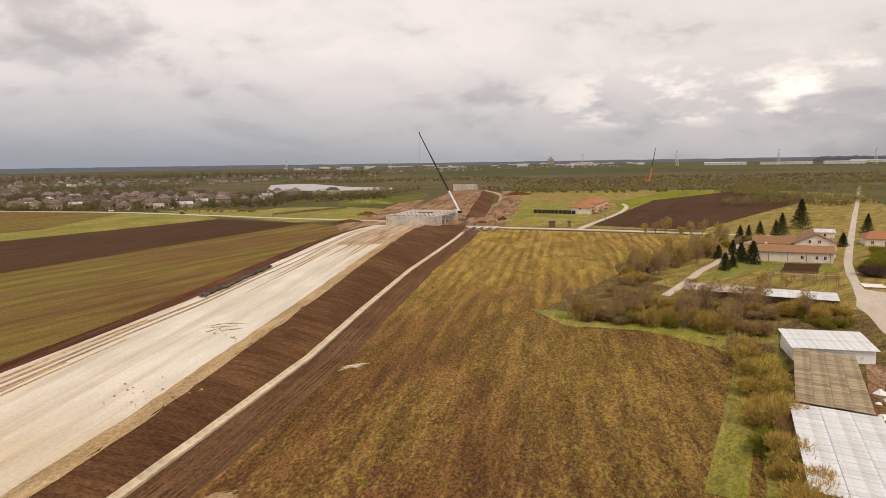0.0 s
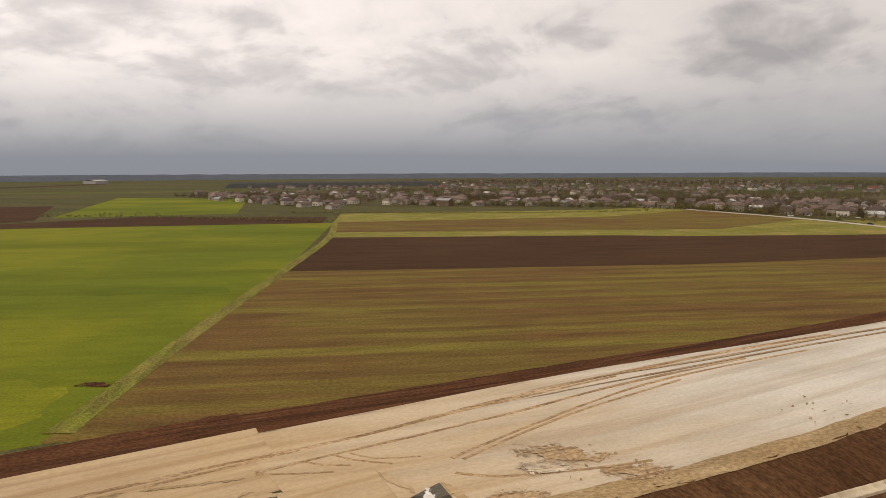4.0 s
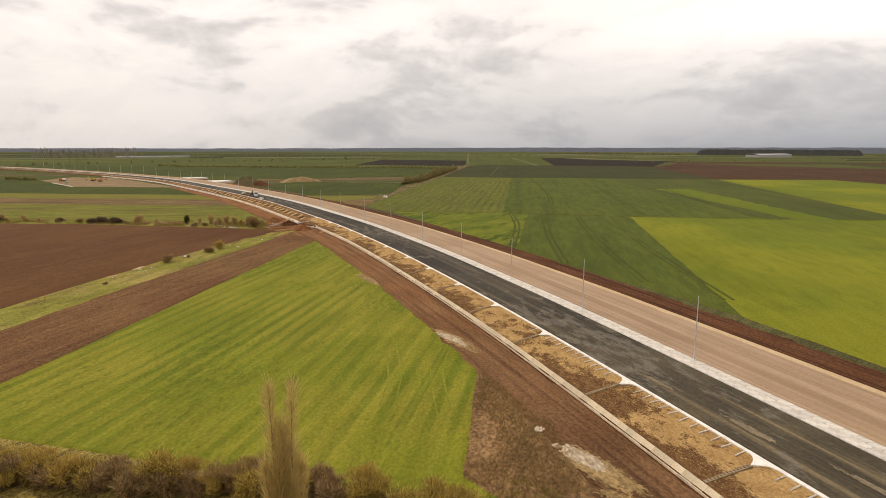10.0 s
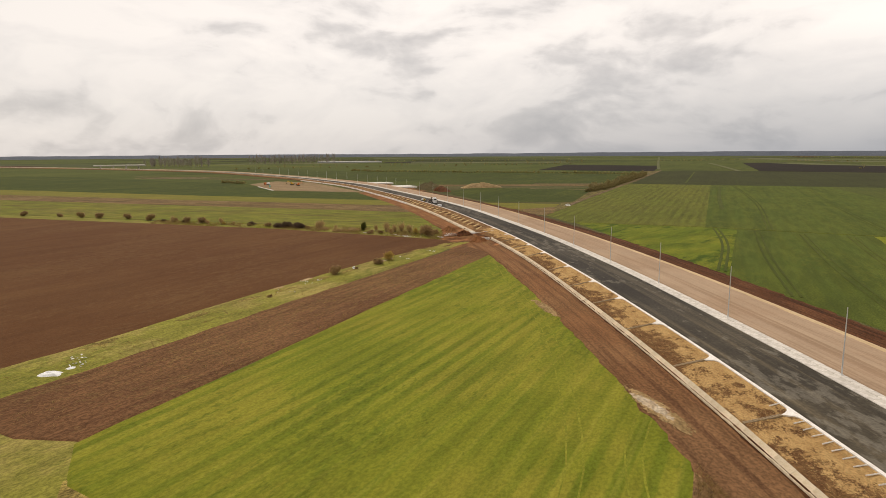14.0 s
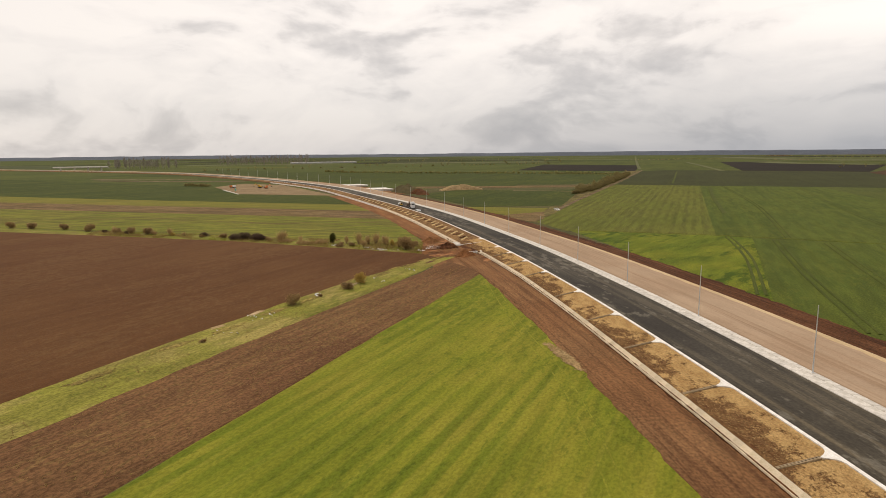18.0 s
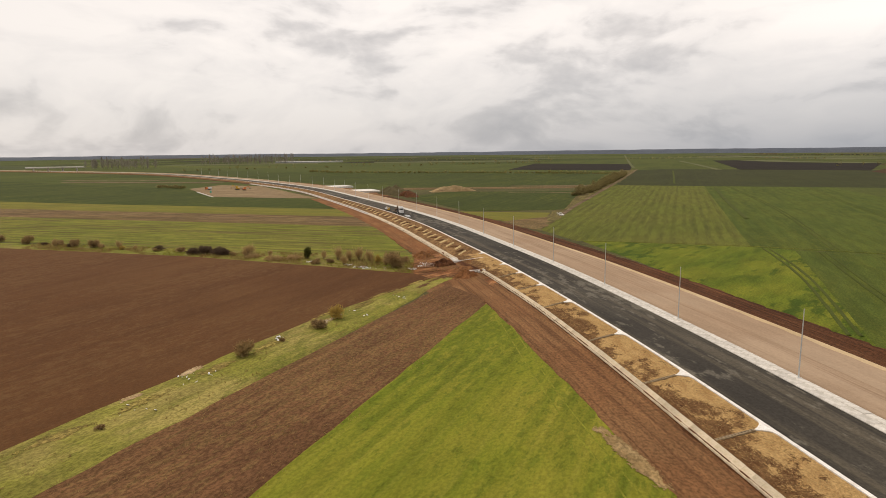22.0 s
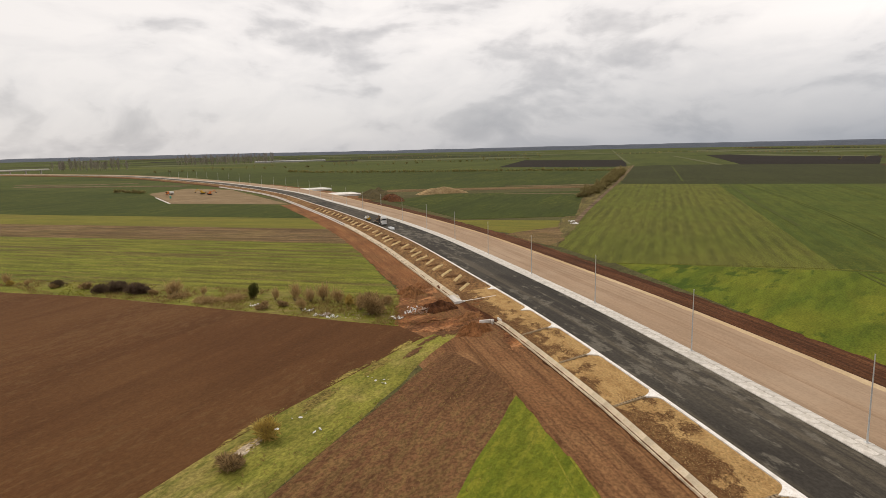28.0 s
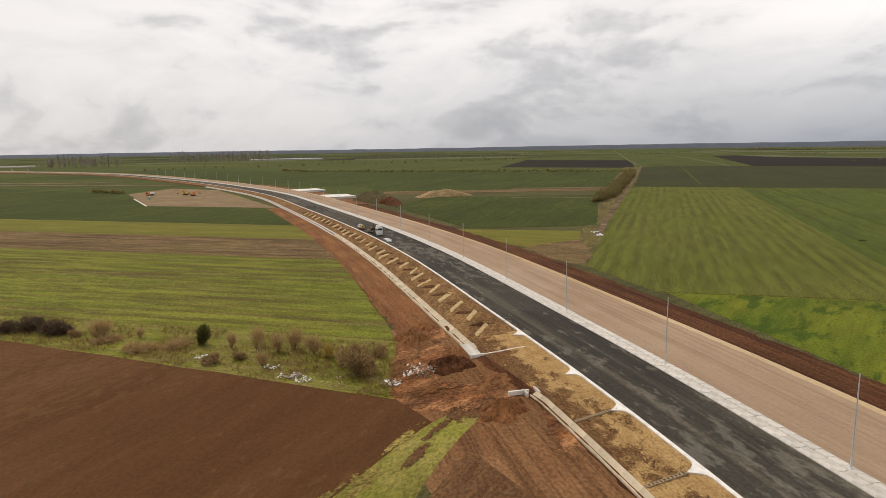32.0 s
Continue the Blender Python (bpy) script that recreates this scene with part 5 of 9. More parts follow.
def splash(x, y, rx, ry, turn, material, label, z, seed=0, rough=0.55, dens=26.0):
    """Spilt or smeared stuff: a thin layer that breaks up into flecks at its torn edge."""
    c, sn = math.cos(radians(turn)), math.sin(radians(turn))
    cell = max(0.07, math.sqrt(rx * ry / 2200.0))
    nx, ny = int(1.5 * rx / cell / 1.6) + 1, int(1.5 * ry / cell) + 1
    verts, faces, index = [], [], {}

    def corner(i, k):
        if (i, k) not in index:
            jt = noise.noise_vector(Vector((i * 7.3, k * 5.1, seed))) * 0.4
            u, v = (i + jt.x) * cell * 1.6, (k + jt.y) * cell
            index[(i, k)] = len(verts)
            verts.append((x + u * c - v * sn, y + u * sn + v * c, z))
        return index[(i, k)]

    for i in range(-nx, nx + 1):
        for k in range(-ny, ny + 1):
            u, v = (i + .5) * cell * 1.6, (k + .5) * cell
            r = math.hypot(u / rx, v / ry)
            w = 0.55 * noise.noise(Vector((u * 0.45, v * 0.8, seed))) + 0.45 * noise.noise(Vector((u * 1.6, v * 3.0, seed + 4))) + 0.35 * noise.noise(Vector((u * 5.0, v * 9.0, seed + 8)))
            if r + w * rough * 1.5 < 0.82:
                faces.append((corner(i, k), corner(i + 1, k), corner(i + 1, k + 1), corner(i, k + 1)))
    if not faces:
        return None
    ob = new("spill", mesh_of("spill", verts, faces, material))
    return tagged(ob, label, "spill", kind="stuff")


splash(-49.6, -63.0, 8.5, 2.6, 100, M["ochre"], "yellow sand smeared round the lime", 0.285, 31, 0.4)
splash(-49.2, -66.5, 4.6, 1.7, 102, M["lime"], "pale spilt lime on the track", 0.30, 1, 0.35)
splash(-48.2, -56.0, 4.2, 1.2, 118, M["ochre"], "yellow sand spilt on the track", 0.325, 2)
splash(-48.2, -75.0, 1.3, 0.7, 40, M["lime"], "small pale heap on dry stalks", 0.325, 3)
splash(-52.6, -117.0, 10.0, 2.0, 98, M["ochre"], "yellow sand at the field edge", 0.285, 4, 0.4)
splash(-52.4, -118.0, 6.0, 1.2, 102, M["lime"], "pale spilt lime at the field edge", 0.30, 32, 0.4)
splash(-51.0, -180.0, 10.0, 1.6, 95, M["ochre"], "yellowish bare soil at the field edge", 0.245, 5, 0.45)
splash(-17.8, 119.3, 2.6, 1.4, 30, M["lime"], "white spilt lime on the stubble", 0.23, 6, 0.9)
splash(-27, 70, 3.0, 1.6, 60, M["sandy_edge"], "dry yellow grass on the stubble", 0.26, 7, 0.9)
splash(-76.6, 15.0, 7.5, 0.8, 84, M["sand"], "pale dried puddle on the gravel", 2.06, 9)
splash(-74.5, 20.0, 6.0, 0.7, 80, M["sand"], "pale dried puddle on the gravel", 2.062, 10)
splash(-78.5, 3.5, 3.0, 0.9, 90, M["sandy_edge"], "yellow mud at the end of the median", 2.05, 11)
splash(12.0, -222.0, 3.6, 1.1, 60, M["sandy_edge"], "bare sandy soil on the verge", 0.225, 16)
splash(18.5, -210.5, 2.4, 1.0, 60, M["sandy_edge"], "bare sandy soil on the verge", 0.225, 17)
splash(-10.0, -252.0, 3.0, 1.0, 60, M["lime"], "bare pale soil on the verge", 0.225, 18, 0.8)
splash(-136.0, 13.0, 3.4, 1.6, 50, M["mud"], "muddy hollow at the field corner", 0.215, 19, 0.8)
tagged(field([(-73.4, 24.4), (-72.4, 36.6), (-63.6, 35.1), (-64.6, 24.0)], M["gravel"], "asphalt layer buried under pale dust", 2.115, 0.8, 1.2), category="road")
tagged(field([(-64.7, 23.4), (-63.7, 35.2), (-65.0, 40.9), (-58.8, 39.6), (-60.3, 25.5)], M["asphalt"], "last dark strip of the asphalt layer", 2.125, 0.12, 2), category="road")
splash(-66.2, 26.0, 0.9, 0.6, 60, M["asphalt"], "bare asphalt showing through dust", 2.15, 15, 0.3)
splash(-60.4, 53.8, 3.6, 2.2, 60, M["lime"], "white dried puddle on the platform", 2.36, 21, 0.5)
splash(-62.0, 37.5, 2.9, 1.0, 150, M["white_kerb"], "hardened concrete spilt on the asphalt end", 2.14, 20, 0.4)
for k, (x, y, rx, ry, tn) in enumerate(((-61.8, 41.2, 3.6, 0.7, 0), (-68.5, 36.8, 4.0, 0.6, 8))):
    splash(x, y, rx, ry, tn, M["gravel"], "pale dust and gravel spilt on the asphalt", 2.15 if y > 24 else 2.055, 100 + k, 0.5, 22.0)
for k, (x, y) in enumerate(((-71.8, -80.1), (-71.9, -62.4), (-73.0, -45.9), (-71.6, -31.8), (-70.9, -21.4), (-70.3, -10.9), (-70.7, -2.9), (-63.3, -3.2))):
    splash(x, y, 4.2 + k % 3, 0.55 + 0.2 * (k % 2), 89, M["asphalt_dust"], "tan dust smeared along the asphalt", 2.075 + 0.003 * (k % 2), 200 + k, 0.55)
for k, (x, y, rx, ry, tn) in enumerate(((-85, 5, 5.0, 0.5, 80), (-82, 16, 7.0, 0.4, 70), (-84, -8, 3.0, 0.6, 80), (-80, -2, 2.4, 0.5, 85))):
    splash(x, y, rx, ry, tn, M["sandy_edge"], "clods of ochre mud on the gravel", 2.05, 120 + k, 0.7, 7.0)
for k, (x, y, rx, ry, tn) in enumerate(((-53, 62, 5.0, 2.0, 60), (-62, 58, 6.0, 2.4, 40), (-57, 46, 4.0, 1.6, 70))):
    splash(x, y, rx, ry, tn, M["rut"], "scraped gravel on the platform", plat(y + 3, 2) + 0.08, 130 + k, 0.7, 10.0)
for k, (x, y, tn) in enumerate(((-9, -251, 58), (0, -236, 58), (8, -223, 58), (16, -209, 58), (24, -197, 58), (-19, -267, 58), (-29, -281, 58), (33, -180, 58), (45, -160, 58), (60, -137, 58))):
    splash(x, y, 5.0, 1.4, tn, M["dry_grass"], "dry tan grass on the verge", 0.222, 140 + k, 0.7, 8.0)
for k, (x, y, rx, ry, tn) in enumerate(((-44.5, -298.5, 3.6, 2.2, 50), (-40, -294, 3.4, 0.9, 52), (-36.5, -287, 4.0, 0.8, 58))):
    splash(x, y, rx, ry, tn, M["plough_strip"], "earth scattered over the edge of the verge", 0.236, 160 + k, 0.75)
for k, (x, y, rx, ry, tn) in enumerate(((-35, -292, 5.0, 0.8, 52), (-24, -277.5, 6.0, 0.7, 54), (-10, -259, 6.0, 0.7, 57))):
    splash(x, y, rx, ry, tn, M["dry_grass"], "trodden dry grass at the edge of the plough", 0.238, 170 + k, 0.75)
for k, (x, y, rx, ry, tn) in enumerate(((-47, -305, 7.0, 3.2, 70), (-41, -309, 5.0, 2.6, 20), (-52, -304, 6.0, 2.6, 80), (-56.5, -290, 8.0, 1.8, 85), (-44, -327, 7.0, 3.0, 75), (-47, -338, 6.0, 2.4, 85))):
    splash(x, y, rx, ry, tn, M["crossing_clay"], "bright clay trodden over the track", 0.33, 180 + k, 0.6)
for k, (x, y, rx, ry, h, tn, mt, lab) in enumerate(((-50.5, -298.5, 4.4, 3.0, 1.7, 40, "redmud", "bright heap of red clay in the crossing"), (-46, -318.5, 4.6, 3.6, 2.0, 20, "mud", "dark heap of dug clay with rubbish"), (-41.5, -336, 4.8, 3.4, 2.0, 70, "redmud", "heap of red clay at the field corner"),
                                              (-56, -320, 5.5, 2.6, 1.2, 85, "redmud", "clay tipped over the end of the slope"), (-58.5, -329, 5.0, 2.4, 1.1, 95, "mud", "dark clay washed down the slope end"), (-49, -326, 5.0, 2.2, 0.8, 75, "redmud", "low bank of churned clay"), (-52, -310, 5.5, 3.0, 0.8, 40, "redmud", "flattened clay beside the headwall"),
                                              (-45, -345, 5.0, 2.4, 0.9, 80, "redmud", "low bank of clay along the track"), (-50, -342, 3.6, 1.8, 0.6, 95, "mud", "small dark ridge of clay"))):
    heap("clay_mound", (x, y, 0.15), rx, ry, h, M[mt], lab, tn, 0.5, 80 + k)
heap("earth_mound", (-61.5, -322, 0.6), 4.2, 2.4, 1.0, M["sandy_edge"], "sandy earth heaped by the kerb", 95, 0.4, 5)
heap("earth_mound", (-56.5, 31, 1.7), 3.6, 1.2, 0.9, M["bank"], "dark clods dumped at the kerb end", 20, 0.7, 6)
heap("straw_mound", (-107, -700, 0.1), 21, 8, 5.2, M["sandy_edge"], "long mound of pale rough straw and stone", 15, 0.35, 7)
heap("earth_mound", (-52, -675, 0.1), 26, 11, 7.5, M["scrubland"], "grassed-over earth mound beside the road", 105, 0.3, 8)
heap("earth_mound", (-62, -650, 0.1), 17, 8, 4.6, M["mud"], "bare dark earth heap beside the road", 100, 0.4, 9)

# pale tramlines where the sprayer drove
for k, (line, half) in enumerate((([(-130, -125), (-172, -215), (-214, -292)], .22), ([(-124, -150), (-160, -228), (-200, -305)], .22), ([(-119, -185), (-150, -250), (-186, -318)], .22),
                                  ([(-195, -322), (-280, -480), (-380, -695)], .25), ([(-240, -300), (-330, -470), (-440, -660)], .25), ([(-290, -270), (-390, -460), (-500, -630)], .25),
                                  ([(-52, -118), (-44, -104), (-38, -84)], .13), ([(-50, -244), (-47.5, -200), (-46.5, -160), (-38, -110), (-31, -90)], .12), ([(-118, -222), (-150, -280), (-172, -330)], .3))):
    for off in (-.95, .95):
        path_strip(f"tramline_{k}", spline([(x + off, y - off * .5) for x, y in line], 6.0), half, 0.245 if k not in (6, 7) else 0.17, M["tram"] if k in (6, 7) else M["wheat_mid"], "pale wheel track through the wheat", "track")
path_strip("farm_track", spline([(-112, -364), (-165, -340), (-226, -297), (-300, -252), (-356, -229)], 6.0), 0.5, 0.206, M["wheat_light"], "grassy track between the wheat fields", "track")
path_strip("field_edge", spline([(-114, 5.2), (-170, 40), (-250, 92), (-360, 162), (-468, 217)], 6.0), 2.2, 0.207, M["strip_ground"], "yellowish grass balk between the fields", "track")

# ditch banks, balks and paths of the plain
path_strip("ditch_bank", spline([(388.2, -1086.0), (332.7, -1057.0), (274.6, -1040.7), (229.4, -1049.2)], 12.0), 7, 0.36, M["ditch"], "bare reddish ditch bank across the fields", "field")
path_strip("ditch_bank", spline([(362.2, -1030.0), (278.9, -990.6), (213.7, -967.1), (144.9, -937.9)], 12.0), 9, 0.37, M["ditch"], "bare ditch bank with dead weeds across the fields", "field")
path_strip("field_path", spline([(-519.2, -1206.9), (-327.7, -835.3), (-225.3, -639.8), (-168.0, -530.8), (-136.4, -468.3)], 12.0), 1.3, 0.27, M["ditch"], "pale trodden path along the hedge", "path")
path_strip("balk", spline([(-179.5, -765.7), (-221.3, -755.6), (-263.2, -752.5)], 12.0), 5, 0.3, M["ditch"], "pale dry balk between the wheat fields", "field")
path_strip("balk", spline([(-153.8, -670.6), (-184.7, -661.7), (-208.5, -643.6)], 12.0), 1.8, 0.3, M["ditch"], "thin dry balk between the wheat fields", "field")
path_strip("balk", spline([(-923.1, -1820.9), (-767.9, -1451.8), (-625.1, -1121.1)], 12.0), 5, 0.7, M["far_pale"], "pale grass balk far off in the plain", "field")
path_strip("balk", spline([(-1425.8, -3351.0), (-786.9, -1852.1), (-539.7, -1265.5)], 12.0), 3, 0.7, M["far_pale"], "pale grass balk far off in the plain", "field")
path_strip("balk", spline([(-545.1, -1125.2), (-429.8, -899.8), (-355.4, -755.3)], 12.0), 0.9, 0.3, M["wheat_mid"], "lighter line in the deep green wheat", "field")
path_strip("balk", spline([(-366.3, -695.8), (-288.4, -549.7), (-227.0, -427.8)], 12.0), 1.2, 0.3, M["wheat_mid"], "lighter line between two wheat fields", "field")
path_strip("far_strip", spline([(-1130.4, -1792.7), (-1095.1, -1571.2), (-1160.4, -1390.6)], 12.0), 45, 0.72, M["far_pale"], "yellowish strip of grass far off in the plain", "field")
path_strip("far_strip", spline([(-1618.8, -2760.4), (-1416.2, -1984.4), (-1579.8, -1832.5)], 12.0), 60, 0.74, M["far_pale"], "yellowish strip of grass far off in the plain", "field")
path_strip("field_margin", spline([(26.6, 161.0), (44.7, 145.2), (53.7, 134.2), (58.6, 124.1), (54.2, 112.0), (46.0, 96.2), (38.8, 82.5), (31.8, 69.4)], 4.0), 2.2, 0.238, M["verge"], "pale green grass margin below the shrubs", "track")
patch([(78.9, 117.3), (80.6, 113.9), (49.8, 68.7), (48.0, 68.7), (60.6, 87.2)], M["churn"], "trodden bare earth beside the sheds", 0.26, 0.8, 2.0)

# ---- plants ----
M["bark"] = plain_mat("grey_brown_bark", (0.240, 0.170, 0.105), (0.150, 0.105, 0.066), 3.0, 0.95, bump=0.5, spec=0.1)
M["twig_olive"] = leaf_mat("budding_twigs", (0.640, 0.485, 0.115), (0.180, 0.118, 0.048), (0.480, 0.330, 0.098))
M["twig_brown"] = leaf_mat("bare_twigs", (0.500, 0.345, 0.170), (0.140, 0.090, 0.048), (0.390, 0.270, 0.105))
M["twig_far"] = leaf_mat("far_twigs", (0.330, 0.275, 0.112), (0.150, 0.118, 0.058), (0.270, 0.245, 0.088))
M["twig_tan"] = leaf_mat("tan_dry_stalks", (0.560, 0.400, 0.190), (0.300, 0.200, 0.095), (0.450, 0.320, 0.150))
M["twig_dark"] = leaf_mat("dark_brambles", (0.185, 0.125, 0.085), (0.080, 0.055, 0.042), (0.140, 0.105, 0.062))
M["leaf_dull"] = leaf_mat("dull_green_needles", (0.130, 0.130, 0.036), (0.062, 0.064, 0.022), (0.100, 0.100, 0.034))
M["twig_village"] = leaf_mat("grey_brown_village_trees", (0.190, 0.142, 0.085), (0.080, 0.060, 0.042), (0.150, 0.125, 0.060))
M["twig_straw"] = leaf_mat("pale_fastigiate_twigs", (0.720, 0.560, 0.230), (0.460, 0.350, 0.140), (0.600, 0.480, 0.180))
M["twig_grey"] = leaf_mat("grey_bare_twigs", (0.340, 0.300, 0.250), (0.210, 0.185, 0.155), (0.280, 0.250, 0.205))
M["bark_pale"] = plain_mat("pale_poplar_bark", (0.30, 0.21, 0.12), (0.22, 0.155, 0.085), 2.0, 0.95, bump=0.4, spec=0.1)
M["leaf_spring"] = leaf_mat("spring_leaves", (0.300, 0.290, 0.040), (0.135, 0.125, 0.024), (0.230, 0.195, 0.038))
M["needles"] = leaf_mat("dark_needles", (0.052, 0.062, 0.026), (0.030, 0.038, 0.018), (0.066, 0.070, 0.028))


def slivers(rng, lobes, n, length, width, up=0.35, shell=0.55):
    """Thin twigs or leaves in a crown of several uneven lobes ((x, y, z), (rx, ry, rz))."""
    which = rng.integers(0, len(lobes), n)
    c = np.array([l[0] for l in lobes], float)[which]
    r = np.array([l[1] for l in lobes], float)[which]
    d = rng.normal(size=(n, 3))
    d /= np.linalg.norm(d, axis=1)[:, None]
    rad = shell + (1 - shell) * rng.random(n) ** 0.5
    rad *= 1 + 0.22 * rng.normal(size=n) * (rng.random(n) < 0.35)
    p = c + d * r * rad[:, None]
    p[:, 2] = np.maximum(p[:, 2], 0.05)
    g = d + rng.normal(size=(n, 3)) * 0.55
    g[:, 2] += up
    g /= np.linalg.norm(g, axis=1)[:, None]
    side = np.cross(g, rng.normal(size=(n, 3)))
    side /= np.linalg.norm(side, axis=1)[:, None] + 1e-9
    ln, wd = length * rng.uniform(0.5, 1.4, n)[:, None], width * rng.uniform(0.6, 1.4, n)[:, None]
    v = np.stack([p - side * wd, p + side * wd, p + g * ln], 1).reshape(-1, 3)
    return v


def sliver_mesh(name, v, material):
    n = len(v) // 3
    return mesh_of(name, v.tolist(), np.arange(3 * n).reshape(n, 3).tolist(), material)


def limbs_bm(rnd, h, spread, count, r0, start=0.25, lean=0.5, split=2):
    """A tapered trunk with limbs that fork."""
    bm = tube_bm((0, 0, -0.15), (0, 0, h * 0.45), r0, r0 * 0.65, 7)
    tube_bm((0, 0, h * 0.44), (rnd.uniform(-.2, .2), rnd.uniform(-.2, .2), h * 0.86), r0 * 0.62, r0 * 0.12, 6, bm)
    for k in range(count):
        a = 2.4 * k + rnd.uniform(-.4, .4)
        z0 = h * (start + (0.72 - start) * k / count)
        e = Vector((math.cos(a) * spread * rnd.uniform(.5, .85), math.sin(a) * spread * rnd.uniform(.5, .85), z0 + h * rnd.uniform(.12, .3) * (1.3 - lean)))
        tube_bm((0, 0, z0), e, r0 * 0.4, r0 * 0.14, 5, bm)
        for q in range(split):
            f = e + Vector((rnd.uniform(-1, 1), rnd.uniform(-1, 1), rnd.uniform(.4, 1.2))) * spread * 0.35
            tube_bm(e, f, r0 * 0.15, r0 * 0.04, 4, bm)
    return bm


def make_bush(seed, r, h, n, mat, label, length=0.6, width=0.060, up=0.75):
    rnd, rng = random.Random(seed), np.random.default_rng(seed)
    t = thing("bush", label, "bush")
    bm = bmesh.new()
    for k in range(11):
        a = rnd.uniform(0, 6.28)
        tube_bm((rnd.uniform(-.3, .3) * r * .4, rnd.uniform(-.3, .3) * r * .4, -0.1), (math.cos(a) * r * rnd.uniform(.3, .8), math.sin(a) * r * rnd.uniform(.3, .8), h * rnd.uniform(.55, .95)), 0.05, 0.012, 5, bm)
    part("stem", bm, M["bark"], t)
    lobes = [((rnd.uniform(-.5, .5) * r, rnd.uniform(-.5, .5) * r, h * rnd.uniform(.25, .72)), (r * rnd.uniform(.2, .6), r * rnd.uniform(.2, .6), h * rnd.uniform(.16, .40))) for _ in range(11)]
    ob = put("crown", sliver_mesh("crown", slivers(rng, lobes, int(n * 0.75), length, width, up, 0.3), mat), t)
    return t


def make_tree(seed, h, spread, n, mat, label, length=0.6, width=0.036, low=0.22):
    rnd, rng = random.Random(seed), np.random.default_rng(seed)
    t = thing("tree", label, "tree")
    part("trunk", limbs_bm(rnd, h, spread, 16, 0.021 * h + 0.05, low * 0.8, split=4), M["bark"], t)
    lobes = []
    for k in range(11):
        a, q = rnd.uniform(0, 6.28), rnd.uniform(.2, .72)
        lobes.append(((math.cos(a) * spread * q, math.sin(a) * spread * q, h * rnd.uniform(low + .12, .86)), (spread * rnd.uniform(.22, .42),) * 2 + (h * rnd.uniform(.10, .19),)))
    put("crown", sliver_mesh("crown", slivers(rng, lobes, int(n * 0.8), length, width, 0.4, 0.45), mat), t)
    return t


def make_conifer(seed, h, spread, n, label):
    rnd, rng = random.Random(seed), np.random.default_rng(seed)
    t = thing("conifer", label, "tree")
    part("trunk", tube_bm((0, 0, -0.1), (0, 0, h * 0.97), 0.02 * h, 0.02, 7), M["bark"], t)
    lobes = []
    for k in range(34):
        f = (k + 0.5) / 34
        a = 2.4 * k
        rr = spread * (1 - f) ** 0.85 + 0.15
        lobes.append(((math.cos(a) * rr * .55, math.sin(a) * rr * .55, h * (0.06 + 0.9 * f)), (rr * .62, rr * .62, h * 0.045 + 0.12)))
    put("crown", sliver_mesh("crown", slivers(rng, lobes, n, 0.5, 0.09, -0.25, 0.2), M["needles"]), t)
    return t


def make_poplar(seed, h):
    rnd, rng = random.Random(seed), np.random.default_rng(seed)
    t = thing("poplar", "tall slim poplar still bare with pale upright twigs", "tree")
    bm = bmesh.new()
    v = []
    stems = [(-0.9, 0.2, 1.0), (1.05, -0.1, 0.99), (0.1, 0.4, 0.80), (-0.2, -0.6, 0.72), (1.7, 0.3, 0.60), (-1.6, -0.2, 0.58), (0.6, 0.7, 0.66), (-0.6, 0.9, 0.5)]
    for x, y, f in stems:
        x0, y0 = x * 0.15, y * 0.15
        tube_bm((x0, y0, -0.2), (x * 0.7, y * 0.7, h * f * 0.5), 0.19, 0.11, 7, bm)
        tube_bm((x * 0.7, y * 0.7, h * f * 0.49), (x, y, h * f), 0.11, 0.015, 6, bm)
        for k in range(26):
            q = rnd.uniform(.12, .9)
            b = Vector((x0, y0, 0)).lerp(Vector((x, y, h * f)), q)
            a = rnd.uniform(0, 6.28)
            ln = rnd.uniform(1.0, 2.8) * (1.1 - q)
            e2 = b + Vector((math.cos(a) * ln * .28, math.sin(a) * ln * .28, ln))
            tube_bm(b, e2, 0.03, 0.008, 4, bm)
        lobes = [((x0 + (x - x0) * q, y0 + (y - y0) * q, h * f * q), (1.35 * (1.05 - q * .8), 1.35 * (1.05 - q * .8), h * .05)) for q in np.linspace(.06, .98, 16)]
        v.append(slivers(rng, lobes, 1500, 1.1, 0.030, 2.0, 0.2))
    part("trunk", bm, M["bark_pale"], t)
    put("crown", sliver_mesh("crown", np.concatenate(v), M["twig_straw"]), t)
    return t


BUSH = [make_bush(1, 2.8, 3.8, 3800, M["twig_olive"], "budding olive-green shrub in a hedge"), make_bush(2, 2.4, 3.0, 3000, M["twig_brown"], "bare brown shrub in dry grass"),
        make_bush(3, 3.2, 4.8, 4200, M["twig_olive"], "tall budding shrub with yellowish twigs"), make_bush(4, 1.7, 1.8, 1300, M["twig_brown"], "low bare bush in dry grass"),
        make_bush(5, 1.3, 2.6, 1200, M["twig_olive"], "small budding bush in the grass"), make_bush(6, 2.6, 3.0, 3400, M["leaf_spring"], "leafy shrub in fresh spring green"),
        make_bush(7, 1.6, 3.0, 620, M["twig_tan"], "upright clump of tall tan stalks", 1.3, 0.035, 2.0), make_bush(8, 3.0, 2.3, 3600, M["twig_dark"], "dense dark bramble bush in the grass"),
        make_bush(9, 3.2, 1.1, 2000, M["twig_tan"], "pile of cut dry branches on the grass", 1.3, 0.05, -0.4), make_bush(10, 1.3, 3.4, 2200, M["leaf_dull"], "upright dull green juniper-like bush", 0.6, 0.06, 1.6)]
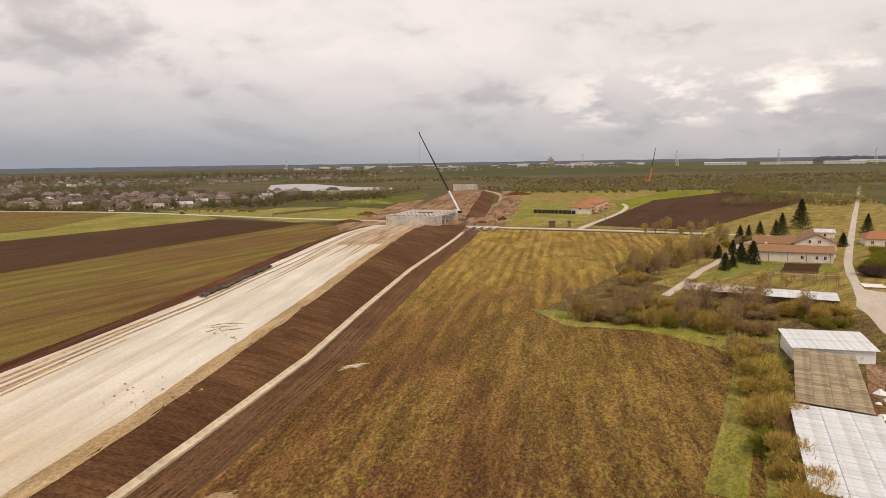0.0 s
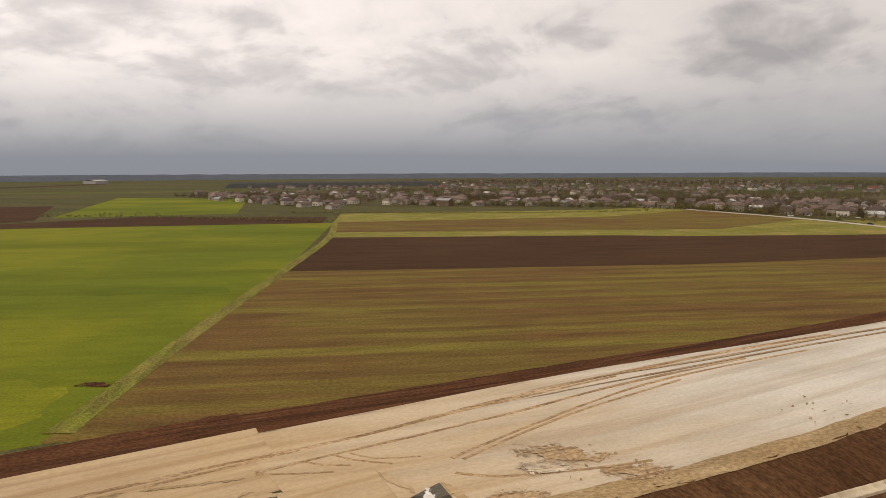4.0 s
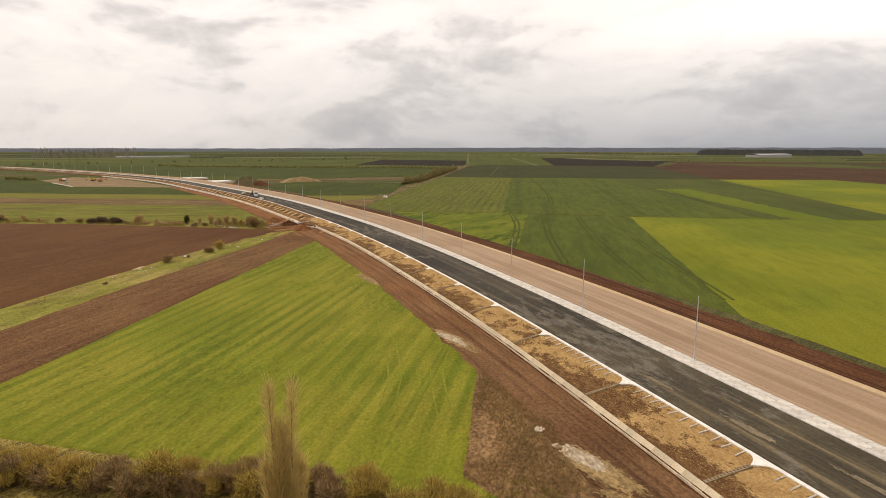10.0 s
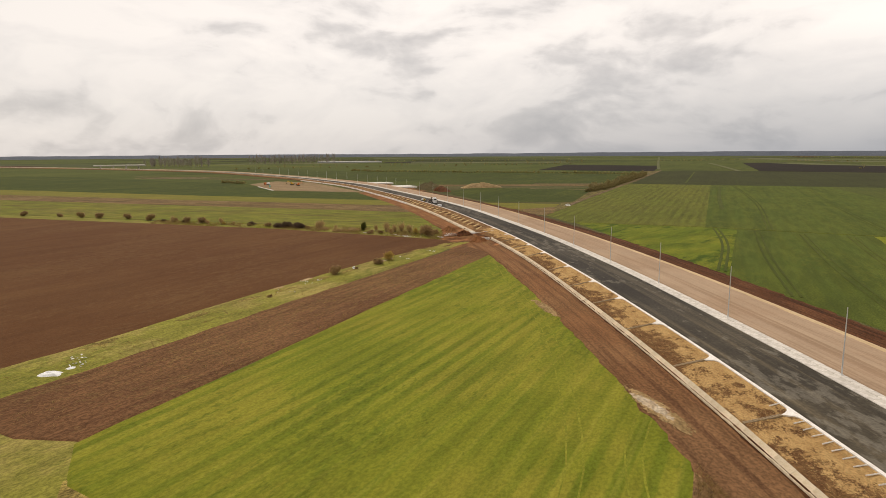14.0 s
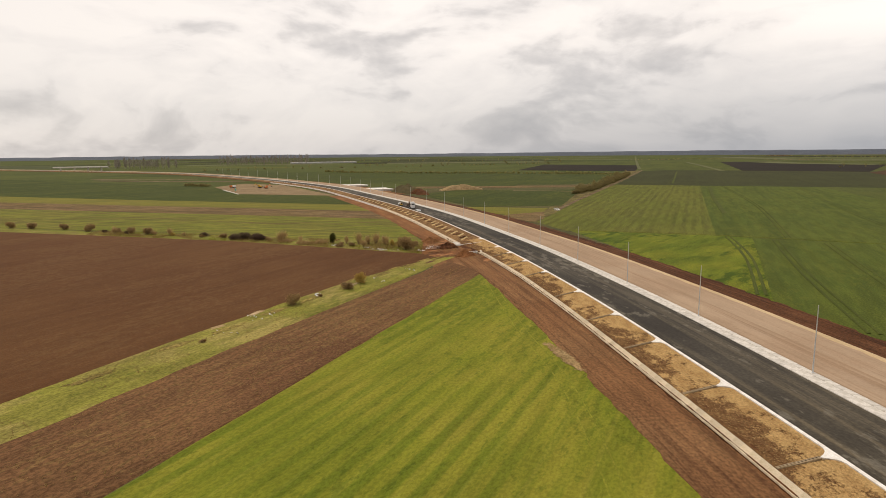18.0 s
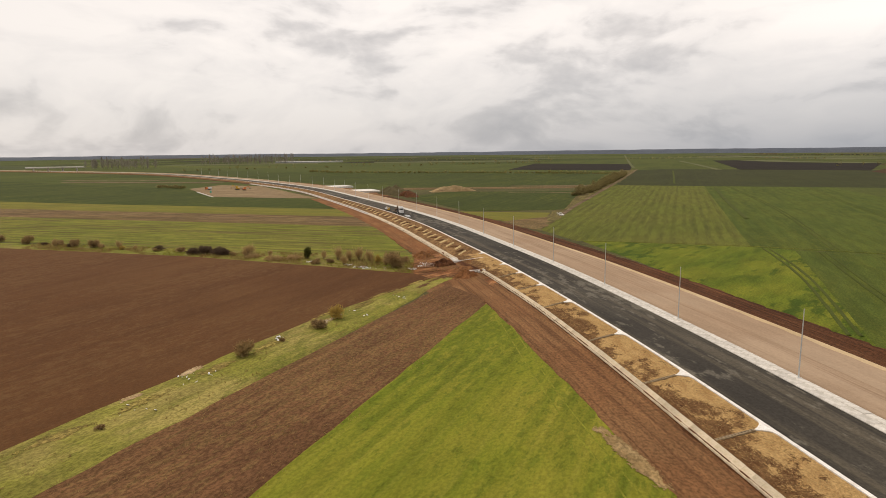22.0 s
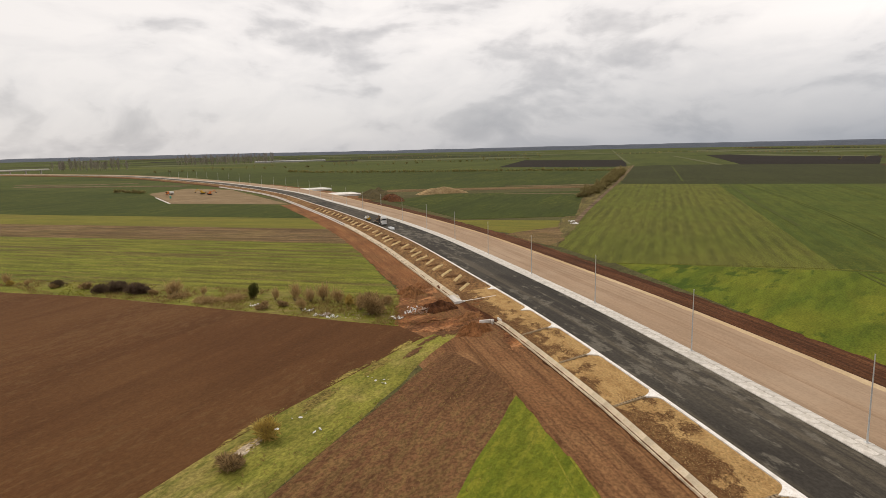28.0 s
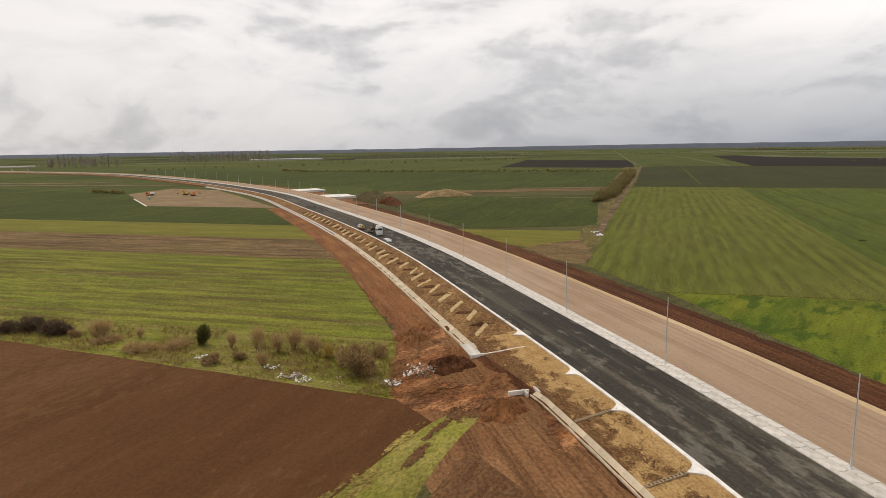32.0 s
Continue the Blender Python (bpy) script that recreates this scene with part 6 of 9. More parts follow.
TREE = [make_tree(11, 8.6, 3.4, 2300, M["twig_brown"], "bare young tree with grey-brown twigs"), make_tree(12, 9.5, 3.8, 3800, M["twig_olive"], "budding tree with yellowish twigs"),
        make_tree(13, 7.0, 3.1, 3000, M["leaf_spring"], "small tree in fresh spring leaf"), make_tree(14, 18.0, 4.2, 3200, M["twig_brown"], "tall bare roadside tree", 1.5, 0.04, 0.3)]
CONIF = [make_conifer(21, 12.0, 3.6, 5200, "dark green spruce in the garden"), make_conifer(22, 6.0, 2.2, 2600, "young dark green conifer in the garden")]
USED = set()
PR = random.Random(17)


def plant(proto, x, y, scale=1.0, z=0.05, group="", label=""):
    m = pose(x, y, z, 0, 0, PR.uniform(0, 360)) @ Matrix.Diagonal((scale * PR.uniform(.9, 1.1), scale * PR.uniform(.9, 1.1), scale * PR.uniform(.88, 1.12), 1))
    if proto.name not in USED:
        USED.add(proto.name)
        ob = proto
        ob.matrix_basis = m
    else:
        ob = copy_thing(proto, m)
        ob.matrix_basis = m
    return tagged(ob, label, group=group)


def crown_of(proto):
    me = next(c for c in proto.children if c.name.startswith("crown")).data
    v = np.empty(len(me.vertices) * 3, np.float32)
    me.vertices.foreach_get("co", v)
    return v.reshape(-1, 3, 3), me.materials[0]


def thicket(protos, line, step, side, scale, group, skip=0.0, keep=135, name="thicket"):
    """Distant trees and scrub along a line, joined by their kind of foliage."""
    lots = {}
    for a, b in zip(line, line[1:]):
        a, b = Vector(a), Vector(b)
        nrm = Vector((-(b - a).y, (b - a).x)).normalized()
        k = max(1, int((b - a).length / step))
        for j in range(k):
            if PR.random() < skip:
                continue
            p = a.lerp(b, (j + PR.random()) / k) + nrm * PR.uniform(-side, side)
            tri, mat = crown_of(PR.choice(protos))
            sel = tri[np.random.default_rng(PR.randrange(10 ** 6)).choice(len(tri), min(keep, len(tri)), False)]
            mid = sel.mean(1, keepdims=True)
            th, sc = PR.uniform(0, 6.28), PR.uniform(*scale)
            out2 = mid + (sel - mid) * np.array([3.8, 3.8, 1.6])
            out2[..., 2] = out2[..., 2] * 0.95 - 0.3
            ct, st = math.cos(th), math.sin(th)
            q = out2.copy()
            q[..., 0], q[..., 1] = out2[..., 0] * ct - out2[..., 1] * st, out2[..., 0] * st + out2[..., 1] * ct
            q *= sc
            q[..., 2] = np.maximum(q[..., 2], 0.02)
            q += np.array([p.x, p.y, 0.0])
            h = float(q[..., 2].max())
            w = 0.02 * h + 0.04
            trunk = np.array([[[p.x - w, p.y, 0], [p.x + w, p.y, 0], [p.x, p.y, h * .9]], [[p.x, p.y - w, 0], [p.x, p.y + w, 0], [p.x, p.y, h * .9]]])
            mat = M["leaf_spring"] if mat is M["leaf_spring"] else M["twig_grey"] if protos == [TREE[3]] else M["twig_village"] if "village" in group else M["twig_far"]
            lots.setdefault(mat.name, [mat, []])[1].extend((q, trunk))
    for mat, lot in lots.values():
        ob = new(name, sliver_mesh(name, np.concatenate(lot).reshape(-1, 3), mat))
        tagged(ob, group + " seen far off across the fields", "trees", kind="stuff")


def row(protos, line, step, side, scale=(0.7, 1.15), group="", skip=0.0):
    """Plants along a line of points, strewn to both sides."""
    for a, b in zip(line, line[1:]):
        a, b = Vector(a), Vector(b)
        k = max(1, int((b - a).length / step))
        nrm = Vector((-(b - a).y, (b - a).x)).normalized()
        for j in range(k):
            if PR.random() < skip:
                continue
            p = a.lerp(b, (j + PR.random()) / k) + nrm * PR.uniform(-side, side)
            plant(PR.choice(protos), p.x, p.y, PR.uniform(*scale), group=group)


B, T, C = BUSH, TREE, CONIF
plant_poplar = make_poplar(31, 17.5)
plant_poplar.matrix_basis = pose(-12.6, -57.6, 0.0, 0, 0, 0)
# hedge below the camera
row([B[1], B[1], B[3], B[2], B[0]], [(-33, -53), (-27, -61), (-18, -68), (-5, -75), (6, -80), (20, -86), (40, -84)], 1.0, 2.2, (0.6, 1.0), "hedge by the poplar")
plant(B[0], -38, -54, 0.75, group="hedge by the poplar")
# scrub belts by the sheds and gardens
row([B[1], B[1], T[0], B[2], B[5]], [(31, 152), (42, 150), (53, 146), (60, 141), (70, 136)], 1.25, 3.5, (0.7, 1.1), "scrub by the sheds")
row([B[0], B[2], B[1], B[5], B[0]], [(62, 128), (56, 112), (50, 97), (43, 78), (38.5, 58), (37, 48)], 1.5, 2.2, (0.65, 1.1), "shrubs along the sheds")
row([B[1], B[0], B[2], B[1]], [(42, 160), (56, 162), (70, 156), (84, 150), (92, 146)], 1.5, 4.5, (0.55, 0.95), "scrub by the sheds")
for x, y, sc in ((62.5, 158.2, 1.05), (66.3, 157.9, .95), (73.2, 155.1, 1.1), (79, 157.1, 1.05), (41.7, 150.7, .9), (35.5, 152, .75), (71, 210, .95), (50, 158, .8), (86, 150, .8)):
    plant(T[0], x, y, sc, group="bare trees by the sheds")
row([T[0], T[0], T[1], B[1]], [(60, 208), (72, 220), (84, 230), (97, 244), (110, 268)], 1.5, 5.5, (0.7, 1.0), "trees along the drive")
row([B[1], B[0], B[3]], [(46, 168), (52, 184), (58, 200), (66, 214)], 2.0, 4.0, (0.7, 1.1), "scrub by the field")
row([B[2], B[0], B[5]], [(84, 154), (94, 157), (92, 148), (84, 139)], 2.0, 3.0, (0.6, 0.95), "shrubs by the road")
row([B[0], B[4], T[1]], [(74, 192), (84, 184), (100, 184)], 5.0, 2.0, (0.4, 0.6), "garden shrubs")
row([T[2], B[5], B[0]], [(108, 272), (125, 285), (150, 300)], 5.0, 5.0, (0.6, 1.0), "garden trees")
row([T[0], B[0], T[1]], [(100, 325), (125, 318), (131, 300), (120, 270)], 5.0, 6.0, (0.5, 0.9), "trees by the lane")
for x, y, k, sc in ((130, 281, 0, .75), (149, 302, 0, .72), (163, 309, 0, .95), (187, 336, 0, 1.4), (158, 305, 0, .7), (104, 242, 1, 1.0), (95.5, 216.5, 1, 1.05), (109, 234, 1, 1.2), (111, 229, 1, 1.4), (113, 250, 1, 1.05), (101, 223, 1, .8), (207, 313, 0, .8), (168, 269, 1, 1.1), (138, 290, 0, .6)):
    plant(C[k], x, y, sc * (1.05 if k == 0 else 0.9), group="garden conifers")
for x, y in ((142, 206), (147, 213), (154, 222), (159, 232), (150, 218), (164, 240), (141, 210)):
    plant(B[5], x, y, 1.55, group="shrubs by the road")
for x, y, sc in ((135.1, 204.0, 1.3), (135.9, 200.9, 1.5), (139.6, 202.6, 1.3)):
    plant(B[7], x, y, sc, group="shrubs by the road")
# scrub and woods beyond the lane
thicket([B[0], T[1], B[5], T[0]], [(77, 767), (140, 746), (212, 722), (330, 760), (420, 800)], 2.4, 26.0, (0.8, 1.3), "scrub beyond the fields")
thicket([T[1], B[2], T[0]], [(225, 520), (310, 500), (330, 560), (300, 620), (320, 700), (420, 720)], 0.8, 26.0, (0.55, 0.95), "thicket by the ploughed field")
thicket([T[0], T[1]], [(325, 520), (420, 660), (520, 800)], 9.0, 14.0, (0.7, 1.1), "trees along the straight road")
thicket([T[0], T[1], B[1]], [(-260, 760), (-195, 735), (-105, 715), (-70, 790), (-45, 900)], 1.3, 18.0, (0.6, 1.0), "willows by the lake")
thicket([B[2], B[1], T[0], B[0]], [(60, 800), (180, 860), (340, 900), (560, 930), (800, 900)], 0.6, 85.0, (0.5, 0.95), "far scrub")
thicket([B[2], B[1], B[0]], [(80, 1050), (300, 1100), (600, 1150), (1000, 1100)], 0.9, 140.0, (0.7, 1.1), "far scrub")
thicket([B[2], B[1], B[0]], [(-300, 1300), (-100, 1250), (150, 1350)], 1.5, 90.0, (0.8, 1.3), "far scrub")
# the grassy strip with bushes, and the verge
for x, y, k, sc in ((44.3, -360.4, 7, 0.9), (39.5, -359.3, 7, 1.1), (33.7, -355.2, 7, 0.9), (31.2, -355.1, 7, 0.7), (21.5, -349.5, 6, 1.15), (22.7, -350.1, 6, 0.9), (20.4, -347.8, 8, 0.8), (11.9, -340.4, 8, 1.0), (5.3, -341.0, 8, 0.85), (-0.2, -341.1, 9, 1.0), (-11.1, -335.8, 6, 1.0), (-8.5, -330.8, 3, 0.8), (-3.6, -328.8, 3, 0.9), (-13.2, -325.3, 6, 0.7), (-18.4, -334.0, 6, 1.1), (-24.7, -327.9, 4, 0.8), (-15.2, -333.8, 6, 0.9), (-29.8, -318.3, 1, 1.3), (-27.5, -322.1, 6, 0.8), (-34, -327, 3, 0.8), (-6, -338, 6, 0.7), (-22, -331, 6, 0.9), (14, -349, 6, 0.6), (28, -353, 3, 0.7),
                    (89, -386, 1, .9), (98, -390, 1, .85), (107, -397, 3, 1.0), (122, -403, 1, .95), (139, -414, 1, .8), (157, -420, 1, .9), (86, -385, 3, .8), (60, -370, 3, .7), (50, -366, 3, .9), (75, -377, 4, .6), (170, -425, 1, .8), (185, -432, 3, .9), (210, -440, 1, .8),
                    (-9, -247, 3, .95), (-12.5, -254.5, 4, .95), (4, -230, 1, .75), (19, -199, 3, .4), (-2, -238, 3, .35)):
    plant(B[k], x, y, sc * 1.25, group="bushes between the fields")
row([B[1], B[3], B[7], B[6]], [(50, -365), (80, -380), (120, -400)], 6.0, 2.4, (0.5, 1.15), "bushes between the fields", 0.3)
# rows and single trees in the western fields
thicket([B[1], B[1], B[7], T[0]], [(-198.6, -613.0), (-227.1, -663.3), (-301.1, -800.3), (-399.8, -988.1)], 2.6, 5.0, (0.8, 1.3), "brown field hedge", 0.0, 300)
thicket([B[1], B[0], T[0]], [(-472, 222), (-540, 175), (-640, 110), (-714, 32)], 3.0, 4.0, (0.35, 0.7), "field hedge")
thicket([B[1], B[3]], [(-655, -98), (-640, -60), (-560, -100), (-680, -20)], 6.0, 10.0, (0.8, 1.3), "scrub at the field end")
thicket([B[1], B[0]], [(-620, 240), (-520, 330), (-450, 430), (-410, 530)], 2.2, 5.0, (0.3, 0.55), "bushes in the fallow")
plant(T[0], -325, -12, 1.0, group="", label="lone bare tree in the wheat")
plant(B[1], -483, -291, 1.3, label="lone bare bush in the wheat")
thicket([B[1], B[0]], [(-1101, -365), (-1190, -280)], 12.0, 6.0, (0.9, 1.5), "field hedge")
# far lines of trees to the south


def tall_row(name, a, b, n, h, seed, label):
    """A far row of tall bare poplars: upright twigs round thin trunks."""
    rng, v = np.random.default_rng(seed), []
    for k in range(n):
        f = (k + rng.random()) / n
        base = np.array([a[0] + (b[0] - a[0]) * f + rng.normal() * 6, a[1] + (b[1] - a[1]) * f + rng.normal() * 10, 0.0])
        hh, wd, m = h * rng.uniform(0.7, 1.1), rng.uniform(3.4, 5.8), 190
        q = rng.random(m) ** 0.8
        off = rng.normal(size=(m, 2)) * (wd * 0.55 * np.sin(np.pi * (0.12 + 0.85 * q)))[:, None]
        c = base + np.c_[off, hh * (0.12 + 0.80 * q)]
        d = np.c_[off * 0.35, rng.uniform(1.6, 4.2, m)]
        sd = rng.normal(size=(m, 3)) * 0.17
        sd[:, 2] = 0
        v.append(np.stack([c - sd, c + sd, c + d], 1).reshape(-1, 3))
        for ax in ((0.45, 0, 0), (0, 0.45, 0)):
            v.append(np.array([base - ax, base + ax, base + (0, 0, hh * 0.95)]))
    tagged(new(name, sliver_mesh(name, np.concatenate(v), M["twig_grey"])), label, "trees", kind="stuff")


tall_row("poplar_row", (636, -1821), (469, -1766), 40, 27, 5, "row of tall bare poplars along the far road")
tall_row("poplar_row", (424, -2112), (166, -2161), 52, 31, 6, "row of tall bare poplars in the plain")
thicket([B[1], B[0], B[2]], [(63, -1323), (5, -1242), (-64, -1205), (-150, -1162), (-300, -1100), (-420, -1010)], 3.0, 5.0, (0.7, 1.2), "far hedge", 0.15)
thicket([B[1], T[0]], [(330, -1480), (100, -1600), (-200, -1700), (-600, -1900)], 14.0, 20.0, (0.9, 1.6), "far hedge", 0.3)
thicket([T[0], T[1], B[1]], [(-700, -2300), (-100, -2500), (500, -2600)], 22.0, 60.0, (1.0, 1.6), "far hedge", 0.2)
thicket([T[0], B[1]], [(-900, -1250), (-1300, -1300), (-1800, -900), (-1900, -300)], 24.0, 30.0, (1.0, 1.6), "far hedge", 0.3)
thicket([B[1], B[0]], [(-1176.2, -2434.2), (-1346.0, -2306.3)], 10, 14.0, (1.0, 1.7), "far hedge", 0.1, 90)
thicket([B[1], B[0]], [(-1345.7, -2116.4), (-1398.4, -1863.0)], 10, 14.0, (1.0, 1.7), "far hedge", 0.1, 90)
thicket([B[1], B[0]], [(-965.8, -2279.2), (-1108.6, -2203.3)], 10, 14.0, (1.0, 1.7), "far hedge", 0.1, 90)
thicket([B[1], B[0]], [(-2001.2, -3206.1), (-1995.8, -2270.9)], 16, 30.0, (1.0, 1.7), "far hedge", 0.1, 90)
thicket([B[1], B[0]], [(197.3, -843.2), (192.1, -841.2), (189.0, -845.6), (166.4, -825.9), (160.4, -823.6)], 2.0, 4.0, (0.9, 1.3), "far hedge", 0.1, 90)

# ---- grass and stalks too fine to count ----
M["straw"] = leaf_mat("dry_grass_blades", (0.360, 0.250, 0.100), (0.170, 0.110, 0.045), (0.290, 0.205, 0.075))
M["blade"] = leaf_mat("green_grass_blades", (0.300, 0.280, 0.046), (0.160, 0.165, 0.026), (0.245, 0.210, 0.040))


def tufts(name, poly, n, mat, label, size=0.3, wide=0.05, z=0.15, seed=0, clump=0.5, per=4):
    rng = np.random.default_rng(seed)
    P = np.array(poly, float)
    lo, hi = P.min(0), P.max(0)
    pts = rng.uniform(lo, hi, (n * 6, 2))
    inside = np.zeros(len(pts), bool)
    for (x0, y0), (x1, y1) in zip(P, np.roll(P, -1, 0)):
        c = ((y0 > pts[:, 1]) != (y1 > pts[:, 1]))
        with np.errstate(divide="ignore", invalid="ignore"):
            inside ^= c & (pts[:, 0] < (x1 - x0) * (pts[:, 1] - y0) / (y1 - y0) + x0)
    pts = pts[inside]
    keep = np.array([noise.noise(Vector((x * .09, y * .05, seed))) for x, y in pts]) > (clump - .5) * .6
    pts = pts[keep][:n]
    c = np.repeat(np.c_[pts, np.full(len(pts), z)], per, 0)
    m = len(c)
    c[:, :2] += rng.normal(size=(m, 2)) * size * .5
    d = rng.normal(size=(m, 3)) * .7
    d[:, 2] = rng.uniform(.5, 1.2, m)
    d *= size * rng.uniform(.5, 1.5, (m, 1))
    sd = rng.normal(size=(m, 3)) * wide
    sd[:, 2] = 0
    v = np.stack([c - sd, c + sd, c + d], 1).reshape(-1, 3)
    tagged(new(name, sliver_mesh(name, v, mat)), label, "grass", kind="stuff")


WEED_AREA = [(-30, 62), (-22, 110), (-8, 200), (10, 300), (22, 352), (120, 316), (96, 255), (58, 212), (27, 148), (55, 133), (56, 118), (34, 66), (20, 30), (-30, 30)]
tufts("weeds", WEED_AREA, 9000, M["straw"], "dry weeds scattered over the stubble", .32, .05, .16, 1, .5)
tufts("weeds_green", WEED_AREA, 5000, M["blade"], "green weeds scattered over the stubble", .28, .06, .16, 2, .6)
tufts("verge_grass", [(-43, -287), (-40, -294), (26, -197), (49, -157), (104, -72), (92, -60), (42, -141), (14, -191)], 3500, M["straw"], "dry grass tufts on the verge", .3, .04, .14, 3, .5)
tufts("strip_grass", [(-35, -306), (43, -354), (118, -388), (118, -404), (48, -374), (-38, -334)], 4500, M["straw"], "tall dry grass among the bushes", .75, .05, .14, 4, .5)
tufts("strip_green", [(-35, -306), (43, -354), (118, -388), (118, -404), (48, -374), (-38, -334)], 3500, M["blade"], "rank green grass among the bushes", .4, .06, .14, 14, .5)
tufts("clay_weeds", [(-64, -300), (-53, -290), (-34, -306), (-36, -322), (-44, -345)], 500, M["straw"], "torn roots and dry stalks on the clay", .35, .03, .2, 15, .5)
tufts("strip_weeds", [(-50, -257), (-43, -287), (14, -191), (42, -141), (51, -125), (29, -114)], 1800, M["straw"], "thin dry weeds on the ploughed strip", .25, .04, .13, 5, .6)
tufts("hedge_green", [(-46, -48), (-40, -66), (-34, -60), (-30, -52), (-36, -44)], 900, M["blade"], "patch of fresh green grass by the hedge", .35, .06, .06, 17, .4)
tufts("dry_stalks", [(-48, -66), (-50.5, -76), (-50.5, -100), (-34, -67), (-38, -54), (-42, -50)], 4200, M["straw"], "standing dry brown stalks", .4, .025, .15, 6, .3)
tufts("hedge_grass", [(-41, -50), (-33, -66), (2, -88), (40, -86), (60, -73), (30, -40), (0, -45), (-36, -40)], 3500, M["straw"], "rough grass along the hedge", .4, .04, .05, 7, .4)

# ---- buildings ----
M["plaster"] = plain_mat("white_plaster", (0.66, 0.60, 0.50), (0.56, 0.49, 0.40), 0.5, 0.9, vary=0.10)
M["plaster_grey"] = plain_mat("greyish_plaster", (0.40, 0.35, 0.30), (0.28, 0.24, 0.20), 0.5, 0.9, vary=0.35)
M["tile"] = plain_mat("orange_roof_tiles", (0.36, 0.155, 0.065), (0.27, 0.115, 0.055), 0.8, 0.85, vary=0.15, stretch=(1, 4, 4), bump=0.3)
M["tile_brown"] = plain_mat("brown_roof_tiles", (0.245, 0.130, 0.062), (0.200, 0.105, 0.052), 0.8, 0.85, vary=0.14, stretch=(1, 4, 4), bump=0.3)
M["roof_far"] = plain_mat("weathered_roofing", (0.15, 0.098, 0.078), (0.11, 0.080, 0.068), 0.5, 0.85, vary=0.5)
M["roof_pale"] = plain_mat("pale_sheet_roofing", (0.42, 0.41, 0.40), (0.32, 0.30, 0.29), 0.5, 0.6, vary=0.3)
M["sheet"] = plain_mat("zinc_roof_sheets", (0.62, 0.64, 0.66), (0.52, 0.52, 0.50), 0.25, 0.55, metal=0.15, vary=0.08, stretch=(1, 3, 1))
M["fibre"] = plain_mat("old_fibre_cement", (0.310, 0.245, 0.155), (0.190, 0.142, 0.082), 0.8, 0.95, vary=0.24, bump=0.4)
M["rust"] = plain_mat("rusted_sheet", (0.42, 0.36, 0.31), (0.24, 0.12, 0.06), 0.35, 0.75, vary=0.1)
M["dark_glass"] = plain_mat("dark_window_glass", (0.03, 0.033, 0.036), None, 1.0, 0.12, spec=0.6, bump=0)
M["wood"] = plain_mat("weathered_wood", (0.17, 0.115, 0.07), (0.12, 0.08, 0.05), 1.5, 0.9, vary=0.15)
M["dark"] = plain_mat("black_rubber", (0.022, 0.022, 0.022), None, 1.5, 0.8, vary=0.2)
M["white"] = plain_mat("white_paint", (0.75, 0.75, 0.73), (0.66, 0.65, 0.62), 0.6, 0.5)
M["orange"] = plain_mat("orange_machine_paint", (0.62, 0.19, 0.04), (0.48, 0.14, 0.03), 1.0, 0.5)
M["yellow"] = plain_mat("yellow_machine_paint", (0.62, 0.38, 0.03), (0.48, 0.28, 0.03), 1.0, 0.5)
M["girder"] = plain_mat("precast_girder", (0.47, 0.43, 0.37), (0.36, 0.32, 0.26), 0.4, 0.9, vary=0.12)


def roof_bm(w, d, h0, rise, over=0.4, thick=0.18, hip=0.0):
    """A pitched roof with its ridge along x, of real thickness; hip: how far the ridge ends draw in."""
    bm = bmesh.new()
    W, D = w / 2 + over, d / 2 + over
    drop = rise * over / (d / 2)
    lowz, top = h0 - drop, h0 + rise
    for dz in (0.0, thick):
        bm.verts.new((-W, -D, lowz + dz)), bm.verts.new((W, -D, lowz + dz)), bm.verts.new((W - hip, 0, top + dz)), bm.verts.new((-W + hip, 0, top + dz)), bm.verts.new((W, D, lowz + dz)), bm.verts.new((-W, D, lowz + dz))
    bm.verts.ensure_lookup_table()
    v = bm.verts
    for o, flip in ((0, True), (6, False)):
        fs = [(0, 1, 2, 3), (2, 4, 5, 3)] + ([(1, 4, 2), (5, 0, 3)] if hip else [])
        for f in fs:
            f = [v[o + k] for k in f]
            bm.faces.new(f[::-1] if flip else f)
    loop = (0, 1, 4, 5) if hip else (0, 1, 2, 4, 5, 3)
    for a, b in zip(loop, loop[1:] + loop[:1]):
        bm.faces.new((v[a], v[b], v[b + 6], v[a + 6]))
    return bm


def gable_bm(w, d, h, rise):
    """Walls with gable ends, ridge along x, open to the ground below."""
    bm = bmesh.new()
    P = [(-w / 2, -d / 2), (w / 2, -d / 2), (w / 2, d / 2), (-w / 2, d / 2)]
    lo = [bm.verts.new((x, y, -0.2)) for x, y in P]
    hi = [bm.verts.new((x, y, h)) for x, y in P]
    r0, r1 = bm.verts.new((-w / 2, 0, h + rise)), bm.verts.new((w / 2, 0, h + rise))
    bm.faces.new((lo[0], lo[1], hi[1], hi[0])), bm.faces.new((lo[2], lo[3], hi[3], hi[2]))
    bm.faces.new((lo[1], lo[2], hi[2], r1, hi[1])), bm.faces.new((lo[3], lo[0], hi[0], r0, hi[3]))
    bm.faces.new(lo[::-1]), bm.faces.new((hi[0], hi[1], r1, r0)), bm.faces.new((hi[2], hi[3], r0, r1))
    return bm


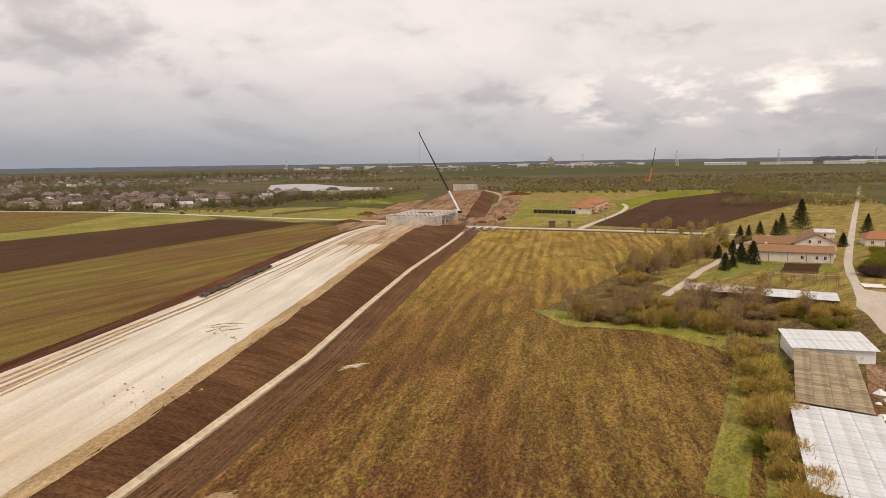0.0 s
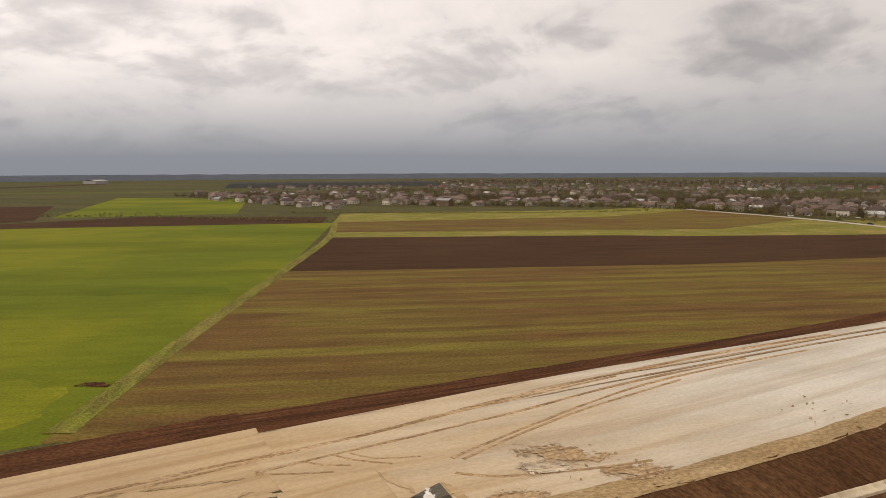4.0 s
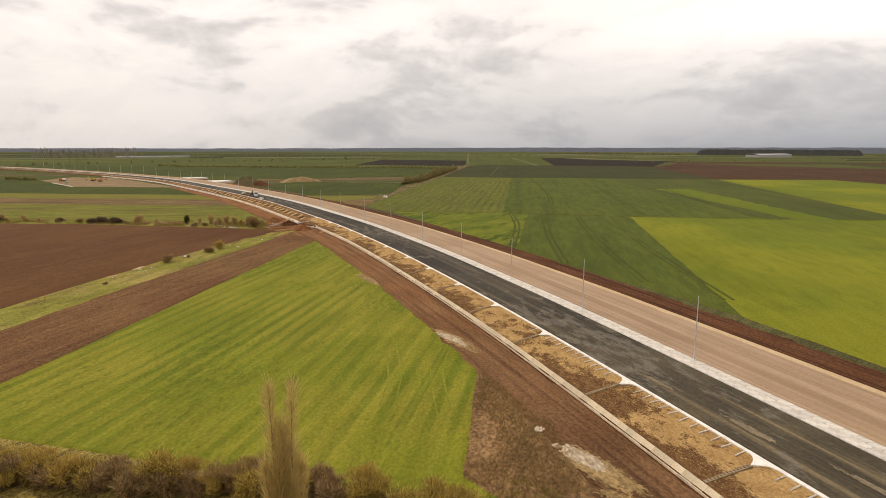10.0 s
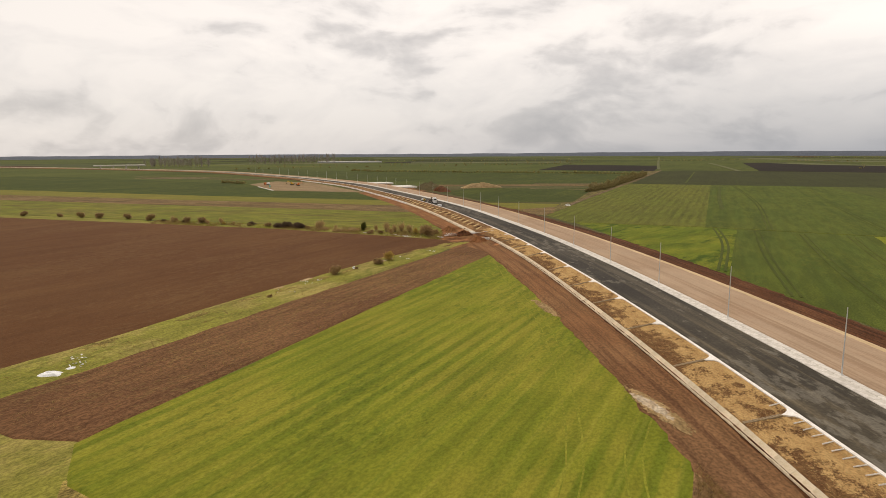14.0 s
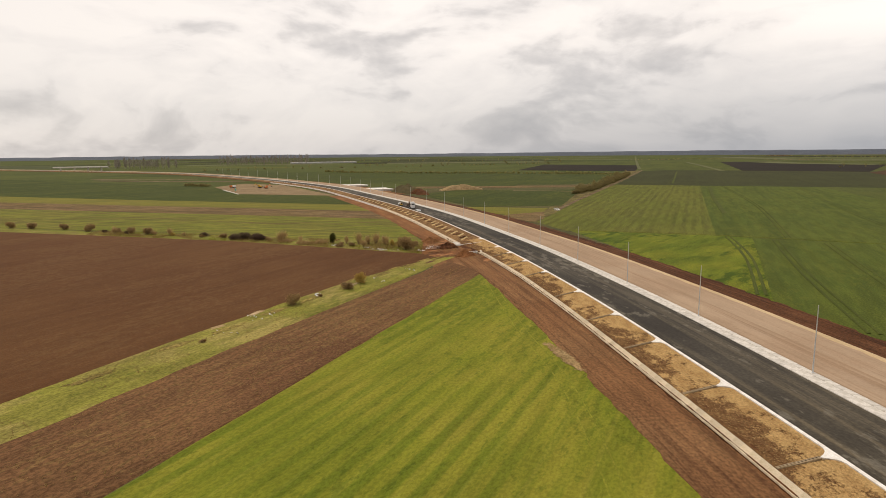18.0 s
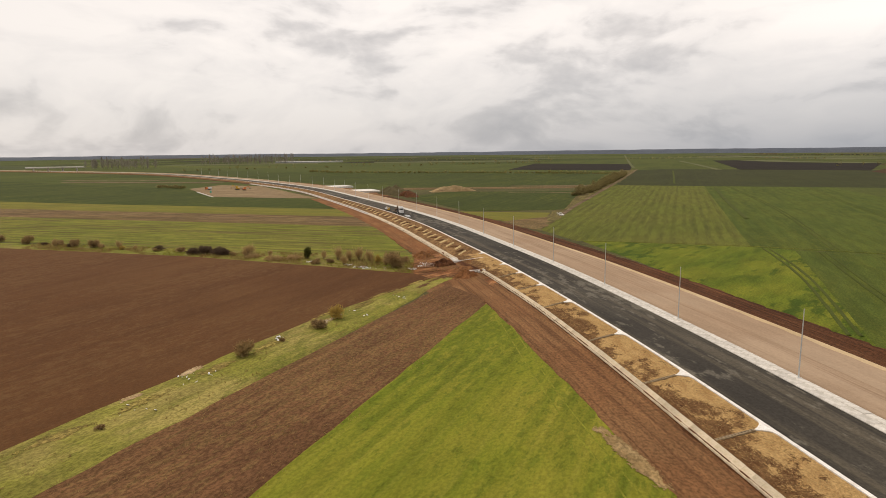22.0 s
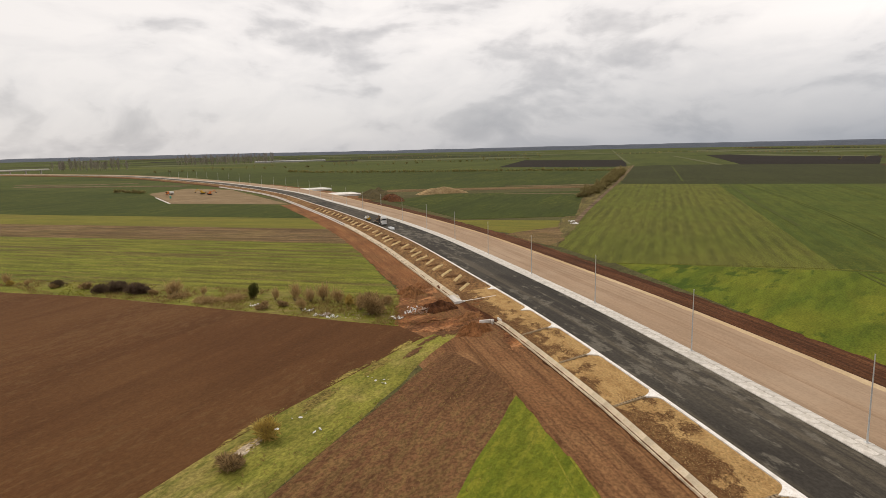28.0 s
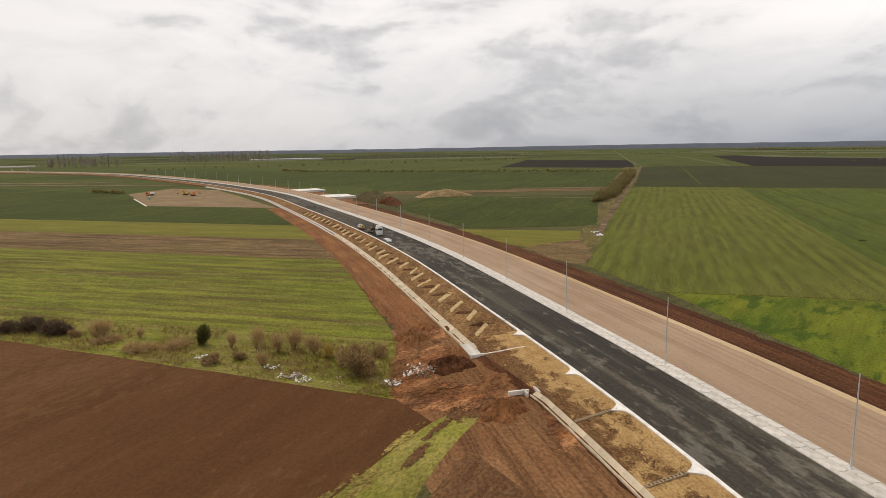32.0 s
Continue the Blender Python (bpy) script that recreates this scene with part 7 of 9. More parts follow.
def window(parent, at, turn, w=1.0, h=1.2):
    fr = bmesh.new()
    for sx, sz, ox, oz in ((w + .16, .08, 0, -.08), (w + .16, .08, 0, h), (.08, h, -w / 2 - .04, 0), (.08, h, w / 2 + .04, 0), (.05, h, 0, 0)):
        box_bm(sx, .10, sz, (ox, 0, oz), bm=fr)
    win = part("window", fr, M["white"], parent)
    win.matrix_basis = pose(*at, 0, 0, turn)
    part("pane", box_bm(w, .04, h, (0, 0, 0)), M["dark_glass"], win)
    return win


def door(parent, at, turn, w=1.0, h=2.05, mat=None):
    dr = part("door", box_bm(w, .10, h, bevel=.01), mat or M["wood"], parent)
    dr.matrix_basis = pose(*at, 0, 0, turn)
    part("handle", box_bm(.12, .06, .03, (w * .36, -.07, 1.0)), M["steel"], dr)
    return dr


def house(label, x, y, turn, w, d, h, rise, wall, roof, hip=0.0, wins=3, chimney=True, name="house"):
    t = thing(name, label, "house")
    t.matrix_basis = pose(x, y, 0.05, 0, 0, turn)
    part("wall", gable_bm(w, d, h, 0.02 if hip else rise), wall, t)
    part("roof", roof_bm(w, d, h, rise, 0.45, 0.18, hip), roof, t)
    for k in range(wins):
        px = -w / 2 + w * (k + 0.5) / wins
        if k == 1 and wins > 2:
            door(t, (px, -d / 2 - .03, 0), 0)
        else:
            window(t, (px, -d / 2 - .03, 1.0), 0)
        window(t, (px, d / 2 + .03, 1.0), 180)
    if chimney:
        part("chimney", box_bm(.6, .6, 1.6, (w * .2, d * .12, h + rise * .6), bevel=.03), M["plaster_grey"], t)
    return t


# the white house with the brown tiled roofs
farm = thing("farmhouse", "white plastered farmhouse with brown tiled roofs, two wings and a gable", "house")
farm.matrix_basis = pose(127.8, 235.6, 0.05, 0, 0, -21.5)
part("wall", gable_bm(27.0, 8.0, 3.9, 1.8), M["plaster"], farm)
part("roof", roof_bm(27.0, 8.0, 3.9, 1.8, 0.6, 0.2), M["tile_brown"], farm)
g = part("gable_wall", gable_bm(13.0, 14.0, 5.6, 3.4), M["plaster"], farm)
g.matrix_basis = pose(9.5, 16.0, 0, 0, 0, 90)
g2 = part("gable_roof", roof_bm(13.0, 14.0, 5.6, 3.4, 0.7, 0.2), M["tile_brown"], farm)
g2.matrix_basis = pose(9.5, 16.0, 0, 0, 0, 90)
g3 = part("rear_wall", gable_bm(15.0, 8.0, 5.0, 2.2), M["plaster"], farm)
g3.matrix_basis = pose(-4.0, 15.5, 0)
g4 = part("rear_roof", roof_bm(15.0, 8.0, 5.0, 2.2, 0.5, 0.2), M["tile_brown"], farm)
g4.matrix_basis = pose(-4.0, 15.5, 0)
for px in (3.5, 8.2, 10.8):
    window(farm, (px, -4.04, 1.3), 0, 0.9, 1.2)
for px in (7.6, 10.8):
    window(farm, (px, 9.4, 5.6), 0, 0.9, 1.1)
for px in (-7.4, -1.2, 4.9, 12.4):
    part("downpipe", tube_bm((px, -4.1, 0), (px, -4.1, 3.6), .06), M["dark"], farm)
window(farm, (13.54, 0, 1.3), 90, 0.9, 1.2)
part("chimney", box_bm(.8, .8, 1.8, (-8.0, 1.0, 4.8), bevel=.04), M["plaster"], farm)

patch([(109, 236), (137, 225), (131, 210), (104, 215), (84, 198), (80, 204), (98, 220)], M["lawn"], "mown garden lawn before the farmhouse", 0.205, 0.4)
patch([(123, 229.5), (134, 226), (122.5, 208), (112, 211.5)], M["plough_dark"], "dug vegetable bed", 0.21, 0.3)
patch([(64, 196), (100, 232), (104, 225), (112, 190), (100, 172), (70, 185)], M["dry_grass"], "overgrown garden ground", 0.195, 0.8)
patch([(22, 160), (60, 215), (70, 205), (66, 180), (95, 165), (112, 150), (88, 95), (72, 60), (50, 40), (36, 64), (58, 118), (57, 136), (30, 147)], M["litter_floor"], "overgrown ground among the sheds", 0.19, 0.8)
DRIVE = spline([(62, 178), (75, 197), (87, 216), (101, 235), (115, 257), (130, 280), (150, 304)], 4.0)
path_strip("drive", DRIVE, 1.3, 0.225, M["lane"], "pale gravel drive between the trees")
EROAD = spline([(82, 60), (94, 105), (103, 140), (113, 168), (124, 191), (140, 220), (160, 252), (254, 397), (312, 486), (480, 745), (800, 1235)], 8.0)
path_strip("side_road", EROAD, 1.25, 0.235, M["lane"], "straight pale side road past the farmhouse")
patch([(119, 184), (124, 177), (150, 168), (160, 150), (112, 122), (93, 130), (100, 147), (106, 162)], M["lane"], "pale concrete apron at the road bend", 0.23, 0.5)
path_strip("villa_drive", spline([(74, 352), (90, 385), (118, 440), (142, 500), (150, 540)], 5.0), 1.6, 0.22, M["lane"], "pale walled drive to the villa")

patch([(98, 290), (60, 235), (66, 180), (112, 150), (180, 150), (300, 330), (330, 480), (240, 470), (128, 325)], M["dry_grass"], "rough brownish grass of the gardens", 0.13, 1.0, 8)
# low rusted roof in the garden, and pergolas behind it
low = thing("garden_shed", "long low shed with rusted sheet roof", "shed")
low.matrix_basis = pose(77.5, 178.5, 0.05, 0, 0, -27)
part("wall", box_bm(17.5, 8.0, 1.9), M["wood"], low)
for k in range(14):
    part("roof_sheet", box_bm(1.24, 11.0, .06, (-8.2 + 1.262 * k, 0, 1.95 + 0.012 * (k % 2))), M["rust"], low)
low2 = thing("garden_shed", "long low shed with grey sheet roof", "shed")
low2.matrix_basis = pose(94.5, 168.5, 0.05, 0, 0, -27)
part("wall", box_bm(18.0, 8.0, 1.9), M["wood"], low2)
for k in range(14):
    part("roof_sheet", box_bm(1.27, 11.0, .06, (-8.4 + 1.29 * k, 0, 1.95 + 0.012 * (k % 2))), M["sheet"], low2)
for k in range(2):
    pg = thing("pergola", "brown timber vine pergola in the garden", "pergola", "garden pergolas")
    pg.matrix_basis = pose(113 - 4 * k, 199 - 6.5 * k, 0.05, 0, 0, -21)
    for j in range(7):
        part("beam", box_bm(.12, 3.6, .12, (-9 + 3 * j, 0, 2.1)), M["wood"], pg)
        for yy in (-1.7, 1.7):
            part("post", box_bm(.12, .12, 2.1, (-9 + 3 * j, yy, 0)), M["wood"], pg)
    for yy in (-1.7, 0, 1.7):
        part("rail", box_bm(18.4, .08, .08, (0, yy, 2.23)), M["wood"], pg)

# sheds in a row at the field's eastern edge
shed1 = thing("metal_shed", "white ribbed sheet metal shed with double doors", "shed")
shed1.matrix_basis = pose(74.0, 121.5, 0.05, 0, 0, -14)
part("wall", box_bm(14.0, 9.0, 2.9), M["white"], shed1)
for k in range(24):
    rs = part("roof_sheet", box_bm(.605, 10.4, .05, (0, 0, 0)), M["sheet"], shed1)
    rs.matrix_basis = pose(-7.15 + .622 * k, 0, 3.25 + .03 * (k % 2), 5.5, 0, 0)
for k in (0, 1):
    dr = part("door", box_bm(1.3, .08, 2.3), M["white"], shed1, "white sheet metal door leaf")
    dr.matrix_basis = pose(4.0 + 1.36 * k, -4.56, 0)
    part("handle", box_bm(.05, .08, .3, (.5 - 1.0 * k, -.06, 1.1)), M["dark"], dr)
SH_DIR = math.degrees(math.atan2(27, 14.0))


def long_shed(x0, y0, x1, y1, width, label, mat, sheet_w, rows_n, h0, h1):
    t = thing("long_shed", label, "shed")
    ln = math.hypot(x1 - x0, y1 - y0)
    t.matrix_basis = pose((x0 + x1) / 2, (y0 + y1) / 2, 0.05, 0, 0, math.degrees(math.atan2(y1 - y0, x1 - x0)))
    part("wall", box_bm(ln - .4, width - .8, h0 - .15), M["plaster_grey"], t)
    tilt = math.degrees(math.atan2(h1 - h0, width))
    n = int(ln / sheet_w)
    me = None
    rr = random.Random(n)
    for i in range(n):
        for j in range(rows_n):
            if me is None:
                part_ob = part("roof_sheet", box_bm(sheet_w * .95, width / rows_n * 1.0 - .04, .05), mat, t)
                me = part_ob.data
            else:
                part_ob = put("roof_sheet", me, t)
            f = (j + .5) / rows_n - .5
            part_ob.matrix_basis = pose(-ln / 2 + sheet_w * (i + .5), f * width, h0 + (h1 - h0) * (f + .5) + .012 * (i % 2) + .02 * (j % 2) + rr.uniform(0, .015), tilt, 0, rr.uniform(-.5, .5))
    return t


long_shed(44.0, 62.5, 55.2, 87.8, 11.5, "long shed roofed with pale zinc sheets", M["sheet"], 1.05, 3, 2.7, 3.3)
long_shed(55.8, 88.6, 70.0, 115.6, 10.0, "long shed roofed with mossy fibre cement sheets", M["fibre"], 1.3, 4, 2.6, 3.0)
patch([(62, 84), (80, 112), (86, 108), (70, 78)], M["track"], "worn concrete yard beside the sheds", 0.215, 0.5)
for k, (x, y, sc) in enumerate(((70.5, 97.5, 1.0), (71.5, 93, .8), (68.5, 90.5, .7), (80.5, 109.5, .6), (78.5, 110, .5))):
    heap("plastic_bag", (x, y, 0.2), 1.3 * sc, .9 * sc, .8 * sc, M["white"], "crumpled white plastic sack on the yard", 30 * k, .6, 20 + k, "rubbish", 5, 14)

# villa with red-orange roofs beyond the lane
villa = thing("villa", "cream villa of three blocks with orange hipped roofs", "house")
villa.matrix_basis = pose(108, 472, 0.05, 0, 0, 62)
for k, (px, py, w, d, h) in enumerate(((-20, 0, 17, 13, 4.8), (0, 1, 19, 14, 6.2), (21, 2, 18, 13, 6.2))):
    wl_ = part("wall", box_bm(w, d, h), M["plaster"], villa)
    wl_.matrix_basis = pose(px, py, 0)
    rf = part("roof", roof_bm(w, d, h, 2.6, .8, .2, 5.5), M["tile"], villa)
    rf.matrix_basis = pose(px, py, 0)
    for sx in (-.3, 0, .3):
        for z0 in (1.0, 3.7):
            window(villa, (px + sx * w, py - d / 2 - .04, z0), 0, 1.3, 1.3)
    window(villa, (px - w / 2 - .04, py, 3.4), -90, 1.4, 1.3)
    ps = part("porch_roof", roof_bm(w * .5, 4.0, 2.9, 1.0, .4, .15, 1.2), M["tile"], villa)
    ps.matrix_basis = pose(px + 2, py - d / 2 - 2, 0)
    for sx in (-1, 1):
        part("porch_post", box_bm(.3, .3, 2.8, (px + 2 + sx * w * .22, py - d / 2 - 3.6, 0)), M["plaster"], villa)
fence = thing("garden_fence", "dark solid fence beside the villa", "fence")
for k in range(10):
    fb = part("panel", box_bm(2.9, .12, 2.6, bevel=.02), M["dark"], fence)
    fb.matrix_basis = pose(66 + 2.7 * k, 462 - 1.6 * k, 0.05, 0, 0, -30)
for x, y in ((62, 367.5), (71.5, 366)):
    bx = thing("gate_pier", "dark brick gate hut at the villa drive", "hut", "gate huts")
    bx.matrix_basis = pose(x, y, 0.05, 0, 0, -20)
    part("wall", box_bm(3.4 if x < 70 else 1.6, 2.4, 3.0, bevel=.05), M["wood"], bx)
    part("roof", box_bm(3.8 if x < 70 else 2.0, 2.8, .2, (0, 0, 3.0), bevel=.04), M["dark"], bx)

# a red-roofed house past the side road, garage
house("house with red tiled roof beside the side road", 187, 272, -22, 15, 11, 3.2, 2.6, M["plaster"], M["tile"], 3.0)
house("small pale outbuilding by the road", 178, 300, -20, 8, 6, 2.8, 1.2, M["plaster"], M["roof_pale"], wins=1, chimney=False, name="outbuilding")
slab0 = thing("frame_bed", "white glazed cold frame on the grass", "cold frame", "cold frames")
part("frame", box_bm(6.0, 6.0, .35, bevel=.03), M["wood"], slab0)
for k in range(4):
    part("sheet", box_bm(1.4, 5.7, .05, (-2.2 + 1.47 * k, 0, .36)), M["white"], slab0)
slab0.matrix_basis = pose(126, 186, 0.05, 0, 0, -20)
copy_thing(slab0, pose(133, 183.5, 0.05, 0, 0, -20))

patch([(56, 198), (64, 205), (72, 218), (86, 230), (98, 246), (112, 270), (104, 282), (80, 250), (62, 232)], M["litter_floor"], "shaded leaf litter under the trees", 0.2, 0.8)
patch([(28, 148), (57, 136), (59, 118), (35, 66), (30, 14), (36, 14), (40, 62), (64, 118), (72, 136), (40, 158), (22, 164)], M["verge"], "light green grass along the field edge", 0.2, 0.8)

# ---- churned earth round the bridge ----
patch([(-59, 362), (-66, 398), (-58, 430), (-52, 480), (-46, 560), (-34, 620), (-20, 640), (-22, 560), (-32, 470), (-40, 432), (-45, 371)], M["churn"], "churned reddish earth beside the bridge", 0.235, 2.5, 6)
patch([(0, 372), (10, 396), (22, 450), (36, 509), (58, 640), (73, 796), (86, 790), (84, 700), (70, 580), (48, 450), (40, 405), (34, 372), (18, 350)], M["churn"], "churned reddish earth along the haul track", 0.236, 2.5, 6)
patch([(-52, 385), (-44, 345), (14, 345), (16, 395), (0, 440), (-30, 440)], M["churn"], "trodden clay round the abutment", 0.24, 1.5, 4)
patch([(-470, 640), (-400, 585), (-150, 540), (-110, 700), (-200, 780), (-300, 900), (-560, 1150), (-900, 1250), (-1500, 900), (-1350, 380), (-760, 330), (-640, 380)], M["village_ground"], "bare gardens and yards of the village", 0.265, 4.0, 20)
patch([(-105, 645), (-16, 771), (-20, 700), (-30, 608), (-92, 564)], M["wheat_light"], "green strip behind the bridge", 0.27, 2.0, 10)
patch([(24, 378), (44, 470), (66, 600), (90, 780), (330, 740), (400, 620), (330, 480), (240, 470), (140, 335)], M["dry_grass"], "rough yellowish grassland by the villa", 0.048, 2.0, 10)
patch([(-600, 900), (-262, 1500), (60, 2200), (900, 2300), (1500, 1500), (900, 800), (330, 760), (200, 790), (43, 820), (-80, 900)], M["scrubland"], "brown scrubland plain to the north", 0.262, 6.0, 40)
patch([(-894, 1485), (-823, 2108), (-386, 1954), (-287, 1452), (-562, 1437), (-663, 1182)], M["far_green"], "green meadow behind the village", 0.28, 6.0, 40)
patch([(70, 1500), (-350, 2300), (600, 2500), (900, 1600)], M["far_green"], "green field far to the north", 0.28, 6.0, 40)
for k, (x, y, rx, ry, h, mt) in enumerate(((-56, 470, 7, 4, 2.2, "bank"), (-62, 415, 9, 3, 1.6, "bank"), (-50, 450, 5, 3, 1.5, "churn"), (38, 418, 8, 3, 1.6, "mud"), (46, 470, 10, 4, 1.4, "churn"), (30, 404, 5, 2.4, 1.0, "churn"), (-70, 600, 22, 6, 3.0, "verge"), (24, 397, 4, 2, 1.2, "mud"), (80, 700, 14, 5, 3.0, "bank"))):
    heap("earth_mound", (x, y, 0.2), rx, ry, h, M[mt], "heap of dug reddish earth near the bridge", 25 * k, .5, 70 + k)

# ---- the bridge over the lane ----
bridge = thing("road_bridge", "unfinished concrete bridge with bare precast girders over the lane", "bridge")
bridge.matrix_basis = pose(-18.8, 376.5, 0.0, 0, 0, -17.0)
part("abutment", box_bm(31.0, 1.6, 6.6, (0, .8, 0), bevel=.08), M["girder"], bridge, "pale concrete abutment wall")
for k in range(10):
    part("panel", box_bm(2.98, .12, 5.9, (-13.5 + 3.0 * k, -.08, .4), bevel=.03), M["girder"], bridge)
for sx in (-15.7, 15.7):
    part("wing_wall", box_bm(.7, 9.0, 7.2, (sx, 4.0, 0), bevel=.06), M["girder"], bridge)
part("far_abutment", box_bm(31.0, 1.8, 5.4, (0, 44.0, 0), bevel=.08), M["girder"], bridge)
for k in range(6):
    part("column", tube_bm((-13 + 5.2 * k, 24, 0), (-13 + 5.2 * k, 24, 4.9), .6, .6, 12), M["girder"], bridge)
part("cap_beam", box_bm(31, 1.6, .9, (0, 24, 4.85), bevel=.05), M["girder"], bridge)
for k in range(12):
    gb = bmesh.new()
    for ww, hh, zz in ((.9, .25, 5.8), (.35, .9, 6.0), (1.25, .22, 6.9)):
        box_bm(ww * .8, 43.0, hh, (-14.3 + 2.6 * k, 22.2, zz), bm=gb)
    part("girder", gb, M["concrete"], bridge)
part("formwork", box_bm(9.0, 3.0, .3, (2.0, 20, 7.15)), M["wood"], bridge, "orange timber formwork on the girders")
# girders waiting on the ground
for k in range(4):
    t = thing("bridge_girder", "precast concrete girder lying beside the lane", "girder", "girders by the lane")
    t.matrix_basis = pose(15.5 + 4.2 * k, 358 - 1.5 * k, 0.42, 0, 0, 74)
    gb = bmesh.new()
    for ww, hh, zz in ((.9, .25, .2), (.35, .8, .4), (1.3, .2, 1.2)):
        box_bm(12.0, ww * 1.8, hh, (0, 0, zz), bm=gb)
    part("beam", gb, M["girder"], t)
    for sx in (-4, 4):
        part("bearer", box_bm(.25, 2.6, .2, (sx, 0, 0)), M["wood"], t)

# platform beyond the bridge
P2 = [(432, -16, 1.5, 15, 1.5), (470, -17, 3.0, 20, 4.0), (520, -11, 5.0, 26, 5.4), (600, 1, 5.6, 34, 5.8), (700, 13, 6.0, 43, 6.2)]
verts, faces = [], []
for k in range(46):
    yy = 430 if k == 0 else 432 + 268 * k / 45
    wx, wz, ex, ez = (float(np.interp(yy, [r[0] for r in P2], [r[j] for r in P2])) for j in (1, 2, 3, 4))
    wb = noise.noise(Vector((yy * .08, 0, 0))) * 1.5
    if k == 0:
        wz = ez = 0.0
    verts += [(wx - 16 + wb, yy, 0.3), (wx + wb * .4, yy, wz), ((wx + ex) / 2, yy, (wz + ez) / 2 + .2), (ex - wb * .4, yy, ez)]
    if k:
        b0 = 4 * (k - 1)
        faces += [(b0 + j, b0 + j + 1, b0 + j + 5, b0 + j + 4) for j in range(3)]
tagged(new("road_platform_far", mesh_of("road_platform_far", verts, faces, M["churn"])), "reddish sand embankment beyond the bridge", "embankment", kind="structure")
verts, faces = [], []
for k in range(46):
    yy = 432 + 268 * k / 45
    ex, ez = (float(np.interp(yy, [r[0] for r in P2], [r[j] for r in P2])) for j in (3, 4))
    ez = 0.1 if k == 0 else ez
    wb = noise.noise(Vector((yy * .08, 0, 0))) * 0.8
    verts += [(ex - wb - .3, yy, ez), (ex + 6, yy, ez * .45), (ex + 12 + wb, yy, 0.25)]
    if k:
        b0 = 3 * (k - 1)
        faces += [(b0 + j, b0 + j + 1, b0 + j + 4, b0 + j + 3) for j in range(2)]
tagged(new("road_platform_far_bank", mesh_of("road_platform_far_bank", verts, faces, M["bank"])), "dark earth side of the far embankment", "embankment", kind="structure")
path_strip("haul_track", spline([(28, 395), (34, 440), (44, 520), (56, 620), (62, 720), (40, 860), (-60, 1200), (-300, 2300)], 10.0), 3.0, 0.22, M["rut"], "pale winding haul track")
wall2 = thing("retaining_wall", "pale panelled retaining wall on the far embankment", "wall")
wall2.matrix_basis = pose(24, 704, 0, 0, 0, -8)
for k in range(7):
    part("panel", box_bm(3.7, .5, 12.5, (-11.5 + 3.8 * k, 0, 0), bevel=.04), M["girder"], wall2)

# ---- mobile crane by the bridge ----
crane = thing("mobile_crane", "white mobile crane with a long black telescopic boom", "crane")
crane.matrix_basis = pose(10, 448, 0.4, 0, 0, 100)
part("chassis", box_bm(13.0, 2.9, 1.0, (0, 0, .9), bevel=.08), M["white"], crane)
part("cab", box_bm(2.2, 2.8, 1.9, (5.4, 0, 1.9), bevel=.2), M["white"], crane)
part("operator_cab", box_bm(2.0, 1.3, 2.0, (-1.0, 1.2, 2.1), bevel=.15), M["white"], crane)
part("counterweight", box_bm(2.0, 2.9, 1.8, (-5.2, 0, 2.0), bevel=.1), M["dark"], crane)
for sx in (-5, -3.2, -1.4, .4, 2.6, 4.6):
    for sy in (-1.25, 1.25):
        wh = part("wheel", tube_bm((sx, sy - .25, .65), (sx, sy + .25, .65), .65, .65, 14), M["dark"], crane)
        part("rim", tube_bm((sx, sy - .27, .65), (sx, sy + .27, .65), .3, .3, 10), M["steel"], wh)
inv = crane.matrix_basis.inverted()
foot, tip = inv @ Vector((11, 448, 3.0)), inv @ Vector((-16.2, 452, 57.5))
for f0, f1, r, mt in ((0.0, .27, .80, "white"), (.26, .5, .62, "dark"), (.49, .72, .5, "dark"), (.71, 1.0, .38, "dark")):
    part("boom_section", tube_bm(foot.lerp(tip, f0), foot.lerp(tip, f1), r, r * .92, 8), M[mt], crane, "white boom base" if mt == "white" else "black boom section")
part("head", box_bm(.9, .6, 1.0, tuple(tip)), M["dark"], crane)
part("hoist_rope", tube_bm(tip + Vector((.2, 0, 0)), tip + Vector((.2, 0, -22)), .04, .04, 5), M["dark"], crane)
part("hook_block", box_bm(.5, .4, .9, tuple(tip + Vector((.2, 0, -22.9))), bevel=.05), M["yellow"], crane)
crane2 = thing("mobile_crane", "distant orange mobile crane with raised boom", "crane")
crane2.matrix_basis = pose(320, 1004, 0)
part("chassis", box_bm(13, 3, 2.6, (0, 0, .3), bevel=.1), M["orange"], crane2)
for f0, f1, r, mt in ((0.0, .4, 1.1, "orange"), (.39, 1.0, .6, "dark")):
    part("boom_section", tube_bm(Vector((0, 0, 3)).lerp(Vector((8, 0, 51)), f0), Vector((0, 0, 3)).lerp(Vector((8, 0, 51)), f1), r, r * .8, 8), M[mt], crane2)

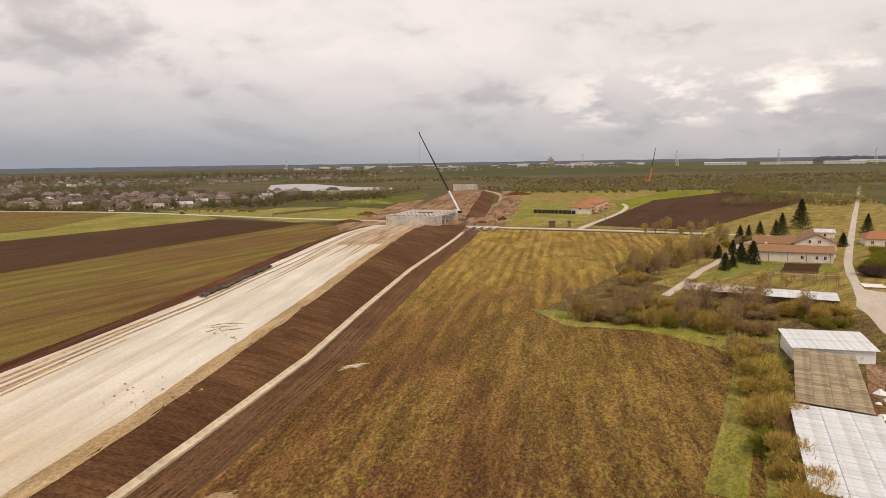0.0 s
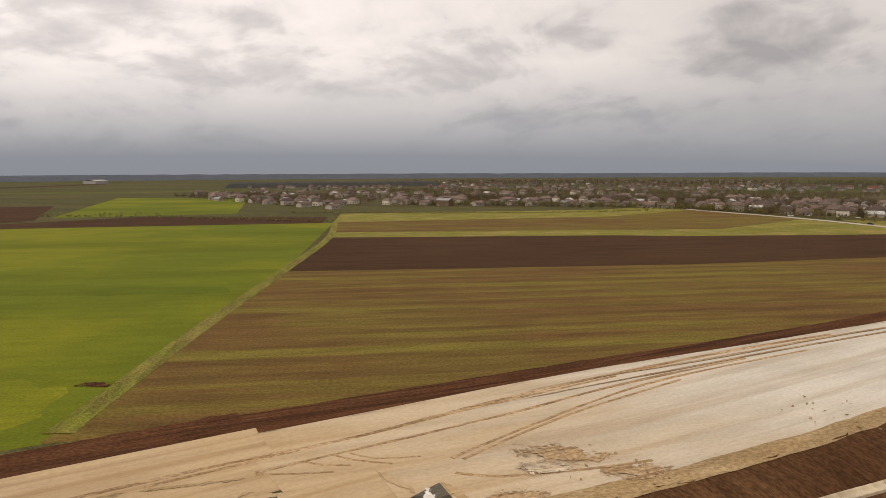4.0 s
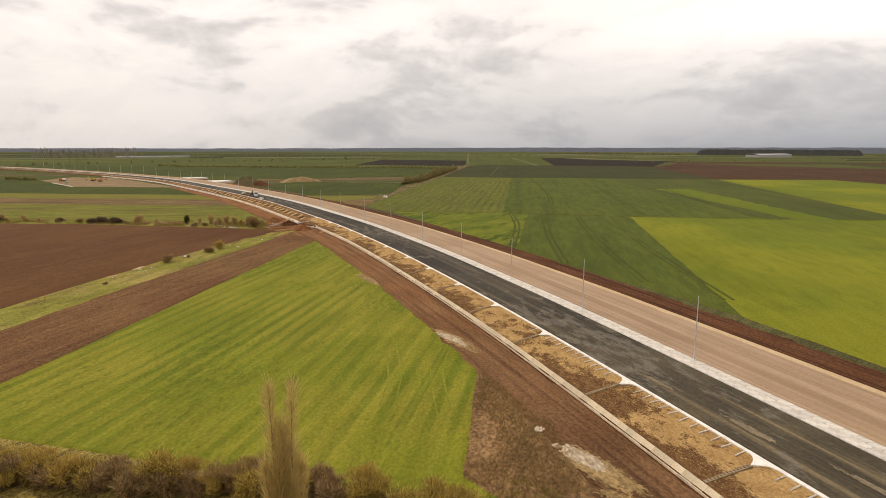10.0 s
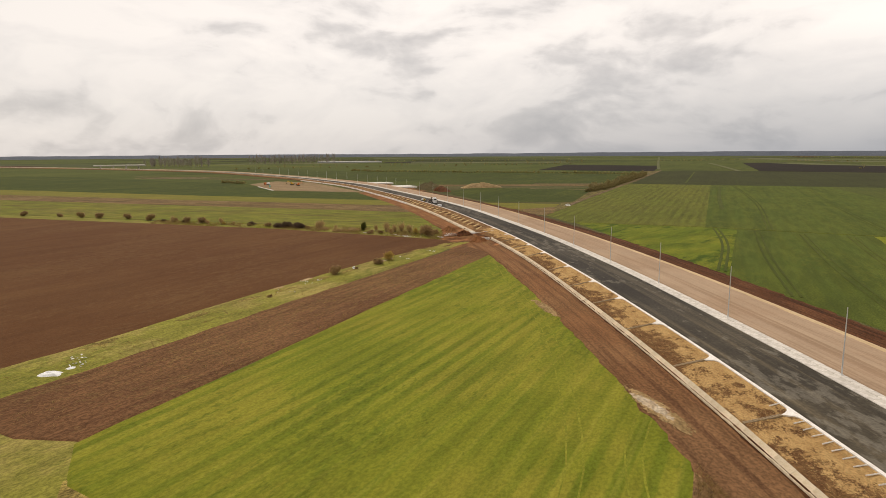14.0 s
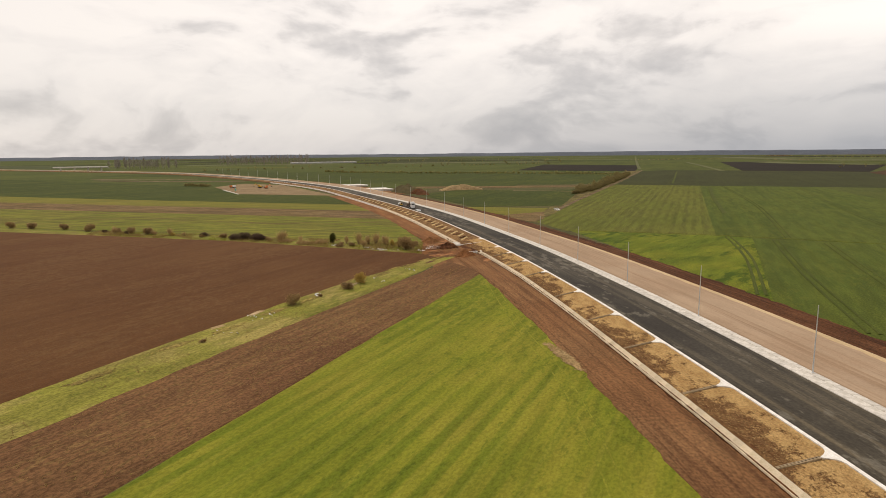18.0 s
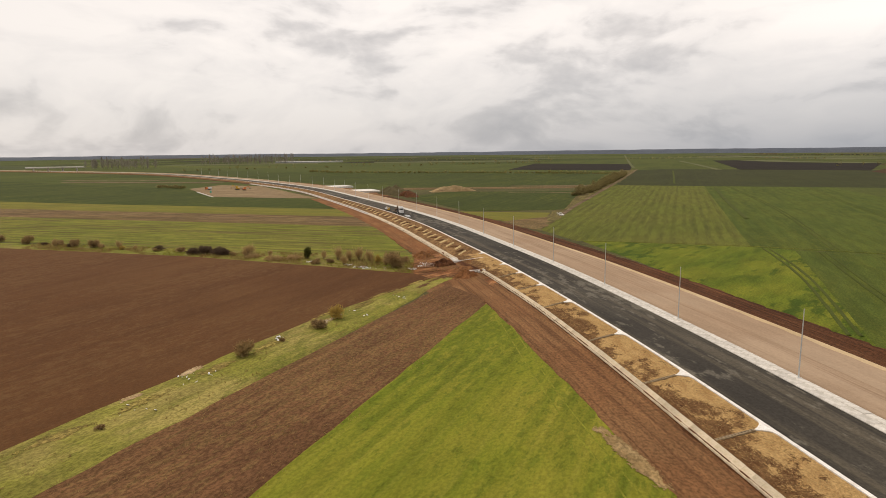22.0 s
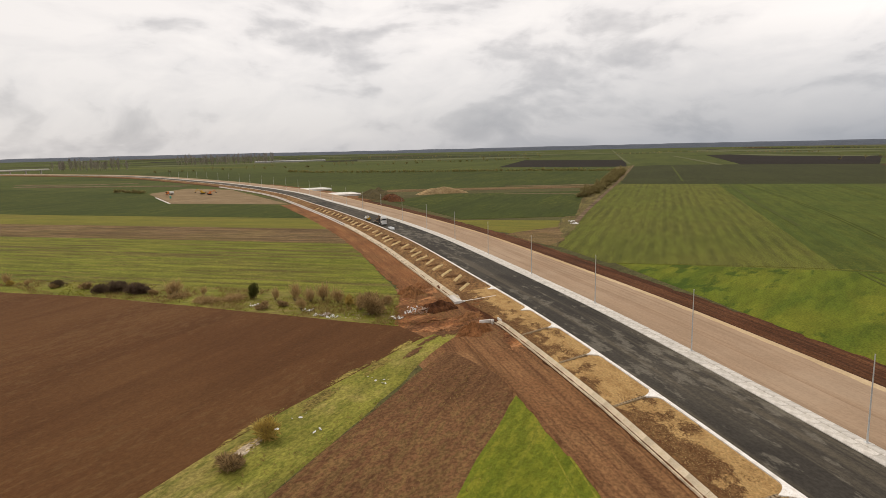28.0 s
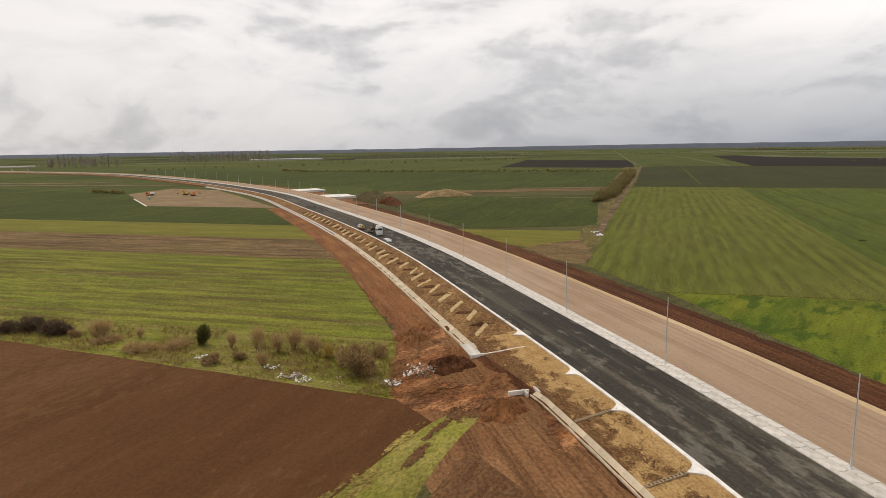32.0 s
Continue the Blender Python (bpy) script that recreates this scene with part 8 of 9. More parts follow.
# ---- black pipe lengths and sacks along the platform ----
pr = random.Random(8)
M["pipe"] = plain_mat("dusty_black_plastic", (0.050, 0.036, 0.026), (0.10, 0.072, 0.048), 1.2, 0.7, vary=0.4)
for k in range(13):
    yy = 169 + 3.35 * k
    t = thing("drain_pipe", "black corrugated drain pipe lying on the gravel", "pipe", "pipes along the platform")
    t.matrix_basis = pose(plat(yy, 1) + 2.4 + pr.uniform(-.3, .3), yy, plat(yy, 2) + .02, 0, 0, 76 + pr.uniform(-14, 14))
    for j in range(2):
        bm = bmesh.new()
        rings = []
        for q in range(15):
            rr = .50 if q % 2 else .43
            rings.append([bm.verts.new((-1.45 + .2 * q, -.52 + 1.04 * j + rr * math.cos(a * math.pi / 6), .5 + rr * math.sin(a * math.pi / 6))) for a in range(12)])
        for ra, rb in zip(rings, rings[1:]):
            for a in range(12):
                bm.faces.new((ra[a], ra[(a + 1) % 12], rb[(a + 1) % 12], rb[a]))
        bm.faces.new(rings[0]), bm.faces.new(rings[-1][::-1])
        part("pipe", bm, M["pipe"], t)
for k in range(5):
    yy = 212 + 2.2 * k
    heap("sack", (plat(yy, 1) + 2.5, yy, plat(yy, 2)), 1.2, 1.0, 1.0, M["concrete"], "pale bulk sack on the gravel", 20 * k, .3, 40 + k, "sack", 6, 14)
for k, (x, y, rx, ry, tn) in enumerate(((-49, 138, 3.4, .5, 8), (-46.5, 135.6, 2.6, .45, 20), (-51, 139.5, 2.4, .4, 40), (-47.0, 140.5, 2.8, .4, -8), (-50.5, 135, 2.0, .35, 60))):
    splash(x, y, rx, ry, tn, M["rut"], "clods of mud scraped up on the platform", plat(y, 2) + .05, 50 + k, .6)

# ---- the village ----
protos = []
for k, (w, d, h, rise, wall, roof, hip) in enumerate(((12, 9, 3.4, 2.6, "plaster_grey", "roof_far", 0), (10, 8, 3.2, 2.8, "plaster_grey", "roof_far", 0), (14, 9, 5.6, 2.8, "plaster_grey", "roof_far", 3.2), (11, 9, 3.3, 2.2, "plaster_grey", "roof_pale", 0), (9, 8, 5.4, 2.6, "plaster", "roof_far", 2.8), (16, 9, 3.6, 2.0, "plaster_grey", "roof_far", 0))):
    lab = ("plastered village house with a dull tiled roof", "grey village house with a weathered roof", "two-storey village house with a hipped roof", "village house with a pale sheet roof", "tall pale village house with a dull hipped roof", "long village building with a weathered roof")[k]
    hs = house(lab, 0, 0, 0, w, d, h, rise, M[wall], M[roof], hip, 0)
    for sx in (-.3, .3):
        part("window", box_bm(1.3, .1, 1.3, (sx * w, -d / 2 - .03, 1.0)), M["dark_glass"], hs)
    part("window", box_bm(1.3, .1, 1.3, (0, d / 2 + .03, 1.0)), M["dark_glass"], hs)
    part("door", box_bm(1.0, .1, 2.05, (0, -d / 2 - .03, 0)), M["wood"], hs)
    hs["group"] = "village houses"
    protos.append(hs)
placed, vr, vused = [], random.Random(12), set()


def village(n, quad, spacing):
    """Houses strewn through a quadrilateral (two edges given)."""
    a, b, c, d = (Vector(q) for q in quad)
    tries = 0
    while n and tries < 4000:
        tries += 1
        u, v = vr.random(), vr.random()
        p = a.lerp(b, u).lerp(d.lerp(c, u), v)
        if any((p - q).length < spacing for q in placed):
            continue
        placed.append(p)
        n -= 1
        k = vr.randrange(len(protos))
        m = pose(p.x, p.y, 0.05, 0, 0, vr.choice((20, 110, -70, 200)) + vr.uniform(-8, 8))
        if k in vused:
            copy_thing(protos[k], m)
        else:
            vused.add(k)
            protos[k].matrix_basis = m


village(58, ((-690, 385), (-405, 585), (-470, 690), (-800, 520)), 16)
village(48, ((-470, 690), (-260, 640), (-240, 760), (-480, 850)), 17)
village(30, ((-410, 600), (-240, 560), (-150, 700), (-420, 700)), 15)
village(12, ((-400, 590), (-250, 566), (-225, 640), (-380, 650)), 16)
village(34, ((-800, 540), (-480, 720), (-620, 1000), (-1100, 760)), 19)
village(22, ((-1100, 420), (-840, 440), (-900, 650), (-1300, 700)), 19)
village(14, ((-1300, 300), (-900, 330), (-900, 430), (-1300, 480)), 22)
village(20, ((-1300, 800), (-650, 1050), (-900, 1600), (-1900, 1300)), 28)
village(10, ((-650, 1060), (-200, 1400), (-300, 1900), (-900, 1650)), 32)


def far_village(n, quad, seed):
    """Farther houses, too small to pick apart: walls and pitched roofs, joined."""
    rnd, a, b, c, d = random.Random(seed), *(Vector(q) for q in quad)
    wv, wf, rv, rf = [], [], [], []
    for _ in range(n):
        u, v = rnd.random(), rnd.random()
        p = a.lerp(b, u).lerp(d.lerp(c, u), v)
        w, dp, h, rise, th = rnd.uniform(4, 9), rnd.uniform(3.5, 5), rnd.uniform(3, 6), rnd.uniform(1.5, 3), radians(rnd.choice((20, 110)) + rnd.uniform(-9, 9))

        def at(x, y, z):
            return (p.x + x * math.cos(th) - y * math.sin(th), p.y + x * math.sin(th) + y * math.cos(th), z)

        k = len(wv)
        wv += [at(x, y, z) for z in (0.2, h) for x, y in ((-w, -dp), (w, -dp), (w, dp), (-w, dp))] + [at(-w, 0, h + rise), at(w, 0, h + rise)]
        wf += [tuple(k + q for q in f) for f in ((0, 1, 5, 4), (2, 3, 7, 6), (1, 2, 6, 9, 5), (3, 0, 4, 8, 7))]
        k = len(rv)
        rv += [at(sx * (w + .4), sy * (dp + .5), h - .25) if sy else at(sx * (w + .4), 0, h + rise + .15) for sy in (-1, 0, 1) for sx in (-1, 1)]
        rf += [(k, k + 1, k + 3, k + 2), (k + 2, k + 3, k + 5, k + 4)]
    tagged(new("far_house_walls", mesh_of("far_house_walls", wv, wf, M["far_wall"])), "pale walls of small far houses", "houses", kind="stuff")
    tagged(new("far_house_roofs", mesh_of("far_house_roofs", rv, rf, M["far_roof"])), "mixed red and grey roofs of far houses", "houses", kind="stuff")


M["far_wall"] = leaf_mat("mixed_pale_plaster", (0.52, 0.48, 0.42), (0.22, 0.20, 0.18), (0.40, 0.36, 0.31))
M["far_roof"] = leaf_mat("mixed_old_roofs", (0.24, 0.115, 0.085), (0.13, 0.115, 0.105), (0.30, 0.26, 0.23))
far_village(120, ((-1300, 800), (-650, 1050), (-900, 1600), (-1900, 1300)), 21)
far_village(110, ((-650, 1060), (-200, 1400), (-300, 2000), (-900, 1750)), 22)
far_village(150, ((-2200, 1200), (-900, 1750), (-1300, 2500), (-2800, 1900)), 23)
far_village(120, ((-300, 2000), (700, 2500), (900, 3200), (-700, 2900)), 24)
far_village(60, ((-1900, 500), (-1350, 560), (-1400, 900), (-2100, 900)), 25)
thicket([TREE[0], TREE[1], BUSH[1], TREE[2]], [(-690, 420), (-560, 520), (-420, 600), (-260, 600), (-200, 640)], 0.32, 36.0, (0.5, 1.0), "village trees", keep=70)
thicket([TREE[0], TREE[1], BUSH[0]], [(-850, 520), (-640, 650), (-470, 760), (-300, 780)], 0.3, 64.0, (0.6, 1.0), "village trees", keep=90)
thicket([TREE[0], TREE[1]], [(-1200, 620), (-900, 760), (-650, 950), (-400, 1000)], 0.55, 125.0, (0.7, 1.1), "village trees", keep=70)
thicket([TREE[0], TREE[1]], [(-1250, 380), (-1000, 400), (-760, 420)], 0.7, 62.0, (0.6, 1.0), "village trees", keep=80)
thicket([TREE[0], BUSH[1], TREE[1], BUSH[0]], [(-460, 640), (-300, 620), (-150, 620)], 0.3, 55.0, (0.5, 0.95), "village trees", keep=95)
thicket([TREE[0], BUSH[1], TREE[1]], [(-520, 780), (-330, 740), (-140, 740)], 0.6, 60.0, (0.6, 1.0), "village trees", keep=90)
thicket([TREE[0], BUSH[1], BUSH[0], TREE[1], BUSH[5]], [(-240, 680), (-150, 690), (-66, 720)], 0.35, 58.0, (0.45, 0.9), "village trees", keep=90)
village(34, ((-930, 250), (-640, 300), (-720, 380), (-1280, 330)), 16)
thicket([TREE[0], TREE[1], BUSH[0]], [(-1250, 300), (-930, 310), (-700, 330)], 1.0, 46.0, (0.45, 0.85), "village trees", keep=90)
village(9, ((-260, 700), (-140, 720), (-130, 800), (-250, 820)), 17)
thicket([BUSH[1], TREE[0]], [(-560, 640), (-400, 585), (-260, 545), (-150, 520)], 3.0, 7.0, (0.5, 0.9), "shrubs along the lane")
thicket([TREE[3]], [(-690, 400), (-655, 425), (-640, 440)], 4.0, 14.0, (0.45, 0.6), "dense grove at the village edge")
thicket([TREE[0], TREE[3]], [(-1900, 1300), (-1300, 1500), (-700, 1700), (-200, 1800)], 0.7, 290.0, (0.7, 1.2), "far village trees", keep=60)
house("unfinished dark timber building at the village edge", -615, 424, 30, 16, 12, 7.0, 2.0, M["wood"], M["roof_pale"], 0, 3, False)

# lake
lake = field([(-300, 1125), (-262, 960), (-235, 900), (-160, 878), (-85, 868), (-68, 895), (-72, 935), (-140, 985), (-225, 1135), (-268, 1165)], M["water"], "pale still lake beyond the village", 0.32, 3.0, 20)
lake.name = "water"
tagged(lake, category="water")

# ---- sheds, stores and the works on the horizon ----
hall0 = thing("warehouse", "long pale warehouse on the horizon", "warehouse", "far warehouses")
part("wall", box_bm(120, 50, 10), M["roof_pale"], hall0)
part("roof", roof_bm(120, 50, 10, 2.5, .5, .3), M["roof_pale"], hall0)
for k in range(8):
    part("gate", box_bm(5, .3, 5, (-52 + 15 * k, -25.1, 0)), M["steel"], hall0)
hr = random.Random(4)
for k in range(46):
    az, r = radians(hr.uniform(-14, 17)), hr.uniform(3000, 4400)
    m = pose(r * math.sin(az), r * math.cos(az), 0, 0, 0, hr.uniform(-20, 20)) @ Matrix.Diagonal((hr.uniform(.12, .7), hr.uniform(.3, .7), hr.uniform(.3, .7), 1))
    ob = copy_thing(hall0, m)
    ob.matrix_basis = m
for x, y, sx, sz in ((1130, 2600, 1.3, .9), (1330, 2520, 1.5, .8), (1500, 2430, 1.1, .9), (1830, 2760, 1.4, .9), (127, -2290, 1.8, .35), (-1900, -1750, 1.6, 1.0), (-3100, 350, 1.3, 1.3), (-2900, -900, 1.0, 1.0)):
    m = pose(x, y, 0, 0, 0, -25 if y > 0 else 10) @ Matrix.Diagonal((sx, 1, sz, 1))
    copy_thing(hall0, m).matrix_basis = m
hall0.matrix_basis = pose(700, 3300, 0, 0, 0, 8)
silo = thing("silo_works", "grey silo tower of a works on the horizon", "silo")
silo.matrix_basis = pose(640, 3850, 0)
for k in range(3):
    part("silo", tube_bm((-14 + 12 * k, 0, 0), (-14 + 12 * k, 0, 34 + 12 * (k == 1)), 6, 6, 14), M["plaster_grey"], silo)
pyl0 = thing("pylon", "lattice power pylon on the plain", "pylon", "power pylons")
bm = bmesh.new()
for sx in (-1, 1):
    for sy in (-1, 1):
        tube_bm((sx * 3.4, sy * 3.4, 0), (sx * .5, sy * .5, 42), .30, .20, 4, bm)
for k in range(9):
    z0, z1 = 4.4 * k, 4.4 * (k + 1)
    r0, r1 = 3.4 - 2.9 * z0 / 42, 3.4 - 2.9 * z1 / 42
    for sx, sy, ex, ey in ((-1, -1, 1, -1), (1, -1, 1, 1), (1, 1, -1, 1), (-1, 1, -1, -1)):
        tube_bm((sx * r0, sy * r0, z0), (ex * r1, ey * r1, z1), .13, .13, 4, bm)
part("tower", bm, M["steel"], pyl0)
for zz, ww in ((27, 14), (33, 17), (39, 12)):
    part("cross_arm", tube_bm((-ww / 2, 0, zz), (ww / 2, 0, zz), .35, .35, 4), M["steel"], pyl0)
pyl0.matrix_basis = pose(1240, 2400, 0, 0, 0, 30) @ Matrix.Diagonal((1.4, 1.4, 1.4, 1))
for x, y in ((900, 2500), (560, 2600), (-220, 2700), (-700, 2900), (1500, 2250)):
    m = pose(x, y, 0, 0, 0, 30)
    copy_thing(pyl0, m)

# ---- wooded rise all round the horizon, tinted with distance haze ----
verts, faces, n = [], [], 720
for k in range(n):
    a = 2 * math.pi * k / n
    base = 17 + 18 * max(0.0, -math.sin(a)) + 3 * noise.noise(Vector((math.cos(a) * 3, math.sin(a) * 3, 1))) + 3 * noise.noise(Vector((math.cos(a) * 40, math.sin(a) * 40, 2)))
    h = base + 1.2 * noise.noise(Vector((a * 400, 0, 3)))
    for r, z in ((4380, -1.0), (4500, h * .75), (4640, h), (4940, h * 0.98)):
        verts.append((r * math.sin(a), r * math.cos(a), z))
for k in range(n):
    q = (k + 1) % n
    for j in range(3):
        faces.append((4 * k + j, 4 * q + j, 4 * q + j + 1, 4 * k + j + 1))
tagged(new("backdrop_hills", mesh_of("backdrop_hills", verts, faces, M["hazy_forest"])), "low wooded rise along the horizon, distance haze put into its grey-blue", "hills", kind="structure")
for cx0, cy0, ln, turn, h in ((-2371, -2150, 640, -47.8, 24), (2050, 2700, 900, -38, 26), (-2300, -300, 500, 90, 16), (-1700, 800, 600, 70, 14)):
    w = []
    f = []
    segs = 60
    for k in range(segs + 1):
        x = ln * (k / segs - .5)
        hh = h * (1 + .16 * noise.noise(Vector((x * .05, cx0, 0))) + .12 * noise.noise(Vector((x * .3, cx0, 0)))) * min(1, (k + .6) / 2, (segs - k + .6) / 2)
        for yy, zz in ((-40, 0), (-32, hh * .8), (-15, hh), (30, hh), (45, 0)):
            w.append((x, yy, zz))
        if k:
            b0 = 5 * (k - 1)
            f += [(b0 + j, b0 + 5 + j, b0 + 6 + j, b0 + 1 + j) for j in range(4)]
    # the north-eastern block takes the haze-tinted colour
    ob = new("far_wood", mesh_of("far_wood", w, f, M["wood_block"] if cx0 < -1000 else M["hazy_forest"]))
    ob.matrix_basis = pose(cx0, cy0, 0, 0, 0, turn)
    tagged(ob, "dark block of woodland on the plain", "woodland", kind="stuff")

# ---- lorry, car and machines on the new road ----
def wheels(parent, xs, half, r, wd=.32):
    for sx in xs:
        for sy in (-half, half):
            wh = part("wheel", tube_bm((sx, sy - wd / 2, r), (sx, sy + wd / 2, r), r, r, 16), M["dark"], parent)
            part("rim", tube_bm((sx, sy - wd / 2 - .015, r), (sx, sy + wd / 2 + .015, r), r * .55, r * .55, 12), M["steel"], wh)


def road_pose(y, d, turn=180.0, z=2.03):
    p, h = on_road(s_at(y), d, z)
    return pose(p.x, p.y, p.z, 0, 0, h + turn)


lorry = thing("lorry", "white lorry cab with a low loader standing on the asphalt", "lorry")
lorry.matrix_basis = road_pose(-481.0, 3.4)
cab = box_bm(2.3, 2.5, 2.9, (4.6, 0, .95), bevel=.22)
part("cab", cab, M["white"], lorry)
part("windscreen", box_bm(.06, 2.0, .75, (5.74, 0, 2.45)), M["dark_glass"], lorry)
for sy in (-1.26, 1.26):
    part("side_window", box_bm(1.0, .05, .8, (4.9, sy, 2.35)), M["dark_glass"], lorry)
    part("mirror", box_bm(.12, .25, .5, (5.6, sy * 1.12, 2.3), bevel=.03), M["dark"], lorry)
    part("headlight", box_bm(.06, .4, .22, (5.76, sy * .72, 1.15)), M["steel"], lorry)
part("spoiler", box_bm(1.4, 2.2, .55, (4.2, 0, 3.8), bevel=.2), M["white"], lorry)
part("bumper", box_bm(.3, 2.5, .5, (5.7, 0, .55), bevel=.06), M["white"], lorry)
part("chassis", box_bm(7.0, 1.0, .3, (1.5, 0, .85)), M["dark"], lorry)
part("trailer_bed", box_bm(10.5, 2.55, .3, (-5.4, 0, .75), bevel=.03), M["wood"], lorry)
part("gooseneck", box_bm(3.2, 2.4, .35, (.6, 0, 1.25), bevel=.05), M["dark"], lorry)
wheels(lorry, (4.6, 1.4), 1.1, .52)
wheels(lorry, (-8.2, -9.4), 1.1, .45)
part("mudguard", box_bm(1.3, 2.5, .08, (1.4, 0, 1.12)), M["dark"], lorry)


def excavator(label, m, mat, sc=1.0):
    t = thing("excavator", label, "excavator")
    t.matrix_basis = m @ Matrix.Diagonal((sc, sc, sc, 1))
    for sy in (-1.1, 1.1):
        part("track", box_bm(3.8, .6, .85, (0, sy, 0), bevel=.3), M["dark"], t)
    part("undercarriage", box_bm(2.4, 1.8, .5, (0, 0, .4)), M["dark"], t)
    part("body", box_bm(3.2, 2.5, 1.0, (-.5, 0, 1.0), bevel=.12), mat, t)
    part("counterweight", box_bm(.7, 2.5, 1.1, (-2.2, 0, 1.0), bevel=.2), M["dark"], t)
    cb = part("cab", box_bm(1.5, 1.0, 1.5, (.5, .7, 1.9), bevel=.1), mat, t)
    part("window", box_bm(.05, .8, .9, (1.27, .7, 2.3)), M["dark_glass"], cb)
    part("boom", tube_bm((.8, -.3, 1.8), (3.8, -.3, 4.4), .28, .22, 6), mat, t)
    part("stick", tube_bm((3.8, -.3, 4.4), (5.4, -.3, 2.2), .2, .16, 6), mat, t)
    part("bucket", box_bm(.9, 1.0, .8, (5.4, -.3, 1.4), bevel=.15), M["dark"], t)
    part("ram", tube_bm((1.2, -.3, 1.6), (2.7, -.3, 3.2), .09, .09, 8), M["steel"], t)
    return t


lm = lorry.matrix_basis
excavator("dark excavator riding on the low loader", lm @ pose(-5.2, 0, 1.06, 0, 0, 0), M["wood"], .72)
excavator("yellow excavator working beside the lorry", road_pose(-499.0, 2.2, 150), M["yellow"], .6)
car = thing("pickup", "white pickup parked behind the lorry", "car")
car.matrix_basis = road_pose(-505, 3.0, 175)
part("body", box_bm(4.8, 1.8, .75, (0, 0, .4), bevel=.12), M["white"], car)
part("cabin", box_bm(2.0, 1.6, .7, (.4, 0, 1.12), bevel=.2), M["white"], car)
part("windscreen", box_bm(.06, 1.35, .45, (1.36, 0, 1.24)), M["dark_glass"], car)
part("load_bed", box_bm(1.7, 1.6, .1, (-1.4, 0, 1.14)), M["dark"], car)
for sy in (-.6, .6):
    part("headlight", box_bm(.06, .35, .18, (2.39, sy, .8)), M["steel"], car)
wheels(car, (1.5, -1.5), .85, .36, .22)
for k in range(3):
    st = thing("rail_bundle", "bundle of galvanised guard rails on the asphalt", "rails", "guard rail bundles")
    st.matrix_basis = road_pose(-459.5 - 2.2 * k, 2.6 + .4 * k, 178 + 6 * k)
    for j in range(6):
        part("rail", box_bm(4.3, .42, .16, (0, -.6 + .5 * (j % 3), .1 + .24 * (j // 3)), bevel=.03), M["sheet"], st)
    for sx in (-1.3, 1.3):
        part("bearer", box_bm(.12, 1.3, .1, (sx, -.15, 0)), M["wood"], st)

# machines and huts in the yard
tk = thing("tipper_lorry", "orange and white tipper lorry in the earth yard", "lorry")
tk.matrix_basis = pose(129, -789, .2, 0, 0, 60)
part("cab", box_bm(2.2, 2.4, 2.4, (3.0, 0, .9), bevel=.2), M["orange"], tk)
part("windscreen", box_bm(.06, 2.0, .8, (4.09, 0, 2.1)), M["dark_glass"], tk)
part("body", box_bm(5.0, 2.5, 1.6, (-1.2, 0, 1.3), bevel=.08), M["white"], tk)
part("chassis", box_bm(7.6, 1.0, .3, (0, 0, .8)), M["dark"], tk)
wheels(tk, (3.0, -1.2, -2.6), 1.05, .5)
excavator("yellow excavator parked in the earth yard", pose(100, -785, .15, 0, 0, 20), M["yellow"], 1.1)
excavator("orange excavator parked in the earth yard", pose(91, -772, .15, 0, 0, 200), M["orange"], 1.0)
loo = thing("site_toilet", "green portable toilet cabin in the yard", "cabin")
loo.matrix_basis = pose(117, -741, .15, 0, 0, 30)
part("body", box_bm(1.2, 1.2, 2.2, bevel=.06), plain_mat("green_plastic", (0.10, 0.42, 0.30), None, 1, .5), loo)
part("roof", box_bm(1.3, 1.3, .15, (0, 0, 2.2), bevel=.05), M["white"], loo)
part("door", box_bm(.8, .05, 1.9, (0, -.62, .1)), M["white"], loo)
yk = thing("yard_kerb", "white concrete kerb at the yard edge", "kerb")
for k in range(12):
    kb = part("kerb_stone", box_bm(6.6, .9, .5, bevel=.05), M["white_kerb"], yk)
    kb.matrix_basis = pose(104 + 2.4 * k, -683 - 6.0 * k, .1, 0, 0, -68)

# stacks of precast beams
for (sa, d0, nb, ln) in ((s_at(-700), 44, 15, 24), (s_at(-775), 42, 13, 34)):
    p, h = on_road(sa, d0, .1)
    st = thing("beam_stack", "rows of white precast concrete beams on the ground", "beams", "precast beam stacks")
    st.matrix_basis = pose(p.x, p.y, .1, 0, 0, h + 90)
    for k in range(nb):
        bb = bmesh.new()
        for ww, hh, zz in ((1.0, .3, .25), (.4, 1.0, .5), (1.5, .25, 1.5)):
            box_bm(ln, ww, hh, (0, 0, zz), bm=bb)
        b1 = part("beam", bb, M["white_kerb"], st)
        b1.matrix_basis = pose(0, -nb * .9 + 1.8 * k, 0)
    for sx in (-ln * .4, ln * .4):
        part("bearer", box_bm(.3, nb * 1.8, .25, (sx, 0, 0)), M["wood"], st)

# overpass far to the south
ov = thing("overpass", "pale concrete overpass beyond the fields", "bridge")
ov.matrix_basis = pose(618, -1604, 0, 0, 0, 31)
part("deck", box_bm(110, 12, 1.6, (0, 0, 7)), M["girder"], ov)
for k in range(4):
    part("pier", box_bm(2, 10, 7, (-40 + 27 * k, 0, 0)), M["girder"], ov)
part("parapet", box_bm(110, .4, 1.2, (0, -6, 8.6)), M["white_kerb"], ov)

